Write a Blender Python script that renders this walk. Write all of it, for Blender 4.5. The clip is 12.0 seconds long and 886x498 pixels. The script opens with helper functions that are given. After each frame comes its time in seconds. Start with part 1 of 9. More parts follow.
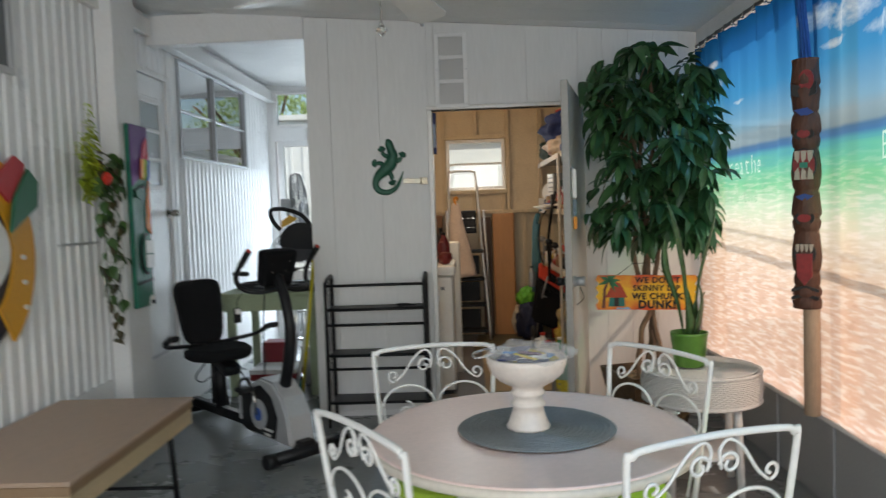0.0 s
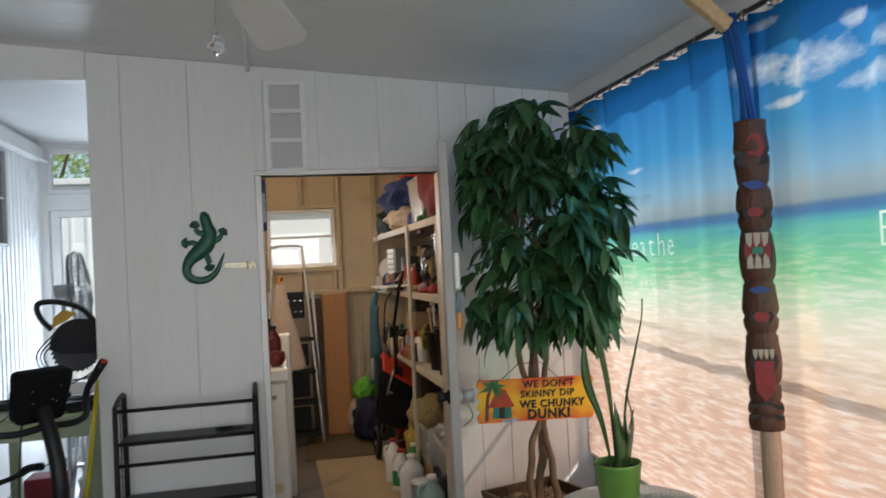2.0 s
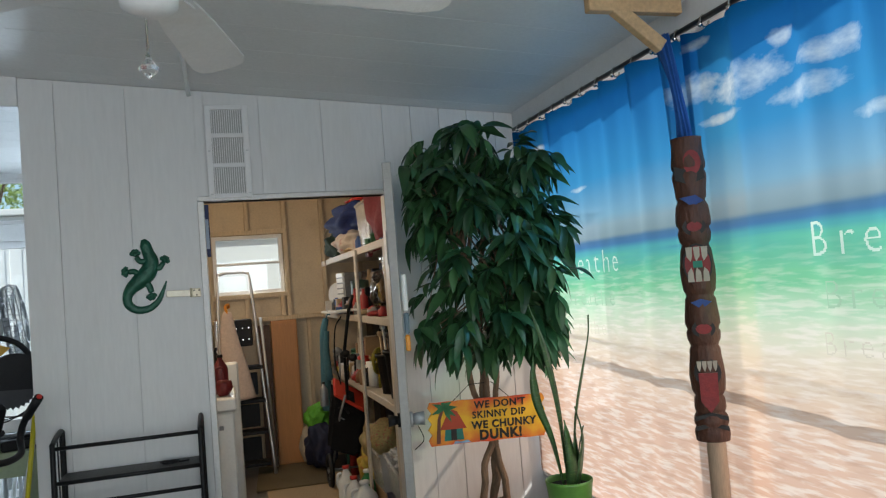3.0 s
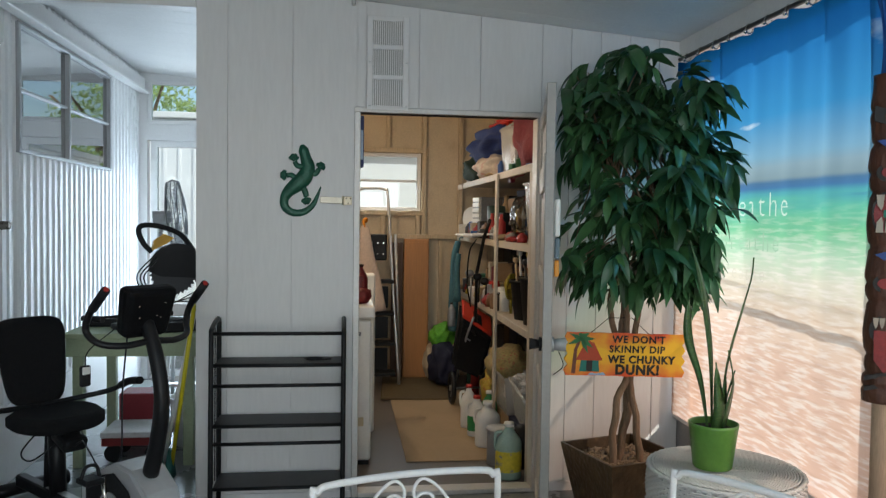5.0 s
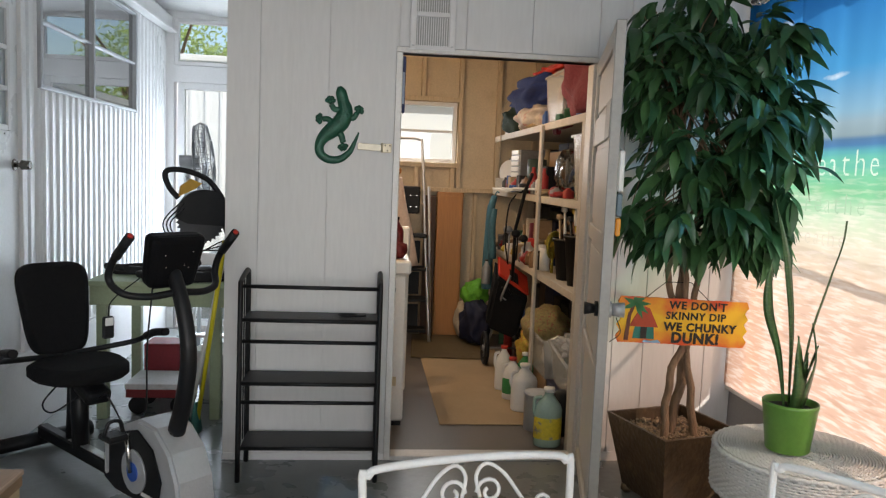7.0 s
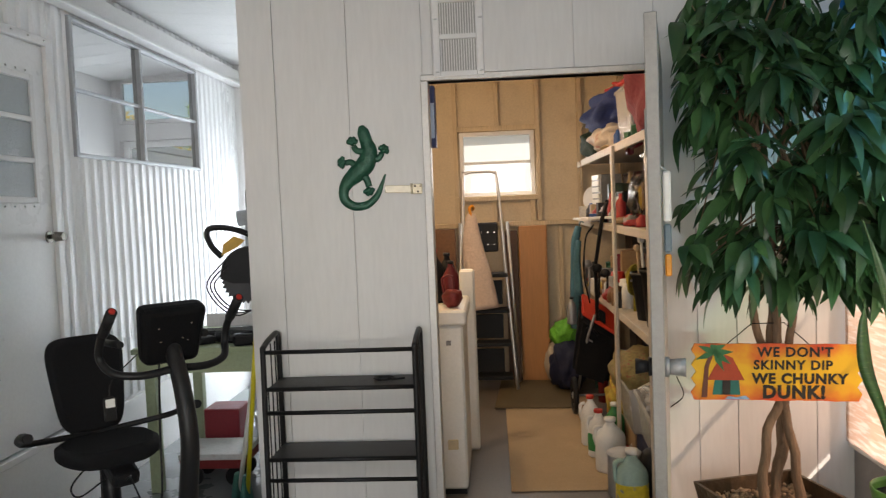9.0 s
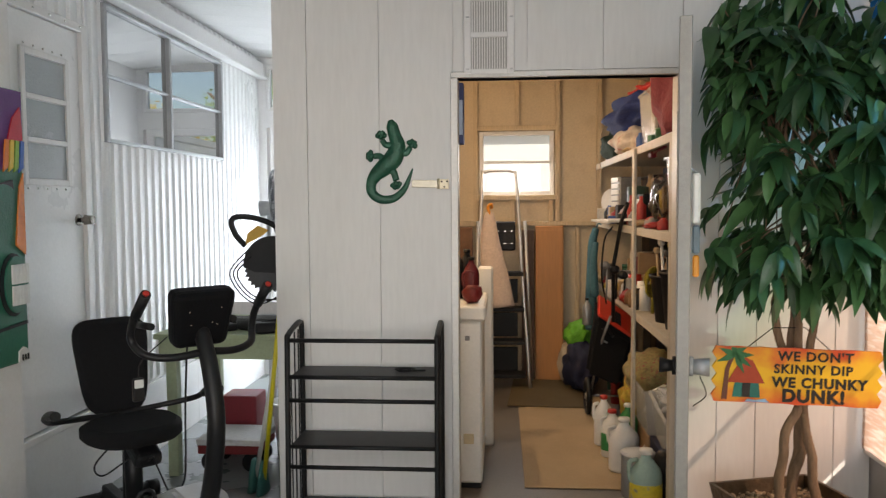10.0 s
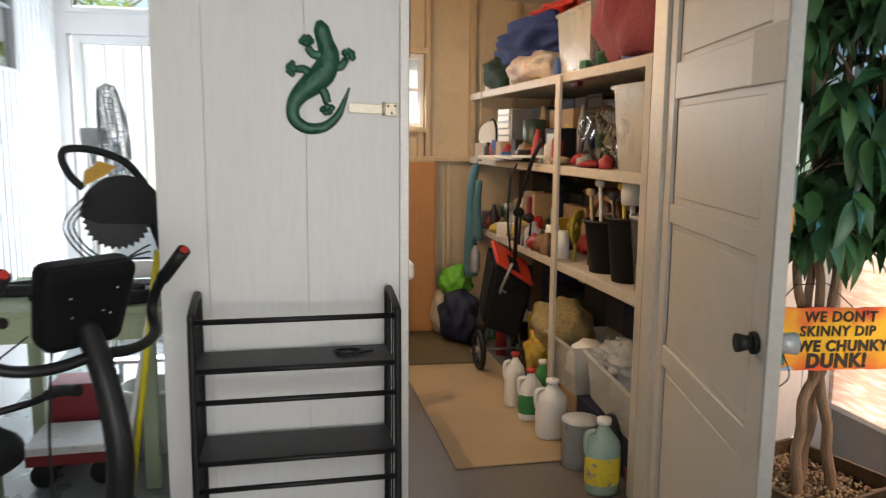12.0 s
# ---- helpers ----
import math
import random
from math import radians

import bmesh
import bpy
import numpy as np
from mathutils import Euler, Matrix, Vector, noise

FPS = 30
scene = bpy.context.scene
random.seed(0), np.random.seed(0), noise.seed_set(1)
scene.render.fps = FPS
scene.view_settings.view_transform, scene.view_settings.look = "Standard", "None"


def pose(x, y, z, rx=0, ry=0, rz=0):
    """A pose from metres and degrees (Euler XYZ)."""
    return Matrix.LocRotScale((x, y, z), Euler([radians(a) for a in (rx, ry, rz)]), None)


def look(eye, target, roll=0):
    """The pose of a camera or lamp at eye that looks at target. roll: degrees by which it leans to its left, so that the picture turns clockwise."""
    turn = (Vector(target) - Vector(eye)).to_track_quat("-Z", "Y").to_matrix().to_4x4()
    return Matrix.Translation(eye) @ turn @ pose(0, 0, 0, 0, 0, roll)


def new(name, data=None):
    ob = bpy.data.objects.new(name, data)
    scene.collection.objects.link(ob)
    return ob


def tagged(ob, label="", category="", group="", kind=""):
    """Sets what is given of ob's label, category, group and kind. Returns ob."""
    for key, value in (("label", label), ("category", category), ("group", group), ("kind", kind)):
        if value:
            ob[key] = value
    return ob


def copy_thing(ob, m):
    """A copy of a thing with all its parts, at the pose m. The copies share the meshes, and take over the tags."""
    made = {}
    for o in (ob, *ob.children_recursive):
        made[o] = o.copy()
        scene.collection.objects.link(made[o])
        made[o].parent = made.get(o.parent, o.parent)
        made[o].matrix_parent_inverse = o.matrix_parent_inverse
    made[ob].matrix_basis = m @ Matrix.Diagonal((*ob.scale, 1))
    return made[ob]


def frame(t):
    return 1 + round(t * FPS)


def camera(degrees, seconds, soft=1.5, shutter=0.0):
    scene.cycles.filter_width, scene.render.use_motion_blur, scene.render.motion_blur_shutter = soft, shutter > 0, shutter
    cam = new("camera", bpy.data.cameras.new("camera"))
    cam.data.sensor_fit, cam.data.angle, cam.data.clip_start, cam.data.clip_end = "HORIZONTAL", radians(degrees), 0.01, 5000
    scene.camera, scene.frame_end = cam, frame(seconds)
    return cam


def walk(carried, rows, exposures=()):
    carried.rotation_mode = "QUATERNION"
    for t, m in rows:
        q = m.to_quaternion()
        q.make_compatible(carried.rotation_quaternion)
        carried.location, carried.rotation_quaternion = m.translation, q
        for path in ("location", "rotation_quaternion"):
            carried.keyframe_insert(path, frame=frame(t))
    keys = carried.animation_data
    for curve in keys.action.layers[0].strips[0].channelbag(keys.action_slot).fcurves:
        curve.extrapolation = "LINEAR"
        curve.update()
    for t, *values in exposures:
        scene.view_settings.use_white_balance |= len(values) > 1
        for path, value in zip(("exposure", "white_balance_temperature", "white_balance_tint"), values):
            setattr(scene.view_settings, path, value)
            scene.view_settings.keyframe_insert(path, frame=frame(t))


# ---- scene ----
cam = camera(60.5, 12.0, 1.2, 0.4)
METRES, EYE, TILT, LEAN, TURN = 3.7, 1.43, 0.0, 0.0, 2.0
ROWS = [
    (0.0, 0.0, 0.0, 0.0, -0.11, -3.19, 2.01),
    (0.5, 0.0144, 0.1075, 0.0067, -4.35, -4.41, -4.25),
    (1.0, 0.0121, 0.2043, 0.0271, -10.96, -4.67, 0.03),
    (1.5, 0.0081, 0.2484, 0.0273, -11.94, -3.42, 1.41),
    (2.0, -0.0423, 0.2769, 0.0366, -14.71, 1.1, 2.93),
    (2.5, -0.0387, 0.28, 0.0308, -18.48, 2.5, 3.57),
    (3.0, -0.0362, 0.2774, 0.0342, -18.3, 2.61, 4.46),
    (3.5, -0.0424, 0.2737, 0.0358, -15.27, 2.42, 2.98),
    (5.5, -0.0804, 0.3013, 0.0154, -8.97, -3.81, -0.95),
    (6.0, -0.0873, 0.3058, 0.0112, -8.65, -5.05, -0.89),
    (6.5, -0.0976, 0.3226, 0.011, -7.86, -5.97, -1.34),
    (7.0, -0.0904, 0.3685, 0.0159, -7.62, -5.57, -2.32),
    (8.0, -0.0300, 0.4190, 0.0215, -3.0, -4.5, 0.1),
    (9.0, 0.0278, 0.4825, 0.0263, 1.69, -3.22, 2.26),
    (9.5, 0.0351, 0.477, 0.0259, 4.15, -3.7, 3.62),
    (10.0, 0.0091, 0.4703, 0.0222, 2.45, -3.26, 0.38),
    (10.5, -0.0173, 0.459, 0.0257, -0.82, -2.79, -2.37),
    (11.0, -0.0834, 0.4794, 0.0235, -4.54, -4.12, -3.05),
    (11.5, -0.1453, 0.5544, 0.0224, -9.02, -5.83, -2.0),
    (12.0, -0.1575, 0.6851, 0.0216, -13.99, -8.24, -0.5),
]
walk(cam, [(t, pose(0, 0, EYE, TILT, LEAN, TURN) @ pose(METRES * x, METRES * y, METRES * z, 90 + pitch, roll, yaw)) for t, x, y, z, yaw, pitch, roll in ROWS],
     [(0.0, 0.33, 7000, 12), (0.5, 0.33, 6350, 9), (1.0, 0.33, 6800, 12), (1.5, 0.33, 6900, 13), (2.0, 0.32, 6850, 14), (2.5, 0.32, 6450, 9), (3.5, 0.32, 6450, 9), (5.5, 0.45, 6600, 9), (7.0, 0.64, 7100, 16), (9.5, 0.88, 7600, 17), (11.0, 0.9, 7600, 17), (12.0, 1.08, 7300, 16)])

# ---- world, sun, lamps ----
SUN_ELEV, SUN_AZ = radians(40), radians(128)          # azimuth clockwise from +y
world = bpy.data.worlds.new("world")
scene.world = world
world.use_nodes = True
wn = world.node_tree
sky = wn.nodes.new("ShaderNodeTexSky")
sky.sky_type = "NISHITA"
sky.sun_disc = False
sky.sun_elevation, sky.sun_rotation = SUN_ELEV, SUN_AZ
wn.links.new(sky.outputs[0], wn.nodes["Background"].inputs[0])
wn.nodes["Background"].inputs[1].default_value = 0.15
sun_data = bpy.data.lights.new("sun", "SUN")
sun_data.energy, sun_data.angle, sun_data.color = 3.8, radians(0.53), (1.0, 0.95, 0.88)
sun = new("sun", sun_data)
sun_dir = Vector((math.sin(SUN_AZ) * math.cos(SUN_ELEV), math.cos(SUN_AZ) * math.cos(SUN_ELEV), math.sin(SUN_ELEV)))
sun.matrix_world = look(sun_dir * 30, (0, 0, 0))


def window_light(name, place, target, w, h, watts, color=(0.85, 0.93, 1.0)):
    d = bpy.data.lights.new(name, "AREA")
    d.shape, d.size, d.size_y, d.energy, d.color = "RECTANGLE", w, h, watts, color
    o = new(name, d)
    o.matrix_world = look(place, target)
    return o


# fill lamp added behind the viewpoint, in the assumed rear openings
window_light("rear_fill_light", (-0.3, -2.42, 1.6), (-0.3, 0, 1.5), 3.2, 1.7, 72)
window_light("sky_light_passage", (-1.63, 8.37, 1.05), (-1.63, 6, 1.05), 0.8, 1.7, 24, (0.66, 0.83, 1.0))
window_light("sky_light_shed", (0.1, 8.34, 1.88), (0.2, 6, 1.0), 0.5, 0.42, 5)
bulb_data = bpy.data.lights.new("shed_bulb_light", "POINT")
bulb_data.energy, bulb_data.color, bulb_data.shadow_soft_size = 17, (1.0, 0.78, 0.52), 0.03
new("shed_bulb_light", bulb_data).location = (-0.49, 6.25, 2.22)


# ---- building blocks ----
def bmx():
    return bmesh.new()


def box(bm, c, s, rot=None, bevel=0.0, seg=1):
    """A box of size s round c, turned by the matrix rot, with bevelled edges."""
    g = bmesh.ops.create_cube(bm, size=1.0)
    vs = g["verts"]
    bmesh.ops.scale(bm, vec=s, verts=vs)
    if bevel > 0:
        es = list({e for v in vs for e in v.link_edges})
        r = bmesh.ops.bevel(bm, geom=es, offset=bevel, segments=seg, affect="EDGES", profile=0.5)
        vs = list({v for f in r["faces"] for v in f.verts} | {v for v in vs if v.is_valid})
    if rot is not None:
        bmesh.ops.rotate(bm, matrix=rot, cent=(0, 0, 0), verts=vs)
    bmesh.ops.translate(bm, vec=c, verts=vs)
    return vs


def span(bm, lo, hi, bevel=0.0):
    """A box between two corners."""
    c = [(a + b) / 2 for a, b in zip(lo, hi)]
    s = [abs(b - a) for a, b in zip(lo, hi)]
    return box(bm, c, s, None, bevel)


def tube(bm, pts, r, seg=8, r_end=None, cap=True, flat=1.0):
    """A round bar along points; flat squashes it across."""
    pts = [Vector(p) for p in pts]
    n = len(pts)
    rings, side = [], None
    for i, p in enumerate(pts):
        d = (pts[min(i + 1, n - 1)] - pts[max(i - 1, 0)])
        d = d.normalized() if d.length > 1e-9 else Vector((0, 0, 1))
        if side is None:
            side = d.cross(Vector((0, 0, 1)) if abs(d.z) < 0.9 else Vector((1, 0, 0))).normalized()
        side = (side - d * side.dot(d))
        side = side.normalized() if side.length > 1e-6 else d.orthogonal().normalized()
        up = side.cross(d)
        rr = r if r_end is None else r + (r_end - r) * i / max(n - 1, 1)
        rings.append([bm.verts.new(p + (side * math.cos(a) + up * math.sin(a) * flat) * rr)
                      for a in (2 * math.pi * k / seg for k in range(seg))])
    for a, b in zip(rings, rings[1:]):
        for k in range(seg):
            bm.faces.new((a[k], a[(k + 1) % seg], b[(k + 1) % seg], b[k])).smooth = True
    if cap:
        bm.faces.new(rings[0][::-1])
        bm.faces.new(rings[-1])
    return [v for ring in rings for v in ring]


def curve(pts, steps=6):
    """Points along a smooth line through pts."""
    P = [Vector(p) for p in pts]
    P = [P[0] * 2 - P[1]] + P + [P[-1] * 2 - P[-2]]
    out = []
    for i in range(1, len(P) - 2):
        a, b, c, d = P[i - 1:i + 3]
        for k in range(steps):
            t = k / steps
            out.append(0.5 * ((2 * b) + (c - a) * t + (2 * a - 5 * b + 4 * c - d) * t * t + (3 * b - a - 3 * c + d) * t ** 3))
    return out + [P[-2]]


def lathe(bm, profile, seg=24, c=(0, 0, 0), sx=1.0, sy=1.0, smooth=True):
    """A turned shape: profile of (radius, height) round the upright line at c."""
    rings = []
    for r, z in profile:
        if r < 1e-6:
            rings.append([bm.verts.new((c[0], c[1], c[2] + z))])
        else:
            rings.append([bm.verts.new((c[0] + r * sx * math.cos(a), c[1] + r * sy * math.sin(a), c[2] + z))
                          for a in (2 * math.pi * k / seg for k in range(seg))])
    made = []
    for a, b in zip(rings, rings[1:]):
        for k in range(seg):
            q = [a[k % len(a)], a[(k + 1) % len(a)], b[(k + 1) % len(b)], b[k % len(b)]]
            u = list(dict.fromkeys(q))
            if len(u) > 2:
                f = bm.faces.new(u)
                f.smooth = smooth
                made.append(f)
    return [v for ring in rings for v in ring]


def plate(bm, outline, thick, m=None):
    """A flat plate: outline in x, y, raised by thick in z, set by the matrix m."""
    lo = [bm.verts.new((x, y, 0)) for x, y in outline]
    hi = [bm.verts.new((x, y, thick)) for x, y in outline]
    n = len(lo)
    bm.faces.new(lo[::-1])
    bm.faces.new(hi)
    for i in range(n):
        bm.faces.new((lo[i], lo[(i + 1) % n], hi[(i + 1) % n], hi[i]))
    if m is not None:
        bmesh.ops.transform(bm, matrix=m, verts=lo + hi)
    return lo + hi


def blob(bm, c, s, rough=0.15, freq=3.0, sub=3, seed=0.0, rot=None):
    """A lumpy soft body: a sphere pushed about by noise."""
    g = bmesh.ops.create_icosphere(bm, subdivisions=sub, radius=1.0)
    for v in g["verts"]:
        n = noise.noise(v.co * freq + Vector((seed, seed * 1.7, 0)))
        v.co = v.co * (1 + rough * n)
        v.co = Vector((v.co.x * s[0], v.co.y * s[1], v.co.z * s[2]))
    if rot is not None:
        bmesh.ops.rotate(bm, matrix=rot, cent=(0, 0, 0), verts=g["verts"])
    bmesh.ops.translate(bm, vec=c, verts=g["verts"])
    for v in g["verts"]:
        for f in v.link_faces:
            f.smooth = True
    return g["verts"]


def thing(name, base, label, category, group="", kind=""):
    """An Empty at a thing's base that parents its parts."""
    e = new(name)
    e.location = base
    e.empty_display_size = 0.05
    return tagged(e, label, category, group, kind)


def base_of(ob):
    p = Vector((0, 0, 0))
    while ob is not None:
        p += ob.location
        ob = ob.parent
    return p


def part(name, bm, material, parent, label="", world_space=True, kind=""):
    """Links a bmesh as one mesh under a thing or a part. world_space: its points are places in the world."""
    if world_space:
        bmesh.ops.translate(bm, vec=-base_of(parent), verts=bm.verts)
    bmesh.ops.recalc_face_normals(bm, faces=bm.faces)
    me = bpy.data.meshes.new(name)
    bm.to_mesh(me)
    bm.free()
    ob = new(name, me)
    for one in (material if isinstance(material, (list, tuple)) else [material]):
        me.materials.append(one)
    ob.parent = parent
    return tagged(ob, label, "", "", kind)


def setting(name, bm, material, label, category):
    """A piece of the setting as one mesh at the world's origin."""
    bmesh.ops.recalc_face_normals(bm, faces=bm.faces)
    me = bpy.data.meshes.new(name)
    bm.to_mesh(me)
    bm.free()
    ob = new(name, me)
    for one in (material if isinstance(material, (list, tuple)) else [material]):
        me.materials.append(one)
    return tagged(ob, label, category, "", "structure")


def solo(name, bm, material, base, label, category, group="", kind=""):
    """A thing that is one mesh, with its origin at its base."""
    bmesh.ops.translate(bm, vec=-Vector(base), verts=bm.verts)
    bmesh.ops.recalc_face_normals(bm, faces=bm.faces)
    me = bpy.data.meshes.new(name)
    bm.to_mesh(me)
    bm.free()
    ob = new(name, me)
    for one in (material if isinstance(material, (list, tuple)) else [material]):
        me.materials.append(one)
    ob.location = base
    return tagged(ob, label, category, group, kind)


def letters(name, text, size, m, material, parent, depth=0.002, spacing=1.0, bold=0.0):
    """Raised lettering in the built-in font, as a mesh part."""
    cu = bpy.data.curves.new(name, "FONT")
    cu.body, cu.size, cu.extrude, cu.space_character, cu.offset = text, size, depth, spacing, bold
    cu.resolution_u = 3
    ob = bpy.data.objects.new(name, cu)
    scene.collection.objects.link(ob)
    me = bpy.data.meshes.new_from_object(ob.evaluated_get(bpy.context.evaluated_depsgraph_get()))
    bpy.data.objects.remove(ob)
    bpy.data.curves.remove(cu)
    me.transform(Matrix.Translation(-base_of(parent)) @ m)
    me.materials.clear()
    me.materials.append(material)
    o = new(name, me)
    o.parent = parent
    return o


# ---- materials ----
def mat(name, color, rough=0.6, metal=0.0, vary=0.12, grain=60.0, stain=2.5, bump=0.15, bump_scale=120.0, spec=0.5,
        stretch=(1, 1, 1), rnd=0.0, coat=0.0, alpha=1.0, sheen=0.0, dirt=None):
    """A surface with fine grain and broad stains in colour, roughness and relief."""
    m = bpy.data.materials.new(name)
    m.use_nodes = True
    nt = m.node_tree
    N, L = nt.nodes, nt.links
    b = N["Principled BSDF"]
    tc = N.new("ShaderNodeTexCoord")
    mp = N.new("ShaderNodeMapping")
    mp.inputs["Scale"].default_value = stretch
    L.new(tc.outputs["Object"], mp.inputs[0])
    n1, n2 = N.new("ShaderNodeTexNoise"), N.new("ShaderNodeTexNoise")
    n1.inputs["Scale"].default_value, n1.inputs["Detail"].default_value = grain, 4
    n2.inputs["Scale"].default_value, n2.inputs["Detail"].default_value = stain, 5
    n2.inputs["Roughness"].default_value = 0.65
    L.new(mp.outputs[0], n1.inputs["Vector"])
    L.new(mp.outputs[0], n2.inputs["Vector"])
    add = N.new("ShaderNodeMath")
    add.operation = "ADD"
    L.new(n1.outputs[0], add.inputs[0])
    L.new(n2.outputs[0], add.inputs[1])
    ramp = N.new("ShaderNodeMapRange")
    ramp.inputs["From Min"].default_value, ramp.inputs["From Max"].default_value = 0.6, 1.4
    ramp.inputs["To Min"].default_value, ramp.inputs["To Max"].default_value = 1 - vary, 1 + vary
    L.new(add.outputs[0], ramp.inputs[0])
    mul = N.new("ShaderNodeVectorMath")
    mul.operation = "SCALE"
    mul.inputs[0].default_value = color[:3]
    last = ramp.outputs[0]
    if rnd:
        oi = N.new("ShaderNodeObjectInfo")
        r2 = N.new("ShaderNodeMapRange")
        r2.inputs["To Min"].default_value, r2.inputs["To Max"].default_value = 1 - rnd, 1 + rnd
        L.new(oi.outputs["Random"], r2.inputs[0])
        mm = N.new("ShaderNodeMath")
        mm.operation = "MULTIPLY"
        L.new(last, mm.inputs[0])
        L.new(r2.outputs[0], mm.inputs[1])
        last = mm.outputs[0]
    L.new(last, mul.inputs["Scale"])
    col = mul.outputs[0]
    if dirt:
        mix = N.new("ShaderNodeMix")
        mix.data_type = "RGBA"
        n3 = N.new("ShaderNodeTexNoise")
        n3.inputs["Scale"].default_value, n3.inputs["Detail"].default_value = stain * 3.1, 8
        L.new(mp.outputs[0], n3.inputs["Vector"])
        r3 = N.new("ShaderNodeMapRange")
        r3.inputs["From Min"].default_value, r3.inputs["From Max"].default_value = 0.55, 0.75
        r3.inputs["To Max"].default_value = dirt[3]
        L.new(n3.outputs[0], r3.inputs[0])
        L.new(r3.outputs[0], mix.inputs["Factor"])
        L.new(col, mix.inputs["A"])
        mix.inputs["B"].default_value = (*dirt[:3], 1)
        col = mix.outputs["Result"]
    L.new(col, b.inputs["Base Color"])
    rr = N.new("ShaderNodeMapRange")
    rr.inputs["To Min"].default_value, rr.inputs["To Max"].default_value = max(rough - 0.12, 0.02), min(rough + 0.12, 1)
    L.new(n2.outputs[0], rr.inputs[0])
    L.new(rr.outputs[0], b.inputs["Roughness"])
    b.inputs["Metallic"].default_value = metal
    b.inputs["Specular IOR Level"].default_value = spec
    b.inputs["Coat Weight"].default_value = coat
    b.inputs["Sheen Weight"].default_value = sheen
    b.inputs["Alpha"].default_value = alpha
    if bump:
        n4 = N.new("ShaderNodeTexNoise")
        n4.inputs["Scale"].default_value, n4.inputs["Detail"].default_value = bump_scale, 3
        L.new(mp.outputs[0], n4.inputs["Vector"])
        bp = N.new("ShaderNodeBump")
        bp.inputs["Strength"].default_value, bp.inputs["Distance"].default_value = bump, 0.01
        L.new(n4.outputs[0], bp.inputs["Height"])
        L.new(bp.outputs[0], b.inputs["Normal"])
    return m


def glass(name, tint=(0.9, 0.95, 0.95), rough=0.02, clear=0.92, ior=1.5):
    """A thin window pane: mostly clear, with a real reflection."""
    m = bpy.data.materials.new(name)
    m.use_nodes = True
    nt = m.node_tree
    N, L = nt.nodes, nt.links
    N.remove(N["Principled BSDF"])
    t, g, f, mx = (N.new("ShaderNodeBsdfTransparent"), N.new("ShaderNodeBsdfGlossy"), N.new("ShaderNodeFresnel"), N.new("ShaderNodeMixShader"))
    t.inputs[0].default_value = (*[c * clear for c in tint], 1)
    g.inputs["Roughness"].default_value = rough
    f.inputs[0].default_value = ior
    L.new(f.outputs[0], mx.inputs[0])
    L.new(t.outputs[0], mx.inputs[1])
    L.new(g.outputs[0], mx.inputs[2])
    L.new(mx.outputs[0], N["Material Output"].inputs[0])
    return m


def emit(name, color, strength):
    m = bpy.data.materials.new(name)
    m.use_nodes = True
    b = m.node_tree.nodes["Principled BSDF"]
    b.inputs["Base Color"].default_value = (*color, 1)
    b.inputs["Emission Color"].default_value = (*color, 1)
    b.inputs["Emission Strength"].default_value = strength
    return m


M_WHITE = mat("white_paint", (0.80, 0.79, 0.78), 0.45, vary=0.05, bump=0.08, dirt=(0.62, 0.58, 0.52, 0.18))
M_PANEL = mat("white_panelling", (0.75, 0.74, 0.725), 0.5, vary=0.05, stain=1.5, bump=0.12, bump_scale=40, stretch=(1, 1, 0.15), dirt=(0.6, 0.57, 0.52, 0.2))
M_METALWALL = mat("white_corrugated_metal", (0.88, 0.88, 0.88), 0.3, vary=0.05, stain=1.2, bump=0.05, dirt=(0.6, 0.6, 0.58, 0.2))
M_CEIL = mat("ceiling_paint", (0.83, 0.83, 0.82), 0.4, vary=0.06, bump=0.06)
M_FLOOR = mat("grey_painted_concrete", (0.20, 0.215, 0.215), 0.28, vary=0.14, grain=25, stain=1.3, bump=0.08, bump_scale=60, dirt=(0.12, 0.12, 0.115, 0.4))
M_KNEE = mat("grey_painted_board", (0.33, 0.33, 0.33), 0.55, vary=0.08)
M_TAN = mat("tan_fibreboard", (0.64, 0.53, 0.38), 0.8, vary=0.13, stain=2.0, bump=0.2, dirt=(0.42, 0.30, 0.18, 0.35))
M_STUD = mat("bare_stud_wood", (0.58, 0.46, 0.31), 0.75, vary=0.2, grain=20, stretch=(6, 6, 0.6), bump=0.2)
M_SHEDFLOOR = mat("brown_shed_lino", (0.16, 0.14, 0.125), 0.4, vary=0.2, stain=3)
M_BLACK = mat("black_powder_coat", (0.010, 0.010, 0.011), 0.42, vary=0.2, bump=0.05, spec=0.3)
M_PLASTIC = mat("black_plastic", (0.011, 0.011, 0.012), 0.5, vary=0.2, bump=0.15, bump_scale=300, spec=0.3)
M_FABRIC = mat("black_fabric", (0.011, 0.011, 0.012), 0.9, vary=0.25, bump=0.5, bump_scale=500, spec=0.2)
M_SILVER = mat("silver_plastic", (0.52, 0.53, 0.54), 0.35, metal=0.35, vary=0.06)
M_CHROME = mat("chrome", (0.60, 0.58, 0.54), 0.18, metal=1.0, vary=0.05, bump=0.0)
M_ALU = mat("aluminium", (0.66, 0.66, 0.66), 0.38, metal=0.9, vary=0.1, stretch=(1, 1, 0.2))
M_IRON = mat("white_wrought_iron", (0.82, 0.81, 0.79), 0.42, vary=0.06, grain=150, bump=0.2, bump_scale=200)
M_PINK = mat("pinkish_tabletop", (0.87, 0.68, 0.63), 0.32, vary=0.07, stain=3.5, bump=0.06)
M_EDGE = mat("cream_table_edge", (0.68, 0.62, 0.54), 0.5, vary=0.1)
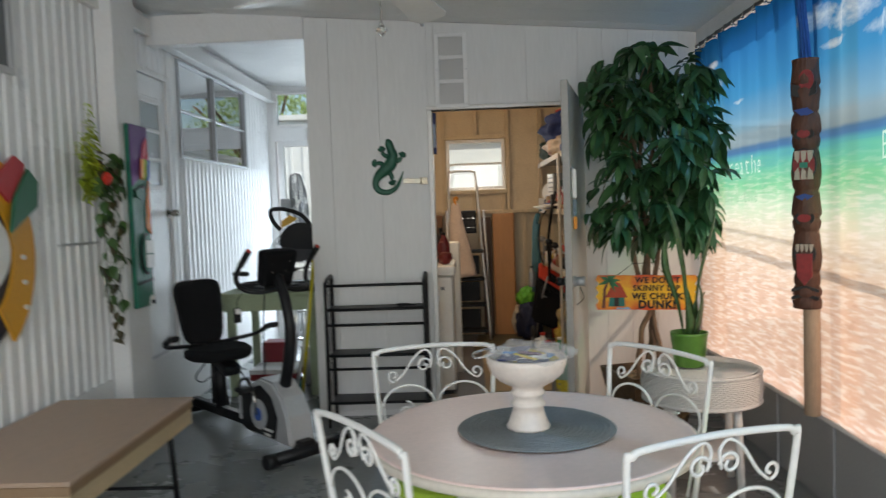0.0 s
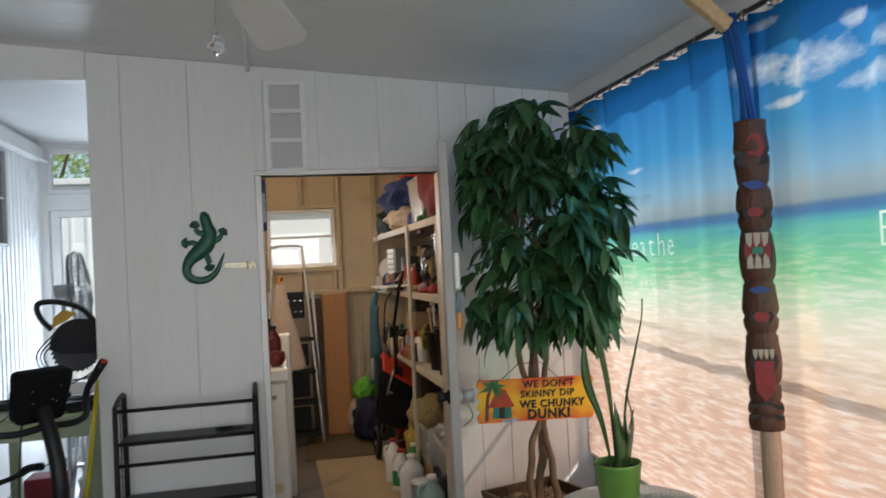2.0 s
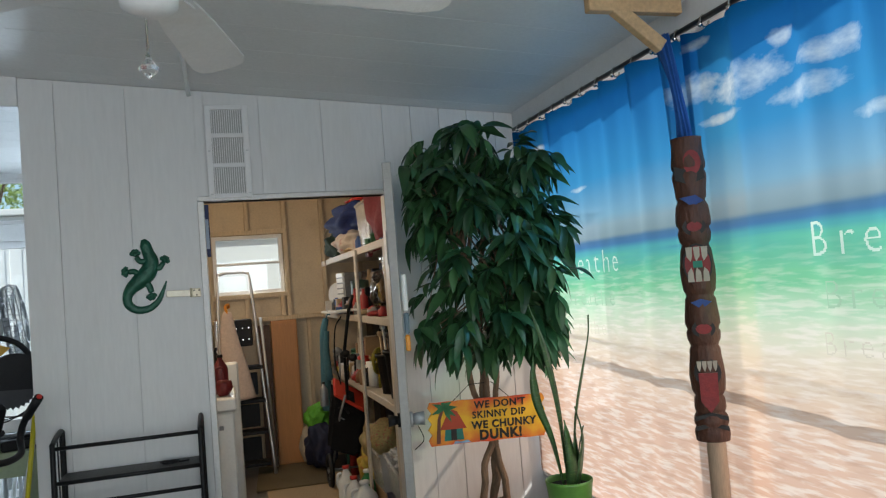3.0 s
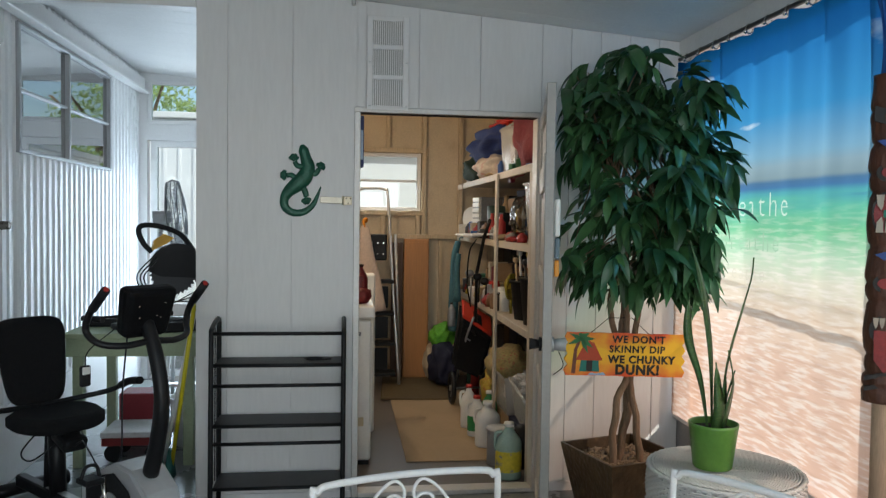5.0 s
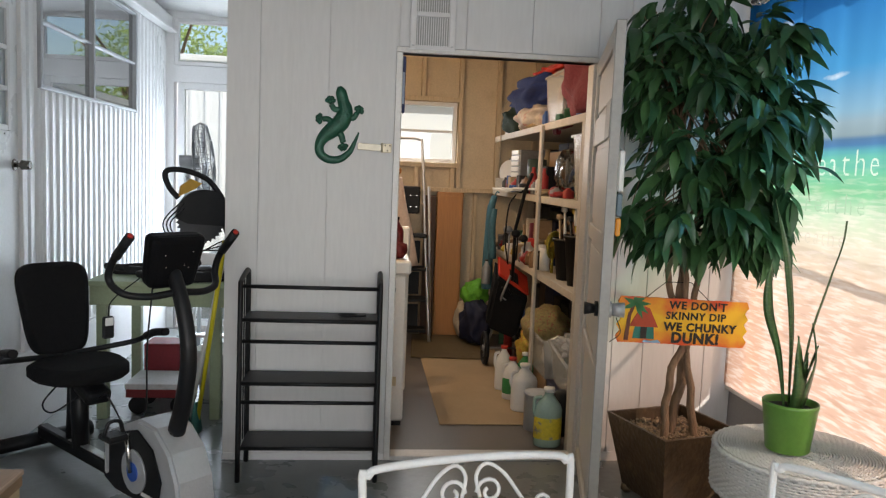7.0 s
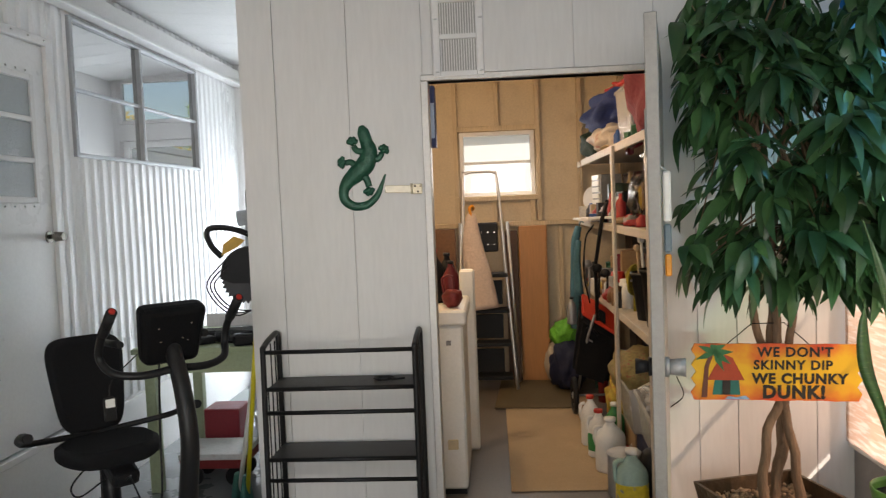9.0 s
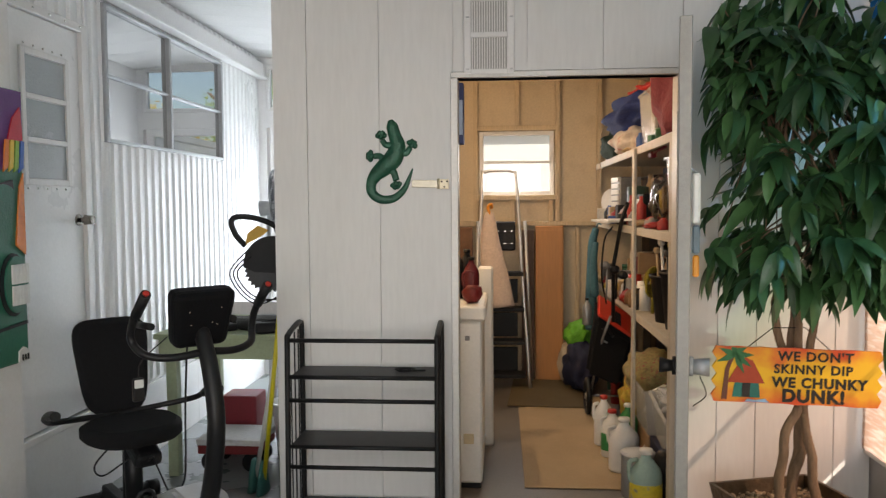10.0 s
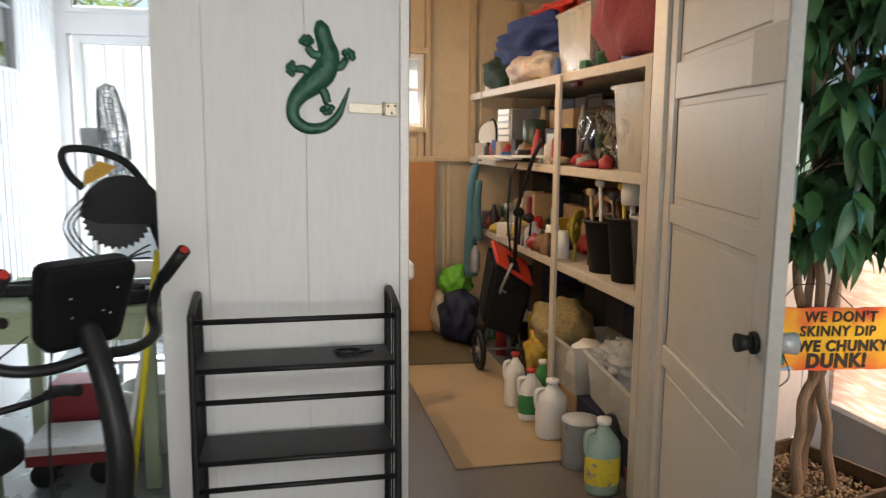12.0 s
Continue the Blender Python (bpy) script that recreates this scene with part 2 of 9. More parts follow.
M_MAT = mat("grey_woven_mat", (0.25, 0.27, 0.28), 0.9, vary=0.25, grain=200, bump=0.7, bump_scale=350)
M_CERAMIC = mat("white_ceramic", (0.78, 0.70, 0.64), 0.35, vary=0.1, stain=6, bump=0.15, bump_scale=30)
M_LIME = mat("lime_cushion_fabric", (0.42, 0.62, 0.06), 0.85, vary=0.15, bump=0.4, bump_scale=400)
M_WICKER = mat("white_wicker", (0.76, 0.74, 0.71), 0.55, vary=0.12, grain=90, bump=0.6, bump_scale=160)
M_GREENPOT = mat("green_glazed_pot", (0.11, 0.26, 0.045), 0.35, vary=0.12, stain=8, bump=0.08)
M_SOIL = mat("dark_soil", (0.035, 0.025, 0.018), 0.95, vary=0.4, grain=80, bump=1.0, bump_scale=120)
M_PEBBLE = mat("tan_pebbles", (0.44, 0.32, 0.21), 0.8, vary=0.35, grain=70, bump=1.0, bump_scale=90, rnd=0.3)
M_BRONZE = mat("brown_bronze_planter", (0.085, 0.055, 0.030), 0.42, metal=0.45, vary=0.4, grain=18, stain=6, bump=0.5, bump_scale=45, dirt=(0.20, 0.13, 0.06, 0.5))
M_BARK = mat("tree_bark", (0.21, 0.135, 0.085), 0.85, vary=0.35, grain=30, stretch=(3, 3, 0.5), bump=0.8, bump_scale=60)
M_OAK = mat("pale_laminate_wood", (0.47, 0.33, 0.24), 0.45, vary=0.14, grain=18, stain=3, stretch=(8, 0.7, 8), bump=0.1)
M_OAKEDGE = mat("light_wood_edge", (0.55, 0.42, 0.26), 0.6, vary=0.15, grain=30, stretch=(8, 0.7, 8))
M_ORANGEWOOD = mat("orange_varnished_board", (0.47, 0.21, 0.065), 0.45, vary=0.14, grain=14, stretch=(8, 8, 0.6), bump=0.1)
M_RUNNER = mat("tan_carpet", (0.52, 0.385, 0.24), 0.95, vary=0.16, grain=150, bump=0.8, bump_scale=300)
M_DOORMAT = mat("olive_brown_doormat", (0.155, 0.115, 0.06), 0.95, vary=0.25, grain=120, bump=0.9, bump_scale=250)
M_SHEDDOOR = mat("beige_door_paint", (0.56, 0.53, 0.49), 0.45, vary=0.07, stain=2, bump=0.08, dirt=(0.4, 0.36, 0.3, 0.25))
M_EDGECH = mat("dull_door_edge", (0.36, 0.345, 0.32), 0.55, metal=0.2, vary=0.1)
M_DULLALU = mat("dull_aluminium", (0.42, 0.43, 0.44), 0.5, metal=0.4, vary=0.12)
M_CONSOLE = mat("matt_black_console", (0.005, 0.005, 0.006), 0.6, vary=0.2, spec=0.15)
M_SHELF = mat("worn_white_shelf", (0.52, 0.47, 0.40), 0.6, vary=0.14, stain=6, dirt=(0.36, 0.27, 0.18, 0.5))
M_GECKO = mat("green_painted_metal", (0.008, 0.085, 0.048), 0.4, metal=0.2, vary=0.35, stain=14, bump=0.4, bump_scale=60)
M_GREENBENCH = mat("sage_green_bench_paint", (0.36, 0.42, 0.27), 0.55, vary=0.12, dirt=(0.3, 0.28, 0.2, 0.3))
M_GLASS = glass("window_glass")
M_DARKGLASS = glass("reflective_window_glass", (0.8, 0.85, 0.88), 0.012, 0.72, 13.0)
M_FROST = mat("frosted_door_glass", (0.42, 0.46, 0.48), 0.25, vary=0.06, bump=0.25, bump_scale=90)
M_YELLOW = mat("yellow_plastic", (0.72, 0.60, 0.02), 0.4, vary=0.08)
M_RED = mat("red_plastic", (0.52, 0.03, 0.02), 0.45, vary=0.12)
M_ORANGE = mat("orange_plastic", (0.80, 0.30, 0.02), 0.45, vary=0.1)
M_WHITEPL = mat("white_plastic", (0.78, 0.77, 0.74), 0.35, vary=0.06)
M_BLUE = mat("blue_cloth", (0.012, 0.03, 0.14), 0.85, vary=0.3, stain=8, bump=0.5, bump_scale=60)
M_WOODBRACE = mat("pine_bracket", (0.58, 0.37, 0.19), 0.6, vary=0.18, grain=20, stretch=(4, 1, 4))

# ---- structure ----
SLOPE = 0.0794
WALL_Y, LEFT_X, RIGHT_X, BACK_Y, REAR_Y = 5.195, -2.19, 1.60, 8.40, -2.5
SHED_L = -1.08


def ceil_z(x):
    return 2.54 + (1.54 - x) * SLOPE


def slab(bm, x0, x1, y0, y1, lift0, lift1):
    """A slab that follows the sloping roof between two heights above it."""
    v = [bm.verts.new((x, y, ceil_z(x) + l)) for l in (lift0, lift1) for x, y in ((x0, y0), (x1, y0), (x1, y1), (x0, y1))]
    for q in ((3, 2, 1, 0), (4, 5, 6, 7), (0, 1, 5, 4), (1, 2, 6, 5), (2, 3, 7, 6), (3, 0, 4, 7)):
        bm.faces.new([v[i] for i in q])


bm = bmx()
span(bm, (-2.4, REAR_Y - 0.1, -0.12), (RIGHT_X + 0.16, WALL_Y + 0.06, 0))
span(bm, (-2.4, WALL_Y + 0.06, -0.12), (SHED_L + 0.02, BACK_Y + 0.1, 0))
setting("floor", bm, M_FLOOR, "grey painted concrete porch floor", "floor")
bm = bmx()
span(bm, (SHED_L + 0.024, WALL_Y + 0.064, -0.12), (RIGHT_X + 0.16, BACK_Y + 0.1, 0.0))
setting("floor_shed", bm, M_SHEDFLOOR, "worn brown shed floor", "floor")

# ceiling boards with open joints along the room
bm = bmx()
slab(bm, -2.45, 1.80, REAR_Y - 0.15, BACK_Y + 0.15, 0.022, 0.10)
y = REAR_Y
while y < BACK_Y:
    slab(bm, -2.4, 1.76, y, min(y + 0.298, BACK_Y + 0.05), 0.0, 0.02)
    y += 0.302
setting("ceiling", bm, M_CEIL, "white painted sloping board ceiling", "ceiling")
bm = bmx()
for yj in (0.9, 3.36):
    slab(bm, -2.15, 1.52, yj, yj + 0.045, -0.008, -0.001)
setting("trim_ceiling", bm, M_WHITE, "flat white joint strips across the ceiling", "ceiling trim")


def prism(bm, x0, x1, y0, y1, z0, under=0.0):
    """A wall piece from z0 up to the sloping ceiling."""
    v = [bm.verts.new(p) for p in ((x0, y0, z0), (x1, y0, z0), (x1, y1, z0), (x0, y1, z0),
                                   (x0, y0, ceil_z(x0) - under), (x1, y0, ceil_z(x1) - under), (x1, y1, ceil_z(x1) - under), (x0, y1, ceil_z(x0) - under))]
    for q in ((3, 2, 1, 0), (4, 5, 6, 7), (0, 1, 5, 4), (1, 2, 6, 5), (2, 3, 7, 6), (3, 0, 4, 7)):
        bm.faces.new([v[i] for i in q])


# shed front wall: backing with the opening, faced with grooved panels
OPEN_L, OPEN_R, OPEN_TOP = -0.247, 0.765, 2.085
bm = bmx()
prism(bm, SHED_L, OPEN_L, WALL_Y + 0.010, WALL_Y + 0.085, 0.0, 0.002)
prism(bm, OPEN_L, OPEN_R, WALL_Y + 0.010, WALL_Y + 0.085, OPEN_TOP, 0.002)
prism(bm, OPEN_R, RIGHT_X + 0.1, WALL_Y + 0.010, WALL_Y + 0.085, 0.0, 0.002)
wall_front = setting("wall_shed_front", bm, M_PANEL, "white grooved panel wall of the shed", "wall")
joints = [SHED_L, -0.918, -0.584, OPEN_L]
for i, (a, b) in enumerate(zip(joints, joints[1:])):
    bm = bmx()
    prism(bm, a + 0.0025, b - 0.0025, WALL_Y, WALL_Y + 0.0095, 0.035, 0.003)
    part("panel", bm, M_PANEL, wall_front)
joints = [OPEN_L, -0.2, 0.085, 0.42, 0.765]
for a, b in zip(joints, joints[1:]):
    bm = bmx()
    prism(bm, a + 0.0025, b - 0.0025, WALL_Y, WALL_Y + 0.0095, OPEN_TOP + 0.03, 0.003)
    part("panel", bm, M_PANEL, wall_front)
joints = [0.765, 0.93, 1.10, 1.27, 1.44, RIGHT_X]
for a, b in zip(joints, joints[1:]):
    bm = bmx()
    prism(bm, a + 0.0025, b - 0.0025, WALL_Y, WALL_Y + 0.0095, 0.035, 0.003)
    part("panel", bm, M_PANEL, wall_front)
bm = bmx()
span(bm, (SHED_L, WALL_Y - 0.008, 0.0), (OPEN_L - 0.01, WALL_Y + 0.006, 0.035))
span(bm, (0.80, WALL_Y - 0.008, 0.0), (RIGHT_X - 0.002, WALL_Y + 0.006, 0.05))
setting("baseboard", bm, M_WHITE, "low white strip along the foot of the wall", "baseboard")
# shed side wall towards the passage, shed right wall
bm = bmx()
prism(bm, SHED_L, SHED_L + 0.08, WALL_Y + 0.087, BACK_Y, 0.0, 0.002)
setting("wall_shed_left", bm, M_PANEL, "white painted side wall of the shed", "wall")
bm = bmx()
prism(bm, RIGHT_X, RIGHT_X + 0.1, WALL_Y + 0.087, BACK_Y, 0.0, 0.002)
setting("wall_shed_right", bm, M_TAN, "tan fibreboard shed wall", "wall")
# door frame
bm = bmx()
span(bm, (OPEN_L - 0.012, WALL_Y - 0.012, 0.0), (OPEN_L + 0.022, WALL_Y + 0.09, OPEN_TOP), 0.003)
span(bm, (OPEN_R - 0.022, WALL_Y - 0.012, 0.0), (OPEN_R + 0.03, WALL_Y + 0.09, OPEN_TOP), 0.003)
span(bm, (OPEN_L - 0.012, WALL_Y - 0.014, OPEN_TOP), (OPEN_R + 0.03, WALL_Y + 0.09, OPEN_TOP + 0.026), 0.003)
span(bm, (OPEN_L + 0.022, WALL_Y - 0.02, 0.0), (OPEN_R - 0.022, WALL_Y + 0.08, 0.026), 0.004)
setting("trim_door_frame", bm, mat("door_frame_metal", (0.62, 0.60, 0.57), 0.45, metal=0.3, vary=0.12), "worn light metal door frame with sill", "door frame")

# passage: header beam, end wall with transom and glazed door
bm = bmx()
span(bm, (LEFT_X + 0.03, WALL_Y, 2.60), (SHED_L - 0.001, WALL_Y + 0.09, 2.80), 0.004)
setting("trim_header_beam", bm, M_WHITE, "white painted header beam across the passage", "beam")
bm = bmx()
DOOR_L, DOOR_R = -2.085, -1.16
span(bm, (LEFT_X - 0.12, BACK_Y, 0.0), (-2.115, BACK_Y + 0.1, 2.90))
span(bm, (DOOR_R + 0.03, BACK_Y, 0.0), (SHED_L + 0.001, BACK_Y + 0.1, 2.90))
span(bm, (-2.115, BACK_Y, 2.215), (DOOR_R + 0.03, BACK_Y + 0.1, 2.36))
span(bm, (-2.115, BACK_Y, 2.765), (DOOR_R + 0.03, BACK_Y + 0.1, 2.90))
setting("wall_passage_end", bm, M_WHITE, "white end wall of the passage", "wall")


def framed_window(name, x0, x1, z0, z1, y, bars, label, frame_w=0.035, sill=True, m=M_WHITE):
    w = thing(name, ((x0 + x1) / 2, y, z0), label, "window", "", "structure")
    bm = bmx()
    span(bm, (x0, y - 0.02, z0), (x0 + frame_w, y + 0.05, z1), 0.003)
    span(bm, (x1 - frame_w, y - 0.02, z0), (x1, y + 0.05, z1), 0.003)
    span(bm, (x0 + frame_w, y - 0.02, z0), (x1 - frame_w, y + 0.05, z0 + frame_w), 0.003)
    span(bm, (x0 + frame_w, y - 0.02, z1 - frame_w), (x1 - frame_w, y + 0.05, z1), 0.003)
    part("window_frame", bm, m, w)
    for zb in bars:
        bm = bmx()
        span(bm, (x0 + frame_w, y, zb - 0.011), (x1 - frame_w, y + 0.04, zb + 0.011), 0.003)
        part("window_bar", bm, m, w)
    zs = [z0 + frame_w] + list(bars) + [z1 - frame_w]
    for a, b in zip(zs, zs[1:]):
        bm = bmx()
        span(bm, (x0 + frame_w, y + 0.014, a), (x1 - frame_w, y + 0.018, b))
        part("pane", bm, M_GLASS, w).visible_shadow = False
    return w


framed_window("window_transom", -2.113, DOOR_R + 0.028, 2.362, 2.763, BACK_Y + 0.02, [], "white-framed transom window at the passage end")
framed_window("door_passage_end", DOOR_L, DOOR_R, 0.02, 2.213, BACK_Y + 0.02, [1.05], "white glazed door at the passage end", 0.06)

# shed back wall with window
WX0, WX1, WZ0, WZ1 = -0.223, 0.417, 1.60, 2.15
bm = bmx()
span(bm, (SHED_L + 0.003, BACK_Y, 0), (WX0, BACK_Y + 0.1, 2.8))
span(bm, (WX1, BACK_Y, 0), (RIGHT_X + 0.1, BACK_Y + 0.1, 2.8))
span(bm, (WX0, BACK_Y, 0), (WX1, BACK_Y + 0.1, WZ0))
span(bm, (WX0, BACK_Y, WZ1), (WX1, BACK_Y + 0.1, 2.8))
setting("wall_shed_back", bm, M_TAN, "tan fibreboard back wall of the shed", "wall")
framed_window("window_shed", WX0, WX1, WZ0, WZ1, BACK_Y - 0.012, [1.885], "white-framed shed window with one bar", 0.035)
bm = bmx()
for x in (-0.62, -0.255, 0.10, 0.445, 0.80, 1.15, 1.49):
    z0 = WZ1 + 0.045 if WX0 < x < WX1 else 1.375
    prism(bm, x - 0.019, x + 0.019, BACK_Y - 0.07, BACK_Y - 0.001, z0, 0.01)
for x in (0.06, 0.39):
    span(bm, (x - 0.019, BACK_Y - 0.07, 1.375), (x + 0.019, BACK_Y - 0.001, WZ0 - 0.045))
span(bm, (WX0 - 0.03, BACK_Y - 0.075, WZ1 + 0.002), (WX1 + 0.03, BACK_Y - 0.001, WZ1 + 0.044), 0.003)
span(bm, (WX0 - 0.03, BACK_Y - 0.075, WZ0 - 0.044), (WX1 + 0.03, BACK_Y - 0.001, WZ0 - 0.002), 0.003)
span(bm, (SHED_L + 0.085, BACK_Y - 0.09, 1.335), (RIGHT_X - 0.002, BACK_Y - 0.001, 1.373), 0.003)
setting("trim_shed_studs", bm, M_STUD, "bare wooden studs and rail on the shed wall", "studs")
bm = bmx()
for x in (-0.5, 0.15, 0.62, 1.1):
    span(bm, (x - 0.018, BACK_Y - 0.04, 0.0), (x + 0.018, BACK_Y - 0.001, 1.33))
for y in (5.7, 6.1, 6.5, 6.9, 7.3, 7.7, 8.1):
    prism(bm, SHED_L + 0.081, SHED_L + 0.13, y, y + 0.038, 0.0, 0.01)
setting("trim_shed_studs_low", bm, M_STUD, "bare wooden studs of the shed walls", "studs")
bm = bmx()
prism(bm, SHED_L + 0.0805, SHED_L + 0.088, WALL_Y + 0.09, BACK_Y - 0.005, 0.0, 0.012)
setting("wall_shed_left_lining", bm, M_TAN, "tan fibreboard lining inside the shed", "wall")

# trailer wall: corrugated metal, with door and window
DY0, DY1, DZ0, DZ1 = 4.83, 5.52, 0.46, 2.41
TY0, TY1, TZ0, TZ1 = 5.74, 7.48, 1.87, 2.62


def corrugated(bm, y0, y1, z0, z1, x, pitch=0.098, deep=0.012):
    prof = ((0.0, 0.0), (0.36, 0.0), (0.50, 1.0), (0.86, 1.0))
    pts, k = [(y0, 0.0)], math.floor(y0 / pitch)
    while k * pitch < y1:
        for f, d in prof:
            yy = (k + f) * pitch
            if y0 < yy < y1:
                pts.append((yy, d))
        k += 1
    pts.append((y1, 0.0))
    cols = [(bm.verts.new((x + d * deep, yy, z0)), bm.verts.new((x + d * deep, yy, z1))) for yy, d in pts]
    for a, b in zip(cols, cols[1:]):
        bm.faces.new((a[0], b[0], b[1], a[1]))


bm = bmx()
for y0, y1, z0, z1 in ((REAR_Y, DY0 - 0.05, 0.46, 2.83), (DY0 - 0.05, DY1 + 0.05, DZ1 + 0.04, 2.83), (DY1 + 0.05, TY0, 0.46, 2.83),
                       (TY0, TY1, 0.46, TZ0), (TY0, TY1, TZ1, 2.83), (TY1, BACK_Y, 0.46, 2.83)):
    corrugated(bm, y0, y1, z0, z1, LEFT_X)
wall_trailer = setting("wall_trailer", bm, M_METALWALL, "white corrugated metal trailer wall", "wall")
bm = bmx()
for y0, y1, z0, z1 in ((REAR_Y - 0.1, DY0, 0, 2.95), (DY1, TY0, 0, 2.95), (TY1, BACK_Y + 0.1, 0, 2.95), (DY0, DY1, 0, DZ0), (DY0, DY1, DZ1, 2.95),
                       (TY0, TY1, 0, TZ0), (TY0, TY1, TZ1, 2.95)):
    span(bm, (LEFT_X - 0.13, y0, z0), (LEFT_X - 0.003, y1, z1))
setting("wall_trailer_core", bm, M_WHITE, "wall body behind the metal sheets", "wall")
bm = bmx()
span(bm, (LEFT_X - 0.001, REAR_Y, 0.0), (LEFT_X + 0.018, DY0 - 0.052, 0.46), 0.002)
span(bm, (LEFT_X - 0.001, DY0 - 0.05, 0.0), (LEFT_X + 0.018, 6.9, 0.44), 0.002)
span(bm, (LEFT_X - 0.001, 6.902, 0.0), (LEFT_X + 0.018, BACK_Y, 0.46), 0.002)
setting("trim_skirting", bm, M_WHITE, "smooth white skirting under the trailer", "skirting")
bm = bmx()
span(bm, (LEFT_X + 0.017, REAR_Y, 2.66), (LEFT_X + 0.06, BACK_Y - 0.002, 2.78), 0.006)
span(bm, (LEFT_X + 0.017, WALL_Y + 0.1, 2.635), (LEFT_X + 0.10, BACK_Y - 0.004, 2.658), 0.004)
setting("trim_eave", bm, M_WHITE, "white painted eave board along the trailer", "eave board")
# post with the carved board on it
bm = bmx()
span(bm, (LEFT_X + 0.019, 4.47, 0.0), (LEFT_X + 0.13, 4.78, 2.80), 0.004)
setting("trim_post", bm, M_WHITE, "white boxed post against the trailer wall", "post")


def bolts(parent, pts, r=0.006, axis="x"):
    bm = bmx()
    for p in pts:
        box(bm, p, (r, r * 1.6, r * 1.6), None, r * 0.3)
    part("screws", bm, M_CHROME, parent, "row of small screws")


door = thing("door_trailer", (LEFT_X, (DY0 + DY1) / 2, DZ0), "white closed trailer door with small louvred window", "door", "", "structure")
bm = bmx()
span(bm, (LEFT_X - 0.05, DY0 + 0.006, DZ0 + 0.01), (LEFT_X + 0.004, DY1 - 0.006, DZ1 - 0.006), 0.004)
part("door_leaf", bm, M_METALWALL, door)
bm = bmx()
for lo, hi in (((DY0 - 0.05, DZ0), (DY0 + 0.004, DZ1 + 0.04)), ((DY1 - 0.004, DZ0), (DY1 + 0.05, DZ1 + 0.04)), ((DY0 + 0.004, DZ1 - 0.004), (DY1 - 0.004, DZ1 + 0.04)), ((DY0 - 0.05, DZ0 - 0.035), (DY1 + 0.05, DZ0))):
    span(bm, (LEFT_X - 0.02, lo[0], lo[1]), (LEFT_X + 0.024, hi[0], hi[1]), 0.003)
part("door_frame", bm, M_WHITE, door)
bm = bmx()
y0, y1, z0, z1 = 5.02, 5.40, 1.62, 2.245
for a, b in (((y0, z0), (y0 + 0.03, z1)), ((y1 - 0.03, z0), (y1, z1)), ((y0 + 0.03, z0), (y1 - 0.03, z0 + 0.03)), ((y0 + 0.03, z1 - 0.03), (y1 - 0.03, z1)),
             ((y0 + 0.03, 1.815), (y1 - 0.03, 1.84)), ((y0 + 0.03, 2.015), (y1 - 0.03, 2.04))):
    span(bm, (LEFT_X + 0.004, a[0], a[1]), (LEFT_X + 0.02, b[0], b[1]), 0.003)
wf = part("window_frame", bm, M_WHITE, door)
for a, b in ((1.652, 1.813), (1.842, 2.013), (2.042, 2.213)):
    bm = bmx()
    span(bm, (LEFT_X + 0.0045, y0 + 0.031, a), (LEFT_X + 0.009, y1 - 0.031, b))
    part("pane", bm, M_FROST, wf)
bolts(door, [(LEFT_X + 0.006, y0 + 0.04 + 0.075 * k, z) for z in (1.605, 2.262) for k in range(5)])
bolts(door, [(LEFT_X + 0.027, DY0 + 0.02 + 0.13 * k, DZ1 + 0.02) for k in range(6)])
bm = bmx()
tube(bm, [(LEFT_X + 0.004, 5.465, 1.452), (LEFT_X + 0.012, 5.465, 1.452)], 0.03, 16)
tube(bm, [(LEFT_X + 0.012, 5.465, 1.452), (LEFT_X + 0.045, 5.465, 1.452)], 0.012, 12)
tube(bm, curve([(LEFT_X + 0.042, 5.465, 1.452), (LEFT_X + 0.055, 5.465, 1.452), (LEFT_X + 0.085, 5.465, 1.452)], 3), 0.026, 16, 0.022)
part("door_knob", bm, mat("tarnished_nickel", (0.24, 0.22, 0.19), 0.22, metal=1.0, vary=0.2, bump=0.0), door, "tarnished metal knob")

win = thing("window_trailer", (LEFT_X, (TY0 + TY1) / 2, TZ0), "aluminium-framed trailer window that mirrors the garden", "window", "", "structure")
bm = bmx()
for a, b in (((TY0, TZ0), (TY0 + 0.03, TZ1)), ((TY1 - 0.03, TZ0), (TY1, TZ1)), ((TY0 + 0.03, TZ0), (TY1 - 0.03, TZ0 + 0.022)), ((TY0 + 0.03, TZ1 - 0.022), (TY1 - 0.03, TZ1)),
             ((6.543, TZ0 + 0.022), (6.573, TZ1 - 0.022))):
    span(bm, (LEFT_X - 0.03, a[0], a[1]), (LEFT_X + 0.03, b[0], b[1]), 0.004)
part("window_frame", bm, M_DULLALU, win)
bm = bmx()
for a, b in ((TY0 + 0.03, 6.543), (6.573, TY1 - 0.03)):
    span(bm, (LEFT_X - 0.004, a, 2.229), (LEFT_X + 0.02, b, 2.246), 0.003)
part("window_bar", bm, M_DULLALU, win)
for a, b in ((TY0 + 0.031, 6.542), (6.574, TY1 - 0.031)):
    for c, d in ((TZ0 + 0.023, 2.228), (2.247, TZ1 - 0.023)):
        bm = bmx()
        span(bm, (LEFT_X - 0.004, a, c), (LEFT_X + 0.001, b, d))
        part("pane", bm, M_DARKGLASS, win)
bm = bmx()
for k in range(18):
    span(bm, (LEFT_X - 0.036, TY0 + 0.045, TZ0 + 0.03 + 0.0215 * k), (LEFT_X - 0.032, 6.40, TZ0 + 0.045 + 0.0215 * k))
part("blind_slats", bm, M_WHITEPL, win, "white slats of a window blind")
# added room shell; its dark grey stands in for the unlit interior
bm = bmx()
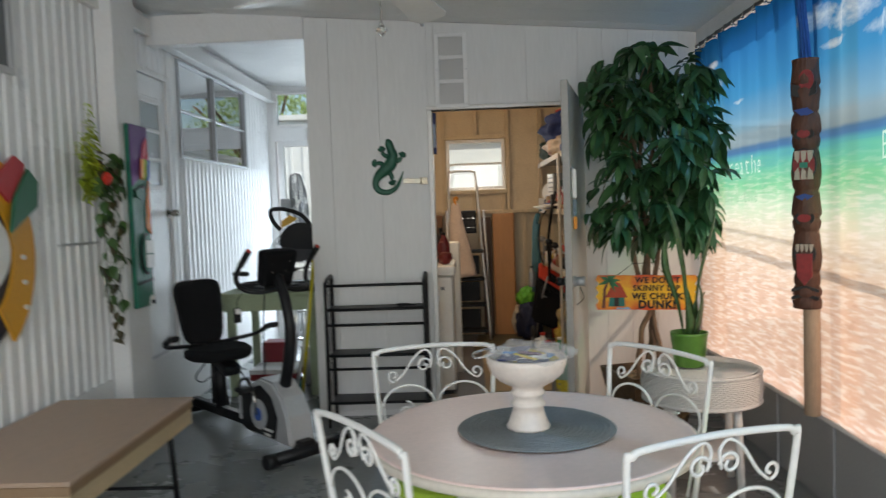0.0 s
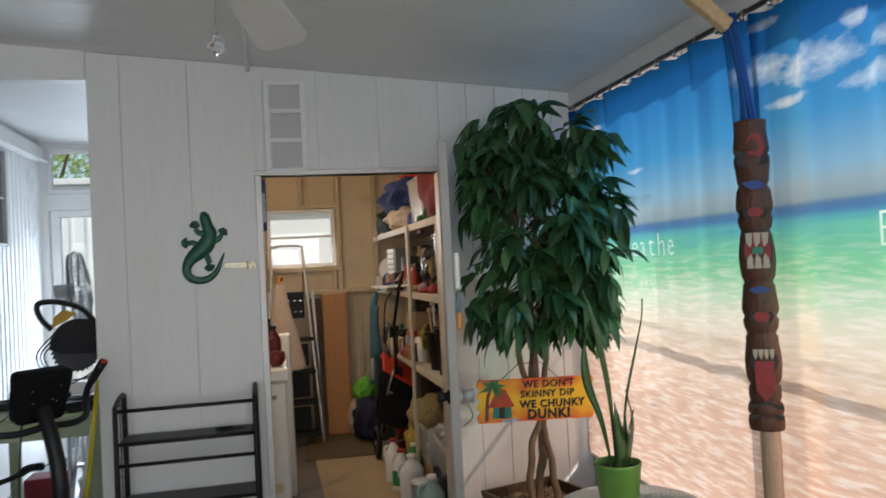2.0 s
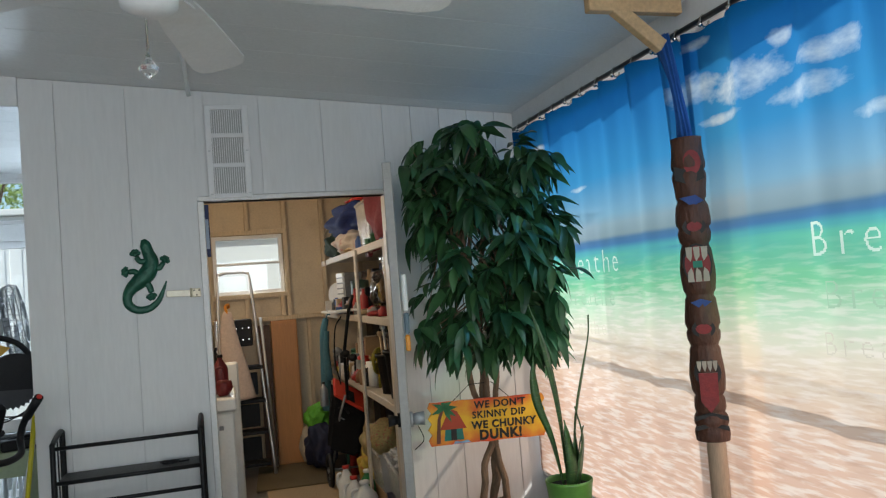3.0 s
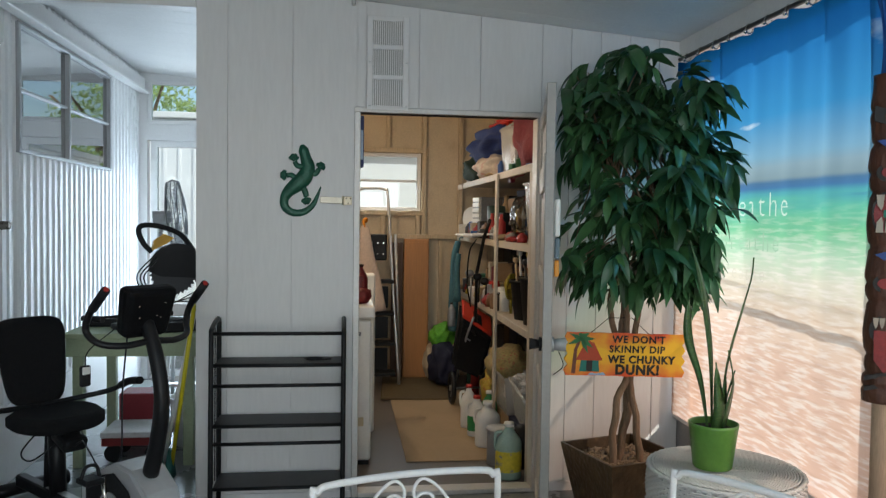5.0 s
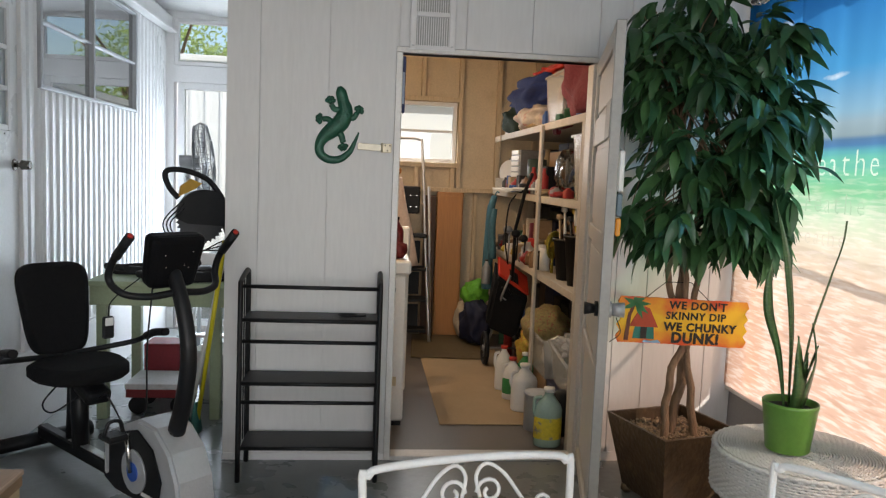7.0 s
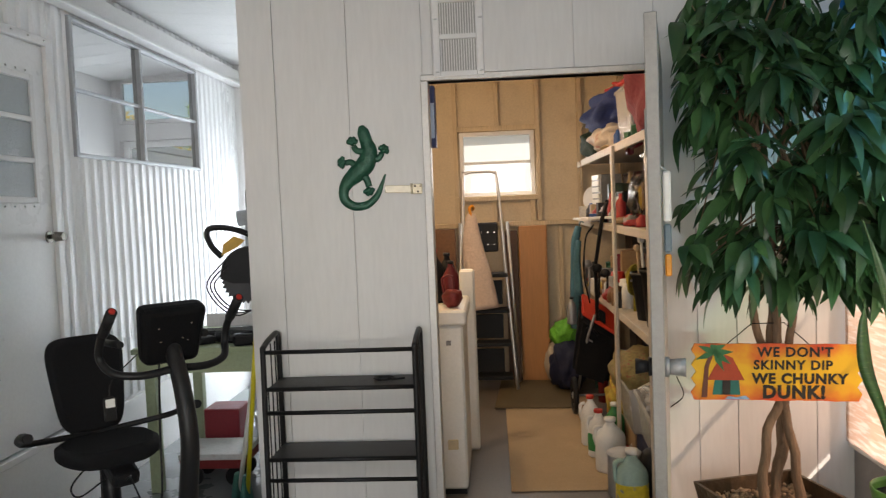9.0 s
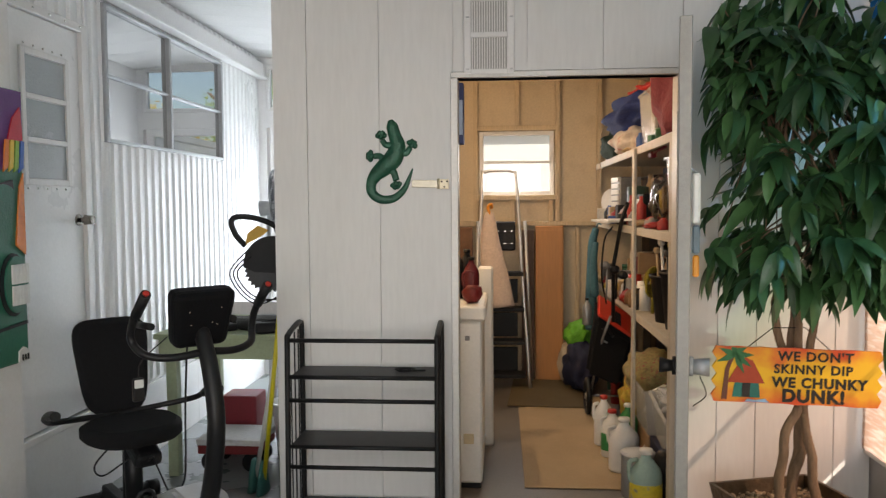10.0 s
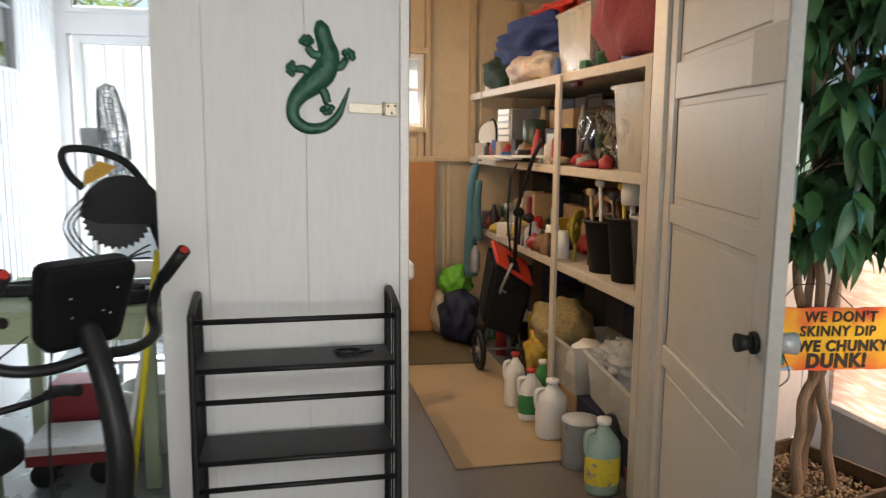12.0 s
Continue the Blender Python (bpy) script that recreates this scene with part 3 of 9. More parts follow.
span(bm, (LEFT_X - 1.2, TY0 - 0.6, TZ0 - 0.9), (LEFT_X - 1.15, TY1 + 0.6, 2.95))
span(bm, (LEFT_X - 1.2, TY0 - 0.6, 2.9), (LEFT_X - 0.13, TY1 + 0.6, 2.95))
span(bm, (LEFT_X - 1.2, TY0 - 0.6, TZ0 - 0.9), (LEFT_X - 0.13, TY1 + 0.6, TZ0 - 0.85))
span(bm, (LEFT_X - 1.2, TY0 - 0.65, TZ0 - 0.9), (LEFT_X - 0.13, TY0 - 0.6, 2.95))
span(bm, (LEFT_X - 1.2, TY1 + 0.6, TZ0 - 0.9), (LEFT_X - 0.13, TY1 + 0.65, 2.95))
setting("wall_trailer_inside", bm, mat("unlit_room_tone", (0.16, 0.155, 0.145), 0.8), "plain added shell behind the trailer window, coloured dark as an unlit room", "wall")
# corner of a small window high on the trailer wall
bm = bmx()
span(bm, (LEFT_X + 0.017, 2.75, 2.13), (LEFT_X + 0.04, 3.62, 2.165), 0.003)
span(bm, (LEFT_X + 0.017, 3.585, 2.165), (LEFT_X + 0.04, 3.62, 2.6), 0.003)
span(bm, (LEFT_X + 0.017, 2.75, 2.6), (LEFT_X + 0.04, 3.62, 2.635), 0.003)
span(bm, (LEFT_X + 0.017, 2.75, 2.165), (LEFT_X + 0.04, 2.785, 2.6), 0.003)
w2 = setting("window_small", bm, M_ALU, "small aluminium-framed screened window", "window")
bm = bmx()
span(bm, (LEFT_X + 0.018, 2.785, 2.165), (LEFT_X + 0.026, 3.585, 2.6))
part("pane", bm, mat("dark_screen", (0.16, 0.17, 0.18), 0.6), w2)

# right side: low wall, posts, outer rails; assumed rear wall with openings, unseen
bm = bmx()
span(bm, (RIGHT_X, REAR_Y, 0.0), (RIGHT_X + 0.10, WALL_Y + 0.01, 0.40), 0.003)
knee = setting("wall_knee", bm, M_KNEE, "low grey-painted wall under the curtains", "wall")
y = REAR_Y + 0.3
while y < WALL_Y:
    bm = bmx()
    span(bm, (RIGHT_X - 0.012, y, 0.0), (RIGHT_X - 0.001, y + 0.04, 0.395), 0.002)
    part("batten", bm, M_KNEE, knee)
    y += 0.62
bm = bmx()
span(bm, (RIGHT_X - 0.03, REAR_Y, 0.402), (RIGHT_X + 0.12, WALL_Y - 0.002, 0.43), 0.004)
setting("trim_knee_sill", bm, M_WHITE, "white painted sill on the low wall", "sill")
bm = bmx()
for y in (REAR_Y + 0.05, -0.6, 1.2, 3.42, 5.14):
    span(bm, (RIGHT_X + 0.02, y - 0.045, 0.432), (RIGHT_X + 0.10, y + 0.045, 2.45))
rail = [bm.verts.new((x, y, 1.004 + y * 0.0452 + dz)) for x in (RIGHT_X + 0.03, RIGHT_X + 0.045) for y in (REAR_Y, WALL_Y) for dz in (-0.012, 0.012)]
for q in ((0, 1, 3, 2), (4, 6, 7, 5), (0, 4, 5, 1), (2, 3, 7, 6), (1, 5, 7, 3), (0, 2, 6, 4)):
    bm.faces.new([rail[i] for i in q])
setting("trim_porch_frame", bm, M_WOODBRACE, "timber posts and mid rail outside the curtain", "porch frame")
bm = bmx()
span(bm, (RIGHT_X - 0.045, REAR_Y, 2.425), (RIGHT_X + 0.12, WALL_Y - 0.001, 2.545), 0.004)
setting("trim_wall_plate", bm, M_WHITE, "white beam above the curtain rod", "beam")
bm = bmx()
span(bm, (LEFT_X - 0.1, REAR_Y - 0.1, 0), (RIGHT_X + 0.12, REAR_Y, 0.75))
span(bm, (LEFT_X - 0.1, REAR_Y - 0.1, 2.42), (RIGHT_X + 0.12, REAR_Y, 2.95))
for x in (LEFT_X - 0.05, -0.95, 0.3, RIGHT_X + 0.05):
    span(bm, (x - 0.06, REAR_Y - 0.1, 0.75), (x + 0.06, REAR_Y, 2.42))
setting("wall_rear", bm, M_WHITE, "assumed white rear wall with openings, out of view", "wall")

# outdoors: ground, a white ribbed building behind, trees
bm = bmx()
bmesh.ops.create_grid(bm, x_segments=2, y_segments=2, size=300)
bmesh.ops.translate(bm, vec=(0, 0, -0.14), verts=bm.verts)
setting("ground", bm, mat("pale_sandy_ground", (0.42, 0.39, 0.33), 0.9, vary=0.3, grain=8, stain=0.4, bump=0.4), "pale sandy ground outside", "ground")


def outbuilding(x0, x1, y, h, label, ribbed=True):
    th = thing("ribbed_outbuilding", ((x0 + x1) / 2, y, -0.14), label, "outbuilding")
    bm2 = bmx()
    span(bm2, (x0, y + 0.03, -0.14), (x1, y + 3.0, h))
    body = part("wall", bm2, M_METALWALL, th)
    bm2 = bmx()
    x = x0
    while x < x1 and ribbed:
        span(bm2, (x, y + 0.016, -0.14), (x + 0.04, y + 0.029, h - 0.02))
        x += 0.20
    if ribbed:
        part("ribs", bm2, M_METALWALL, body, "upright ribs of the metal sheet", kind="stuff")
    else:
        bm2.free()
    bm2 = bmx()
    span(bm2, (x0 - 0.02, y - 0.08, h + 0.005), (x1 + 0.02, y + 3.2, h + 0.09), 0.01)
    part("roof", bm2, M_WHITE, th)


outbuilding(-6.0, -1.45, 12.0, 2.86, "white ribbed metal outbuilding behind the passage")
# sunlit white block added so the shed window panes look blown out
outbuilding(-0.55, 4.5, 9.7, 2.28, "plain white block added outside to whiten the shed window", False)


def garden_tree(x, y, h, r, seed, leafy):
    th = thing("garden_tree", (x, y, -0.14), "broad leafy garden tree beyond the outbuilding", "tree", "trees behind the porch")
    rg = random.Random(seed)
    bm2 = bmx()
    tube(bm2, curve([(x, y, -0.14), (x + 0.1, y, h * 0.3), (x - 0.1, y, h * 0.6)], 4), 0.2, 8, 0.1)
    for k in range(7):
        a = rg.uniform(0, 6.28)
        tube(bm2, curve([(x, y, h * rg.uniform(0.3, 0.55)), (x + 0.4 * r * math.cos(a), y + 0.4 * r * math.sin(a), h * 0.65), (x + 0.8 * r * math.cos(a), y + 0.8 * r * math.sin(a), h * 0.8)], 4), 0.07, 6, 0.02)
    part("trunk", bm2, M_BARK, th)
    verts, faces = [], []
    for k in range(5200):
        d = Vector((rg.gauss(0, 1), rg.gauss(0, 1), rg.gauss(0, 1))).normalized()
        lump = 0.75 + 0.5 * noise.noise(d * 2.2 + Vector((seed, 0, 0)))
        q = Vector((x, y, h * 0.62)) + Vector((d.x * r, d.y * r, d.z * h * 0.33)) * lump * rg.uniform(0.55, 1.0) ** 0.5
        s = rg.uniform(0.03, 0.075)
        e1 = Vector((rg.gauss(0, 1), rg.gauss(0, 1), rg.gauss(0, 1))).normalized()
        e2 = e1.orthogonal().normalized()
        n0 = len(verts)
        verts += [tuple(q - e1 * s - base_of(th)), tuple(q + e2 * s * 0.5 - base_of(th)), tuple(q + e1 * s - base_of(th)), tuple(q - e2 * s * 0.5 - base_of(th))]
        faces.append((n0, n0 + 1, n0 + 2, n0 + 3))
    me = bpy.data.meshes.new("crown")
    me.from_pydata(verts, [], faces)
    me.materials.append(leafy)
    o = new("crown", me)
    o.parent = th
    tagged(o, "", "", "", "stuff")



def thin_leaves(name, color):
    """Leaves seen against the light: half of it passes through them."""
    m = mat(name, color, 0.6, vary=0.45, grain=9, stain=1.1, bump=0)
    nt = m.node_tree
    t, mx = nt.nodes.new("ShaderNodeBsdfTranslucent"), nt.nodes.new("ShaderNodeMixShader")
    b = nt.nodes["Principled BSDF"]
    nt.links.new(b.inputs["Base Color"].links[0].from_socket, t.inputs[0])
    nt.links.new(b.outputs[0], mx.inputs[1])
    nt.links.new(t.outputs[0], mx.inputs[2])
    nt.links.new(mx.outputs[0], nt.nodes["Material Output"].inputs[0])
    return m


M_GARDEN = thin_leaves("garden_leaves", (0.36, 0.48, 0.15))
M_AUTUMN = thin_leaves("yellow_green_leaves", (0.70, 0.52, 0.12))
garden_tree(-4.9, 19.0, 5.6, 2.4, 1, M_GARDEN)
garden_tree(-1.9, 18.0, 4.4, 1.6, 2, M_AUTUMN)
garden_tree(0.9, 19.0, 5.2, 1.9, 3, M_GARDEN)
garden_tree(3.6, 17.5, 4.2, 1.9, 4, M_AUTUMN)

# ---- curtain with a beach print ----
SHEER = 0.30
# clouds of the print: place along the wall, height, half length, half height
CLOUDS = ((3.42, 2.20, 0.16, 0.060), (3.15, 2.16, 0.22, 0.070), (2.88, 2.06, 0.16, 0.045), (3.28, 2.065, 0.13, 0.022), (2.97, 2.255, 0.06, 0.035), (2.76, 2.155, 0.13, 0.045),
          (3.40, 2.36, 0.09, 0.022), (2.62, 1.94, 0.10, 0.025), (4.41, 1.967, 0.11, 0.015), (4.72, 2.11, 0.10, 0.045), (4.85, 2.25, 0.06, 0.03),
          (2.2, 2.25, 0.25, 0.06), (1.75, 2.08, 0.2, 0.04), (0.6, 2.2, 0.3, 0.06), (-0.3, 2.1, 0.25, 0.05), (-1.5, 2.22, 0.3, 0.06))


def curtain_print():
    """Thin cloth: bands of sand, sea, haze and sky by height, with waves and clouds; it lets light through."""
    m = bpy.data.materials.new("beach_print_cloth")
    m.use_nodes = True
    nt = m.node_tree
    N, L = nt.nodes, nt.links
    N.remove(N["Principled BSDF"])
    tc = N.new("ShaderNodeTexCoord")
    sep = N.new("ShaderNodeSeparateXYZ")
    L.new(tc.outputs["Object"], sep.inputs[0])
    wob = N.new("ShaderNodeTexNoise")
    wob.inputs["Scale"].default_value, wob.inputs["Detail"].default_value = 3.0, 4
    mpw = N.new("ShaderNodeMapping")
    mpw.inputs["Scale"].default_value = (0.2, 0.35, 5.0)
    L.new(tc.outputs["Object"], mpw.inputs[0])
    L.new(mpw.outputs[0], wob.inputs["Vector"])
    ma = N.new("ShaderNodeMath")
    ma.operation = "MULTIPLY_ADD"
    ma.inputs[1].default_value = 0.16
    L.new(wob.outputs[0], ma.inputs[0])
    L.new(sep.outputs[2], ma.inputs[2])
    # wobble fades out above the horizon
    horizon = N.new("ShaderNodeMath")
    horizon.operation = "LESS_THAN"
    horizon.inputs[1].default_value = 1.64
    L.new(sep.outputs[2], horizon.inputs[0])
    mixz = N.new("ShaderNodeMix")
    L.new(horizon.outputs[0], mixz.inputs["Factor"])
    off = N.new("ShaderNodeMath")
    off.operation = "ADD"
    off.inputs[1].default_value = 0.08
    L.new(sep.outputs[2], off.inputs[0])
    L.new(off.outputs[0], mixz.inputs["A"])
    L.new(ma.outputs[0], mixz.inputs["B"])
    mr = N.new("ShaderNodeMapRange")
    mr.inputs["From Min"].default_value, mr.inputs["From Max"].default_value = 0.48, 2.53
    L.new(mixz.outputs["Result"], mr.inputs[0])
    ramp = N.new("ShaderNodeValToRGB")
    stops = ((0.0, (0.66, 0.45, 0.35)), (0.25, (0.68, 0.49, 0.39)), (0.34, (0.74, 0.60, 0.49)), (0.42, (0.72, 0.70, 0.58)), (0.475, (0.52, 0.71, 0.54)),
             (0.53, (0.20, 0.57, 0.34)), (0.58, (0.13, 0.49, 0.38)), (0.610, (0.09, 0.37, 0.43)), (0.622, (0.065, 0.18, 0.38)), (0.634, (0.08, 0.18, 0.33)), (0.642, (0.22, 0.31, 0.36)),
             (0.668, (0.25, 0.36, 0.43)), (0.69, (0.20, 0.38, 0.52)), (0.78, (0.050, 0.27, 0.52)), (1.0, (0.004, 0.125, 0.40)))
    e = ramp.color_ramp.elements
    while len(e) < len(stops):
        e.new(0.5)
    for el, (p, c) in zip(e, stops):
        el.position, el.color = p, (*c, 1)
    L.new(mr.outputs[0], ramp.inputs[0])
    # clouds: flat-based heaps with ragged edges, each at its own place in the sky
    cl = N.new("ShaderNodeTexNoise")
    cl.inputs["Scale"].default_value, cl.inputs["Detail"].default_value, cl.inputs["Roughness"].default_value = 11.0, 5, 0.62
    mpc = N.new("ShaderNodeMapping")
    mpc.inputs["Scale"].default_value = (0.0, 1.0, 1.8)
    L.new(tc.outputs["Object"], mpc.inputs[0])
    L.new(mpc.outputs[0], cl.inputs["Vector"])

    def calc(op, a, b, c=None):
        n = N.new("ShaderNodeMath")
        n.operation = op
        for k, v in enumerate((a, b) if c is None else (a, b, c)):
            if isinstance(v, (int, float)):
                n.inputs[k].default_value = v
            else:
                L.new(v, n.inputs[k])
        return n.outputs[0]
    here = N.new("ShaderNodeSeparateXYZ")
    L.new(N.new("ShaderNodeNewGeometry").outputs["Position"], here.inputs[0])
    heap = None
    for cy, cz, ry, rz in CLOUDS:
        dy = calc("POWER", calc("MULTIPLY", calc("ADD", here.outputs[1], -cy), 1 / ry), 2)
        dz = calc("POWER", calc("MULTIPLY", calc("ADD", here.outputs[2], -cz), 1 / rz), 2)
        one = calc("SUBTRACT", 1.0, calc("ADD", dy, dz))
        heap = one if heap is None else calc("MAXIMUM", heap, one)
    ragged = calc("MULTIPLY_ADD", calc("ADD", cl.outputs[0], -0.5), 2.6, calc("MAXIMUM", heap, -1.2))
    cr = N.new("ShaderNodeMapRange")
    cr.inputs["From Min"].default_value, cr.inputs["From Max"].default_value = 0.0, 1.25
    L.new(ragged, cr.inputs[0])
    cm = N.new("ShaderNodeMath")
    cm.operation = "MULTIPLY"
    L.new(cr.outputs[0], cm.inputs[0])
    cm.inputs[1].default_value = 0.8
    mc = N.new("ShaderNodeMix")
    mc.data_type = "RGBA"
    L.new(cm.outputs[0], mc.inputs["Factor"])
    L.new(ramp.outputs[0], mc.inputs["A"])
    mc.inputs["B"].default_value = (0.58, 0.68, 0.74, 1)
    # foam and ripples on sand and water
    mpf = N.new("ShaderNodeMapping")
    mpf.inputs["Scale"].default_value = (0.3, 3.4, 27.0)
    L.new(tc.outputs["Object"], mpf.inputs[0])
    fo = N.new("ShaderNodeTexNoise")
    fo.inputs["Scale"].default_value, fo.inputs["Detail"].default_value = 2.2, 6
    L.new(mpf.outputs[0], fo.inputs["Vector"])
    fr = N.new("ShaderNodeMapRange")
    fr.inputs["From Min"].default_value, fr.inputs["From Max"].default_value = 0.47, 0.62
    fr.inputs["To Max"].default_value = 0.62
    L.new(fo.outputs[0], fr.inputs[0])
    fz = N.new("ShaderNodeMapRange")
    fz.inputs["From Min"].default_value, fz.inputs["From Max"].default_value = 1.62, 1.30
    L.new(sep.outputs[2], fz.inputs[0])
    fm = N.new("ShaderNodeMath")
    fm.operation = "MULTIPLY"
    L.new(fr.outputs[0], fm.inputs[0])
    L.new(fz.outputs[0], fm.inputs[1])
    mf = N.new("ShaderNodeMix")
    mf.data_type = "RGBA"
    L.new(fm.outputs[0], mf.inputs["Factor"])
    L.new(mc.outputs["Result"], mf.inputs["A"])
    mf.inputs["B"].default_value = (0.86, 0.82, 0.77, 1)
    # brown ripple lines in the sand
    mpr = N.new("ShaderNodeMapping")
    mpr.inputs["Scale"].default_value, mpr.inputs["Location"].default_value = (0.3, 3.2, 24.0), (3.0, 1.7, 0.4)
    L.new(tc.outputs["Object"], mpr.inputs[0])
    ri = N.new("ShaderNodeTexNoise")
    ri.inputs["Scale"].default_value, ri.inputs["Detail"].default_value, ri.inputs["Distortion"].default_value = 2.0, 6, 0.5
    L.new(mpr.outputs[0], ri.inputs["Vector"])
    rr = N.new("ShaderNodeMapRange")
    rr.inputs["From Min"].default_value, rr.inputs["From Max"].default_value, rr.inputs["To Max"].default_value = 0.52, 0.68, 0.38
    L.new(ri.outputs[0], rr.inputs[0])
    rz = N.new("ShaderNodeMapRange")
    rz.inputs["From Min"].default_value, rz.inputs["From Max"].default_value = 1.32, 1.10
    L.new(sep.outputs[2], rz.inputs[0])
    ms = N.new("ShaderNodeMix")
    ms.data_type = "RGBA"
    L.new(calc("MULTIPLY", rr.outputs[0], rz.outputs[0]), ms.inputs["Factor"])
    L.new(mf.outputs["Result"], ms.inputs["A"])
    ms.inputs["B"].default_value = (0.46, 0.29, 0.21, 1)
    d, t, mx = N.new("ShaderNodeBsdfDiffuse"), N.new("ShaderNodeBsdfTranslucent"), N.new("ShaderNodeMixShader")
    mx.inputs[0].default_value = 0.72
    L.new(ms.outputs["Result"], d.inputs[0])
    L.new(ms.outputs["Result"], t.inputs[0])
    L.new(d.outputs[0], mx.inputs[1])
    L.new(t.outputs[0], mx.inputs[2])
    sheer, through_it = N.new("ShaderNodeMixShader"), N.new("ShaderNodeBsdfTransparent")
    sheer.inputs[0].default_value = SHEER
    L.new(ms.outputs["Result"], through_it.inputs[0])
    L.new(mx.outputs[0], sheer.inputs[1])
    L.new(through_it.outputs[0], sheer.inputs[2])
    L.new(sheer.outputs[0], N["Material Output"].inputs[0])
    return m


M_CURTAIN = curtain_print()
CURTAIN_X = 1.555


def letter_test(text, size, y0, z0):
    """Whether a spot of the cloth lies inside a printed word that starts at y0 and runs towards -y."""
    cu = bpy.data.curves.new("word", "FONT")
    cu.body, cu.size, cu.space_character, cu.resolution_u, cu.offset = text, size, 1.3, 4, -0.0022
    ob = bpy.data.objects.new("word", cu)
    scene.collection.objects.link(ob)
    me = bpy.data.meshes.new_from_object(ob.evaluated_get(bpy.context.evaluated_depsgraph_get()))
    bpy.data.objects.remove(ob)
    bpy.data.curves.remove(cu)
    me.calc_loop_triangles()
    tris = [[me.vertices[i].co.xy for i in t.vertices] for t in me.loop_triangles]
    tris = [(a, b, c, min(a.x, b.x, c.x), max(a.x, b.x, c.x), min(a.y, b.y, c.y), max(a.y, b.y, c.y)) for a, b, c in tris]
    x_max = max(t[4] for t in tris)
    bpy.data.meshes.remove(me)

    def inside(y, z):
        px, py = y0 - y, z - z0
        if not (-0.001 <= px <= x_max and -0.02 <= py <= size):
            return False
        for a, b, c, x0, x1, w0, w1 in tris:
            if x0 <= px <= x1 and w0 <= py <= w1:
                d1 = (b.x - a.x) * (py - a.y) - (b.y - a.y) * (px - a.x)
                d2 = (c.x - b.x) * (py - b.y) - (c.y - b.y) * (px - b.x)
                d3 = (a.x - c.x) * (py - c.y) - (a.y - c.y) * (px - c.x)
                if (d1 >= 0 and d2 >= 0 and d3 >= 0) or (d1 <= 0 and d2 <= 0 and d3 <= 0):
                    return True
        return False
    return inside


def plain_cloth(name, color):
    m = bpy.data.materials.new(name)
    m.use_nodes = True
    nt = m.node_tree
    nt.nodes.remove(nt.nodes["Principled BSDF"])
    d, t, mx = nt.nodes.new("ShaderNodeBsdfDiffuse"), nt.nodes.new("ShaderNodeBsdfTranslucent"), nt.nodes.new("ShaderNodeMixShader")
    d.inputs[0].default_value = t.inputs[0].default_value = (*color, 1)
    mx.inputs[0].default_value = 0.72
    nt.links.new(d.outputs[0], mx.inputs[1])
    nt.links.new(t.outputs[0], mx.inputs[2])
    sheer, through_it = nt.nodes.new("ShaderNodeMixShader"), nt.nodes.new("ShaderNodeBsdfTransparent")
    sheer.inputs[0].default_value, through_it.inputs[0].default_value = SHEER, (*color, 1)
    nt.links.new(mx.outputs[0], sheer.inputs[1])
    nt.links.new(through_it.outputs[0], sheer.inputs[2])
    nt.links.new(sheer.outputs[0], nt.nodes["Material Output"].inputs[0])
    return m


M_UNPRINTED = plain_cloth("unprinted_white_cloth", (0.54, 0.74, 0.68))
M_PINKPRINT = plain_cloth("pale_pink_cloth", (0.36, 0.57, 0.42))
M_SANDPRINT = plain_cloth("pale_print_cloth", (0.63, 0.61, 0.52))


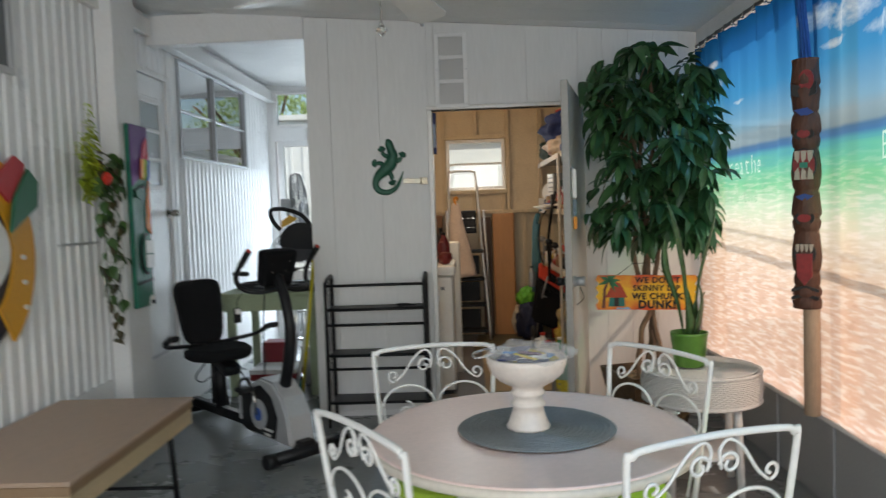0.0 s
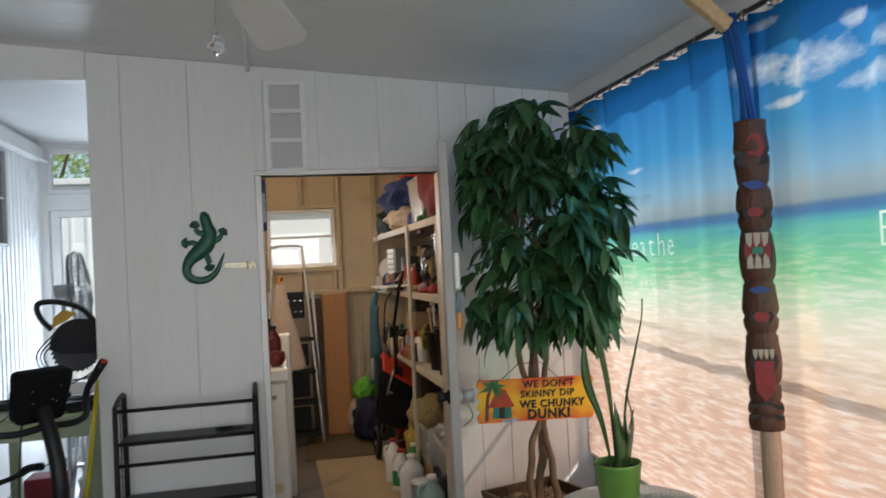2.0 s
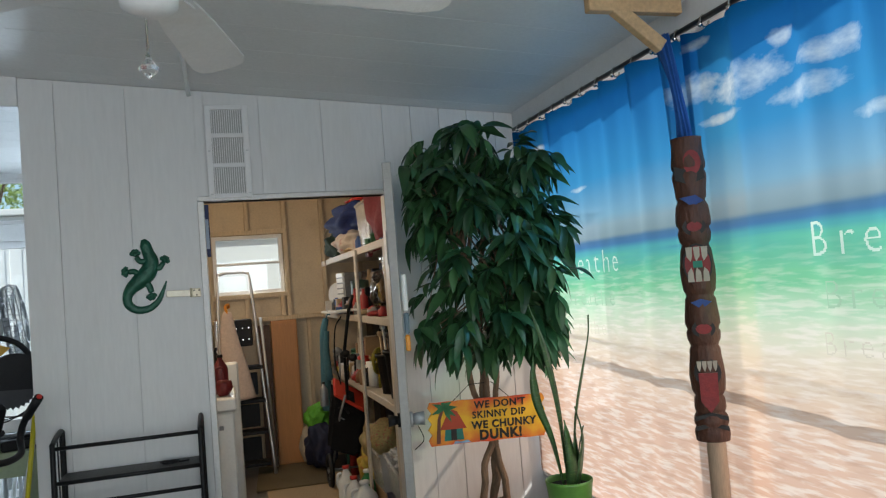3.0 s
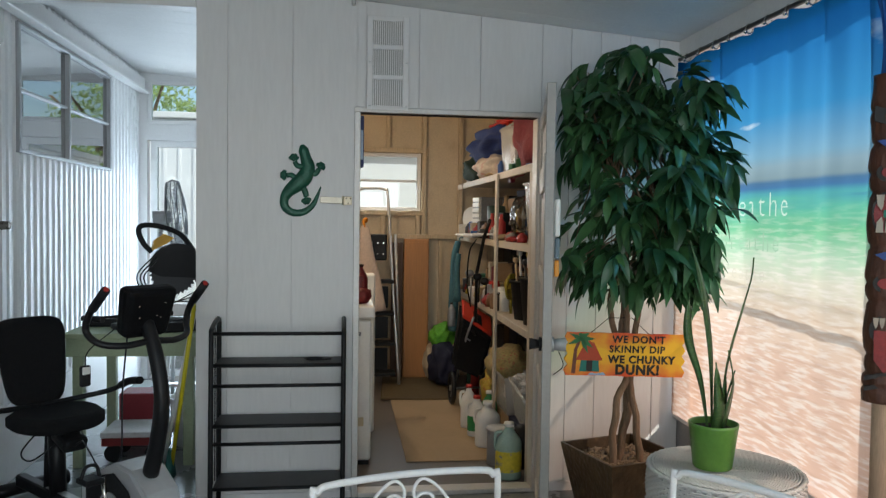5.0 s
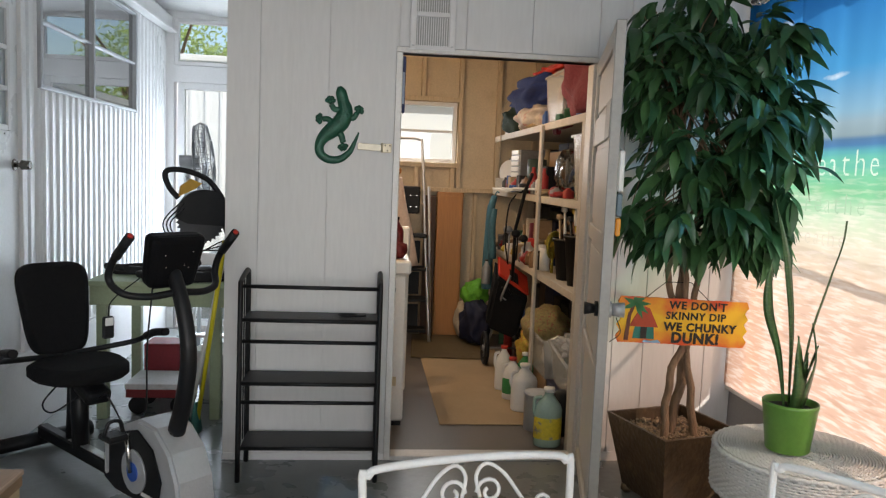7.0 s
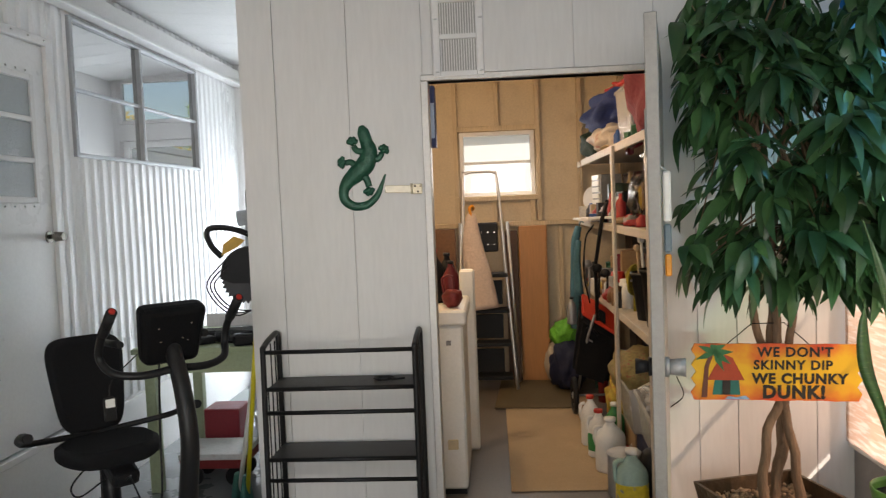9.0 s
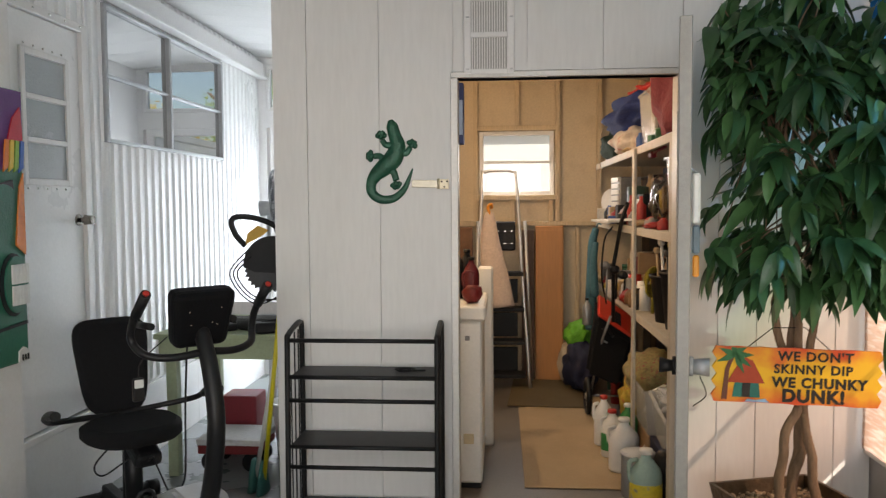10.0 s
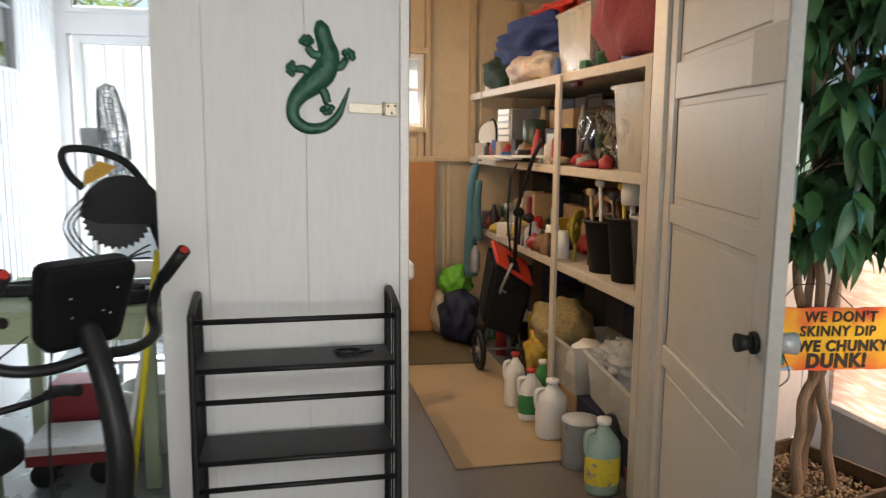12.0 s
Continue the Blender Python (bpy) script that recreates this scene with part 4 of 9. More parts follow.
def curtain_panel(y_far, y_near, seed, word_y=None):
    """A hanging cloth panel with folds that deepen towards the rod; its printed words are unprinted cloth."""
    th = thing("curtain", (CURTAIN_X, (y_far + y_near) / 2, 0.43), "sheer curtain printed with a tropical beach, backlit by the sun", "curtain", "curtains along the porch")
    bm = bmx()
    words = []
    if word_y is not None:
        words = [(letter_test("Breathe", 0.155, word_y, 1.552), 1), (letter_test("Breathe", 0.125, word_y - 0.045, 1.395), 2), (letter_test("Breathe", 0.105, word_y - 0.02, 1.255), 3)]
    step = 0.0045 if words else 0.009
    n = int((y_far - y_near) / step)
    zs = [0.435 + 0.05 * k for k in range(16)] + [1.215 + (0.0045 if words else 0.03) * k for k in range(int(0.48 / (0.0045 if words else 0.03)))] + [1.70 + 0.0715 * k for k in range(11)]
    grid = []
    for j, z in enumerate(zs):
        v = (z - 0.435) / 1.98
        row = []
        for i in range(n + 1):
            u = i / n
            y = y_far + (y_near - y_far) * u
            gather = 0.35 + 1.3 * abs(noise.noise(Vector((y * 1.7, seed, 0.2)))) + 0.9 * math.exp(-((y - y_near) / 0.30) ** 2)
            ph = y * 24 + seed + 2.4 * noise.noise(Vector((y * 1.6, v * 0.6, seed)))
            x = CURTAIN_X + (0.0035 + 0.028 * v * v * v) * gather * (math.sin(ph) + 0.35 * math.sin(2 * ph + 1.0))
            x += 0.004 * noise.noise(Vector((y * 2.3, v * 1.4, seed + 5))) * (1.3 - v)
            zz = z
            if j == len(zs) - 1:
                zz -= 0.012 * (0.5 - 0.5 * math.cos(2 * math.pi * u * round(abs(y_near - y_far) / 0.16)))
            if j == 0:
                zz += 0.012 * noise.noise(Vector((y * 2.5, 0, seed)))
            row.append(bm.verts.new((x, y, zz)))
        grid.append(row)
    for j, (a, b) in enumerate(zip(grid, grid[1:])):
        zc = (zs[j] + zs[j + 1]) / 2
        for i in range(n):
            f = bm.faces.new((a[i], a[i + 1], b[i + 1], b[i]))
            f.smooth = True
            if words and 1.2 < zc < 1.72:
                yc = y_far + (y_near - y_far) * (i + 0.5) / n
                for test, mi in words:
                    if test(yc, zc):
                        f.material_index = mi
    cl = part("cloth", bm, [M_CURTAIN, M_UNPRINTED, M_PINKPRINT, M_SANDPRINT], th, "", True)
    # the print follows the world's heights
    cl.location.z -= 0.43
    for v in cl.data.vertices:
        v.co.z += 0.43
    return th


for far, near, seed, word in ((5.17, 3.452, 0.0, 4.70), (3.448, 1.30, 4.2, 2.925), (1.27, -0.75, 8.1, None), (-0.8, -2.4, 2.3, None)):
    curtain_panel(far, near, seed, word)

rod = thing("curtain_rod", (CURTAIN_X, 1.3, 2.43), "thin dark metal curtain rod with rings", "curtain rod")
bm = bmx()
tube(bm, [(CURTAIN_X, 5.18, 2.435), (CURTAIN_X, -2.45, 2.435)], 0.011, 10)
part("rod", bm, mat("dark_rod", (0.06, 0.055, 0.05), 0.4, metal=0.7), rod)
y = 5.08
while y > -2.4:
    bm = bmx()
    tube(bm, [(CURTAIN_X + 0.018 * math.cos(a), y, 2.425 + 0.022 * math.sin(a)) for a in (2 * math.pi * k / 10 for k in range(11))], 0.004, 5)
    blob(bm, (CURTAIN_X - 0.02, y, 2.412), (0.011, 0.011, 0.012), 0.1, 2, 1)
    part("ring", bm, M_CHROME, rod)
    y -= 0.16

# wooden bracket and gathered cloth above the totem
BR_Y = 3.42
br = thing("wooden_bracket", (1.5, BR_Y, 2.44), "pine timber corner bracket under the ceiling", "bracket")
bm = bmx()
slab_y = BR_Y
box(bm, (1.335, slab_y, 2.512), (0.38, 0.04, 0.06), None, 0.003)
part("arm", bm, M_WOODBRACE, br)
bm = bmx()
box(bm, (1.345, slab_y, 2.43), (0.23, 0.038, 0.05), Matrix.Rotation(radians(38), 3, "Y"), 0.003)
part("brace", bm, M_WOODBRACE, br)
bm = bmx()
rings = []
for k in range(15):
    u = k / 14
    z = 2.43 - 0.43 * u
    wide = 0.016 + 0.032 * (abs(u - 0.55) / 0.55) ** 1.5
    cy = BR_Y + 0.10 * (1 - u) ** 2
    ring = []
    for i in range(54):
        a = 2 * math.pi * i / 54
        r = 1 + 0.22 * math.cos(9 * a + 1.5 * u)
        ring.append(bm.verts.new((1.497 + 0.016 * r * math.cos(a), cy + wide * r * math.sin(a), z)))
    rings.append(ring)
for p, q in zip(rings, rings[1:]):
    for i in range(54):
        bm.faces.new((p[i], p[(i + 1) % 54], q[(i + 1) % 54], q[i])).smooth = True
bm.faces.new(rings[0])
bm.faces.new(rings[-1][::-1])
solo("gathered_cloth", bm, mat("deep_blue_cloth", (0.012, 0.09, 0.33), 0.85, vary=0.2), (1.495, BR_Y, 2.0), "deep blue gathered curtain tie hanging from the rod", "curtain tie")

# ---- totem on its post ----
def totem():
    th = thing("tiki_totem", (1.49, 3.42, 0.43), "carved dark wooden tiki totem hung on a post", "totem")
    bm = bmx()
    tube(bm, [(1.525, 3.44, 0.432), (1.525, 3.44, 1.98)], 0.035, 10)
    part("post", bm, mat("pale_post_wood", (0.50, 0.36, 0.25), 0.7, vary=0.2, stretch=(4, 4, 0.5)), th, "pale wooden post behind the totem")
    bm = bmx()
    prof = []
    z0, z1 = 0.925, 2.015
    for k in range(111):
        z = z0 + (z1 - z0) * k / 110
        u = (z - z0)
        r = 0.060
        for zc in (0.05, 0.10, 0.16, 0.34, 0.40, 0.52, 0.70, 0.76, 0.86, 0.97):
            r -= 0.009 * math.exp(-((u - zc) / 0.009) ** 2)
        r += 0.004 * math.sin(u * 34)
        prof.append((r, z))
    prof = [(0.0, z0)] + prof + [(0.0, z1)]
    lathe(bm, prof, 24, (1.49, 3.405, 0), 0.95, 1.0)
    body = part("carved_body", bm, mat("dark_carved_wood", (0.085, 0.03, 0.016), 0.6, vary=0.45, grain=25, stain=9, stretch=(2, 2, 0.6), bump=0.7, bump_scale=35), th)
    face = Matrix.Translation((1.49, 3.405, 0)) @ Matrix.Rotation(radians(-33), 4, "Z") @ Matrix.Translation((0, -0.040, 0))
    red, tooth, dark, blue, green = (mat("red_carving", (0.23, 0.014, 0.014), 0.55, vary=0.3), mat("bone_carving", (0.42, 0.35, 0.28), 0.6, vary=0.15),
                              mat("black_carving", (0.015, 0.012, 0.01), 0.6), mat("blue_carving", (0.012, 0.05, 0.22), 0.55), mat("teal_carving", (0.01, 0.19, 0.12), 0.55))

    def put(name, shape, z, material, thick=0.016, dx=0.0, out=0.0):
        bm2 = bmx()
        vs = plate(bm2, shape, thick)
        m = face @ Matrix.Translation((dx, out, z)) @ Euler((radians(90), 0, 0)).to_matrix().to_4x4()
        bmesh.ops.transform(bm2, matrix=m, verts=bm2.verts)
        part(name, bm2, material, body)

    def oval(w, h, n=16):
        return [(w * math.cos(2 * math.pi * k / n), h * math.sin(2 * math.pi * k / n)) for k in range(n)]

    put("brow", [(-0.05, 0), (0.0, -0.02), (0.05, 0.0), (0.05, 0.05), (0, 0.03), (-0.05, 0.05)], 1.86, dark)
    put("eye", oval(0.03, 0.045), 1.92, red, 0.018, 0.012)
    put("brow", [(-0.040, 0.015), (0.0, -0.02), (0.040, 0.0), (0.015, 0.022)], 1.78, blue)
    put("eye", oval(0.040, 0.032), 1.69, dark, 0.016)
    put("eye", oval(0.026, 0.018), 1.69, red, 0.022)
    put("mouth", oval(0.050, 0.075), 1.555, dark, 0.016)
    put("mouth", oval(0.044, 0.066), 1.555, red, 0.020)
    for s in (-1, 1):
        for dx in (-0.026, 0.0, 0.026):
            put("tooth", [(-0.011, s * 0.026), (-0.009, -s * 0.008), (0.004 * (1 if dx < 0 else -1), -s * 0.026), (0.009, -s * 0.008), (0.011, s * 0.026)], 1.555 + s * 0.036, tooth, 0.026, dx)
    put("tongue", [(-0.016, -0.012), (0.016, -0.012), (0.016, 0.012), (-0.016, 0.012)], 1.555, green, 0.024)
    put("brow", [(-0.036, 0.01), (0.0, -0.015), (0.036, 0.01), (0.0, 0.022)], 1.41, blue)
    put("eye", oval(0.040, 0.032), 1.325, dark, 0.016)
    put("eye", oval(0.027, 0.018), 1.325, red, 0.022)
    put("mouth", oval(0.046, 0.05), 1.17, dark, 0.016)
    for dx in (-0.027, -0.009, 0.009, 0.027):
        put("tooth", [(-0.008, 0.016), (-0.006, -0.006), (0.0, -0.020), (0.006, -0.006), (0.008, 0.016)], 1.195, tooth, 0.024, dx)
    put("tongue", [(-0.032, 0.04), (-0.03, -0.06), (0.0, -0.10), (0.03, -0.06), (0.032, 0.04)], 1.13, red, 0.024)
    for z in (1.00, 0.965):
        put("groove", [(-0.055, 0.0), (0, 0.016), (0.055, 0.0), (0.055, 0.014), (0, 0.03), (-0.055, 0.014)], z, dark, 0.014)


totem()

# ---- planter with the tall leafy tree ----
TREE = Vector((1.085, 4.70, 0))
pl = thing("planter", (TREE.x, TREE.y, 0), "square tapered planter of brown mottled metal", "planter")
bm = bmx()


def tapered(bm, c, half0, half1, z0, z1, ang, wall=0.0):
    rot = Matrix.Rotation(ang, 3, "Z")
    ring = lambda h, z: [bm.verts.new(Vector(c) + rot @ Vector((sx * h, sy * h, z))) for sx, sy in ((-1, -1), (1, -1), (1, 1), (-1, 1))]
    a, b = ring(half0, z0), ring(half1, z1)
    bm.faces.new(a[::-1])
    for k in range(4):
        bm.faces.new((a[k], a[(k + 1) % 4], b[(k + 1) % 4], b[k]))
    if wall:
        i1, i0 = ring(half1 - wall, z1), ring(half1 - wall - 0.01, z1 - 0.06)
        for k in range(4):
            bm.faces.new((b[k], b[(k + 1) % 4], i1[(k + 1) % 4], i1[k]))
            bm.faces.new((i1[k], i1[(k + 1) % 4], i0[(k + 1) % 4], i0[k]))
        bm.faces.new(i0)
    else:
        bm.faces.new(b)


PA = radians(16)
tapered(bm, (TREE.x, TREE.y, 0), 0.155, 0.222, 0.03, 0.38, PA, 0.014)
part("pot", bm, M_BRONZE, pl)
bm = bmx()
rotp = Matrix.Rotation(PA, 3, "Z")
for sx, sy in ((-1, -1), (1, -1), (1, 1), (-1, 1)):
    p = rotp @ Vector((sx * 0.14, sy * 0.14, 0))
    lathe(bm, [(0.0, 0.0), (0.02, 0.0), (0.03, 0.015), (0.025, 0.04), (0.0, 0.04)], 10, (TREE.x + p.x, TREE.y + p.y, 0.0))
    part("foot", bm, M_BRONZE, pl)
    bm = bmx()
bm.free()
bm = bmx()
rs = random.Random(3)
for _ in range(800):
    p = rotp @ Vector((rs.uniform(-0.20, 0.20), rs.uniform(-0.20, 0.20), 0))
    g = bmesh.ops.create_icosphere(bm, subdivisions=1, radius=rs.uniform(0.004, 0.009))
    bmesh.ops.translate(bm, vec=(TREE.x + p.x, TREE.y + p.y, 0.326 + rs.uniform(0, 0.008)), verts=g["verts"])
part("gravel", bm, M_PEBBLE, pl, "layer of fine tan gravel", kind="stuff")


def leaf_mesh(name, length, width, droop, material, seed):
    """A long pointed leaf folded along its rib and bent down."""
    bm = bmx()
    n = 6
    rows = []
    for i in range(n + 1):
        u = i / n
        w = width * (math.sin(math.pi * u ** 0.75) ** 0.9) * 0.5 + 0.0006
        x = length * u
        z = -droop * length * u * u
        rows.append([bm.verts.new((x, -w, z + w * 0.35)), bm.verts.new((x, 0, z)), bm.verts.new((x, w, z + w * 0.35))])
    for a, b in zip(rows, rows[1:]):
        for k in (0, 1):
            bm.faces.new((a[k], b[k], b[k + 1], a[k + 1])).smooth = True
    me = bpy.data.meshes.new(name)
    bm.to_mesh(me)
    bm.free()
    me.materials.append(material)
    return me


def leaf_material(name, color, rough=0.38, vary=0.35, trans=0.25):
    m = mat(name, color, rough, vary=0.2, grain=40, stain=8, bump=0.1, rnd=vary, spec=0.45)
    return m


M_LEAF = leaf_material("dark_green_leaf", (0.026, 0.088, 0.036))
M_LEAF2 = leaf_material("fresh_green_leaf", (0.055, 0.15, 0.05))


def leafy_tree():
    th = thing("artificial_tree", (TREE.x, TREE.y, 0.31), "tall artificial tree with twisted brown stems and dense drooping green leaves", "tree")
    rt = random.Random(11)
    tops = []
    for pts in (((1.015, 4.64, 0.30), (1.022, 4.66, 0.48), (1.05, 4.68, 0.64), (1.105, 4.70, 0.78), (1.06, 4.72, 0.92), (1.015, 4.72, 1.06), (1.022, 4.71, 1.22), (1.05, 4.70, 1.45), (1.02, 4.68, 1.75), (0.98, 4.66, 2.0)),
                ((1.165, 4.66, 0.30), (1.15, 4.67, 0.46), (1.13, 4.69, 0.64), (1.10, 4.71, 0.80), (1.095, 4.70, 1.0), (1.088, 4.72, 1.22), (1.10, 4.72, 1.5), (1.14, 4.70, 1.8), (1.12, 4.66, 2.15)),
                ((1.09, 4.77, 0.30), (1.108, 4.75, 0.48), (1.118, 4.73, 0.64), (1.11, 4.68, 0.78), (1.13, 4.69, 0.92), (1.15, 4.70, 1.06), (1.18, 4.71, 1.22), (1.21, 4.70, 1.5), (1.27, 4.66, 1.8)),
                ((1.06, 4.70, 0.30), (1.09, 4.71, 0.44), (1.13, 4.74, 0.60), (1.12, 4.75, 0.78), (1.08, 4.74, 0.95), (1.10, 4.75, 1.2), (1.06, 4.74, 1.6), (1.10, 4.70, 1.95))):
        bm2 = bmx()
        run = curve(pts, 4)
        tube(bm2, [(p[0] + 0.004 * math.sin(37 * p[2]), p[1] + 0.004 * math.cos(29 * p[2]), p[2]) for p in run], 0.0195, 9, 0.011)
        part("trunk", bm2, M_BARK, th)
        tops.append(Vector(pts[-1]))
    # branches that carry the sprays of leaves
    sprays = []
    bm2 = bmx()
    lobes = ((1.10, 4.64, 2.14, 0.38, 0.24), (1.32, 4.60, 1.98, 0.26, 0.28), (0.92, 4.58, 2.0, 0.28, 0.26), (1.12, 4.56, 1.74, 0.45, 0.30), (0.98, 4.54, 1.42, 0.36, 0.25),
             (1.33, 4.52, 1.55, 0.28, 0.28), (1.04, 4.62, 1.33, 0.29, 0.14), (1.30, 4.60, 1.31, 0.18, 0.14))
    for i in range(330):
        if i % len(lobes) in (4, 6, 7) and i % 16 >= 8:
            continue
        cx, cy, cz, r, rz = lobes[i % len(lobes)]
        d = Vector((rt.gauss(0, 1), rt.gauss(0, 1), rt.gauss(0, 0.9))).normalized()
        q = Vector((cx, cy, cz)) + Vector((d.x * r, d.y * r * 0.85, d.z * rz)) * rt.uniform(0.55, 1.0)
        q.y = min(q.y, 5.08)
        q.x = min(q.x, 1.42)
        sprays.append((q, d))
        if i % 6 == 0:
            t0 = tops[i % 4] + Vector((0, 0, -0.5 * rt.random()))
            bm3 = bmx()
            tube(bm3, curve([t0, (t0 + q) / 2 + Vector((0, 0, 0.06)), q], 3), 0.006, 5, 0.002)
            part("branch", bm3, M_BARK, th)
    bm2.free()
    meshes = [leaf_mesh("leaf", 0.125, 0.040, 0.35, M_LEAF, 1), leaf_mesh("leaf", 0.14, 0.044, 0.60, M_LEAF, 2), leaf_mesh("leaf", 0.115, 0.038, 0.2, M_LEAF2, 3), leaf_mesh("leaf", 0.15, 0.045, 0.45, M_LEAF, 4)]
    near, inner = [], []
    for q, d in sprays:
        az0 = math.atan2(d.y, d.x) + rt.uniform(-0.5, 0.5)
        sag = rt.uniform(-0.40, 0.60)
        along = Vector((math.cos(az0) * math.cos(sag), math.sin(az0) * math.cos(sag), -math.sin(sag)))
        nl = rt.randint(6, 9)
        for k in range(nl):
            u = k / (nl - 1)
            side = 0.0 if k == nl - 1 else (0.95 - 0.35 * u) * (1 if k % 2 else -1)
            az = az0 + side + rt.uniform(-0.25, 0.25)
            pitch = min(sag * 0.7 + rt.uniform(-0.1, 0.8), 1.45)
            m = Matrix.Translation(q + along * 0.13 * (u - 0.6)) @ Euler((rt.uniform(-0.6, 0.6), pitch, az)).to_matrix().to_4x4()
            m = m @ Matrix.Scale(rt.uniform(0.8, 1.3), 4)
            tip = m @ Vector((0.14, 0, -0.03))
            if tip.x > 1.50 or tip.y > 5.17 or tip.z > 2.5 or min(m.translation.x, tip.x) < 0.575 + max(0.0, max(tip.y, m.translation.y) - 4.16) * 0.229:
                continue
            (near if (m.translation.y < 4.45 and len(near) < 290 and d.y < 0) else inner).append((m, meshes[rt.randrange(4)]))
    for m, me in near:
        o = new("leaf", me)
        o.parent = th
        o.matrix_local = Matrix.Translation(-base_of(th)) @ m
    verts, faces = [], []
    for m, me in inner:
        n0 = len(verts)
        verts.extend([tuple(m @ v.co - base_of(th)) for v in me.vertices])
        faces.extend([tuple(n0 + i for i in p.vertices) for p in me.polygons])
    me = bpy.data.meshes.new("foliage")
    me.from_pydata(verts, [], faces)
    me.materials.append(M_LEAF_ISLAND)
    for p in me.polygons:
        p.use_smooth = True
    o = new("foliage", me)
    o.parent = th
    tagged(o, "", "", "", "stuff")


M_LEAF_ISLAND = mat("green_leaf_mass", (0.033, 0.092, 0.032), 0.38, vary=0.2, grain=40, stain=8, bump=0.1, spec=0.45)
_nt = M_LEAF_ISLAND.node_tree
_geo, _mr, _ml = _nt.nodes.new("ShaderNodeNewGeometry"), _nt.nodes.new("ShaderNodeMapRange"), _nt.nodes.new("ShaderNodeVectorMath")
_mr.inputs["To Min"].default_value, _mr.inputs["To Max"].default_value = 0.55, 1.8
_ml.operation = "SCALE"
_lk = _nt.nodes["Principled BSDF"].inputs["Base Color"].links[0].from_socket
_nt.links.new(_geo.outputs["Random Per Island"], _mr.inputs[0])
_nt.links.new(_lk, _ml.inputs[0])
_nt.links.new(_mr.outputs[0], _ml.inputs["Scale"])
_nt.links.new(_ml.outputs[0], _nt.nodes["Principled BSDF"].inputs["Base Color"])
leafy_tree()

# sign hung on the stems
def sign():
    a, b = Vector((0.775, 4.655, 0.872)), Vector((1.362, 4.635, 0.848))
    w = (b - a).length
    m = Matrix.Translation(a) @ Matrix.Rotation(math.atan2(b.y - a.y, b.x - a.x), 4, "Z") @ Matrix.Rotation(radians(1.5), 4, "Y") @ Euler((radians(90), 0, 0)).to_matrix().to_4x4()
    th = thing("painted_sign", tuple(a), "orange and yellow painted sign with a hut, hung on the tree", "sign")
    rs2 = random.Random(5)
    h = 0.106
    out = [(0, -h)]
    n = 14
    out += [(w * k / n, -h + rs2.uniform(-0.002, 0.002)) for k in range(1, n)] + [(w, -h)]
    out += [(w + (0.012 if k % 2 else -0.006), -h + 2 * h * k / 8) for k in range(1, 8)] + [(w, h)]
    out += [(w * (1 - k / n), h + rs2.uniform(-0.002, 0.002)) for k in range(1, n)] + [(0, h)]
    out += [((-0.012 if k % 2 else 0.006), h - 2 * h * k / 8) for k in range(1, 8)]
    mt = bpy.data.materials.new("sign_paint")
    mt.use_nodes = True
    nt = mt.node_tree
    N, L = nt.nodes, nt.links
    tc, nz, rp, sp = N.new("ShaderNodeTexCoord"), N.new("ShaderNodeTexNoise"), N.new("ShaderNodeValToRGB"), N.new("ShaderNodeSeparateXYZ")
    nz.inputs["Scale"].default_value, nz.inputs["Detail"].default_value = 7, 4
    L.new(tc.outputs["Object"], nz.inputs["Vector"])
    L.new(tc.outputs["Object"], sp.inputs[0])
    ab = N.new("ShaderNodeMath")
    ab.operation = "ABSOLUTE"
    L.new(sp.outputs[2], ab.inputs[0])
    ad = N.new("ShaderNodeMath")
    ad.operation = "MULTIPLY_ADD"
    ad.inputs[1].default_value = 4.2
    L.new(ab.outputs[0], ad.inputs[0])
    L.new(nz.outputs[0], ad.inputs[2])
    L.new(ad.outputs[0], rp.inputs[0])
    e = rp.color_ramp.elements
    e[0].position, e[0].color = 0.66, (0.88, 0.50, 0.02, 1)
    e[1].position, e[1].color = 1.0, (0.75, 0.09, 0.02, 1)
    L.new(rp.outputs[0], N["Principled BSDF"].inputs["Base Color"])
    N["Principled BSDF"].inputs["Roughness"].default_value = 0.5
    bm2 = bmx()
    plate(bm2, out, 0.012, m @ Matrix.Translation((0, 0, -0.012)))
    board = part("board", bm2, mt, th)
    ink = mat("black_ink", (0.02, 0.015, 0.012), 0.6)
    for txt, size, x, yy, bold in (("WE DON'T", 0.050, 0.225, 0.060, 0.0012), ("SKINNY DIP", 0.048, 0.212, 0.012, 0.0012), ("WE CHUNKY", 0.052, 0.208, -0.040, 0.0020), ("DUNK!", 0.066, 0.245, -0.095, 0.0030)):
        letters("lettering", txt, size, m @ Matrix.Translation((x, yy, 0.0015)), ink, board, 0.0015, 1.12, bold)
    teal, red2, green2, brown, blue2 = (mat("teal_paint", (0.01, 0.16, 0.13), 0.5), mat("red_thatch", (0.45, 0.06, 0.02), 0.6), mat("palm_green", (0.02, 0.16, 0.05), 0.5),
                                        mat("palm_trunk_brown", (0.16, 0.05, 0.03), 0.6), mat("pale_blue_paint", (0.25, 0.4, 0.6), 0.5))

    def decal(name, shape, material, z=0.0):
        bm3 = bmx()
        plate(bm3, shape, 0.003, m @ Matrix.Translation((0, 0, z)))
        part(name, bm3, material, board)

    decal("hut_wall", [(0.065, -0.085), (0.165, -0.085), (0.158, -0.01), (0.075, -0.01)], teal)
    decal("hut_roof", [(0.045, -0.03), (0.18, -0.03), (0.135, 0.055), (0.11, 0.065), (0.09, 0.055)], red2, 0.001)
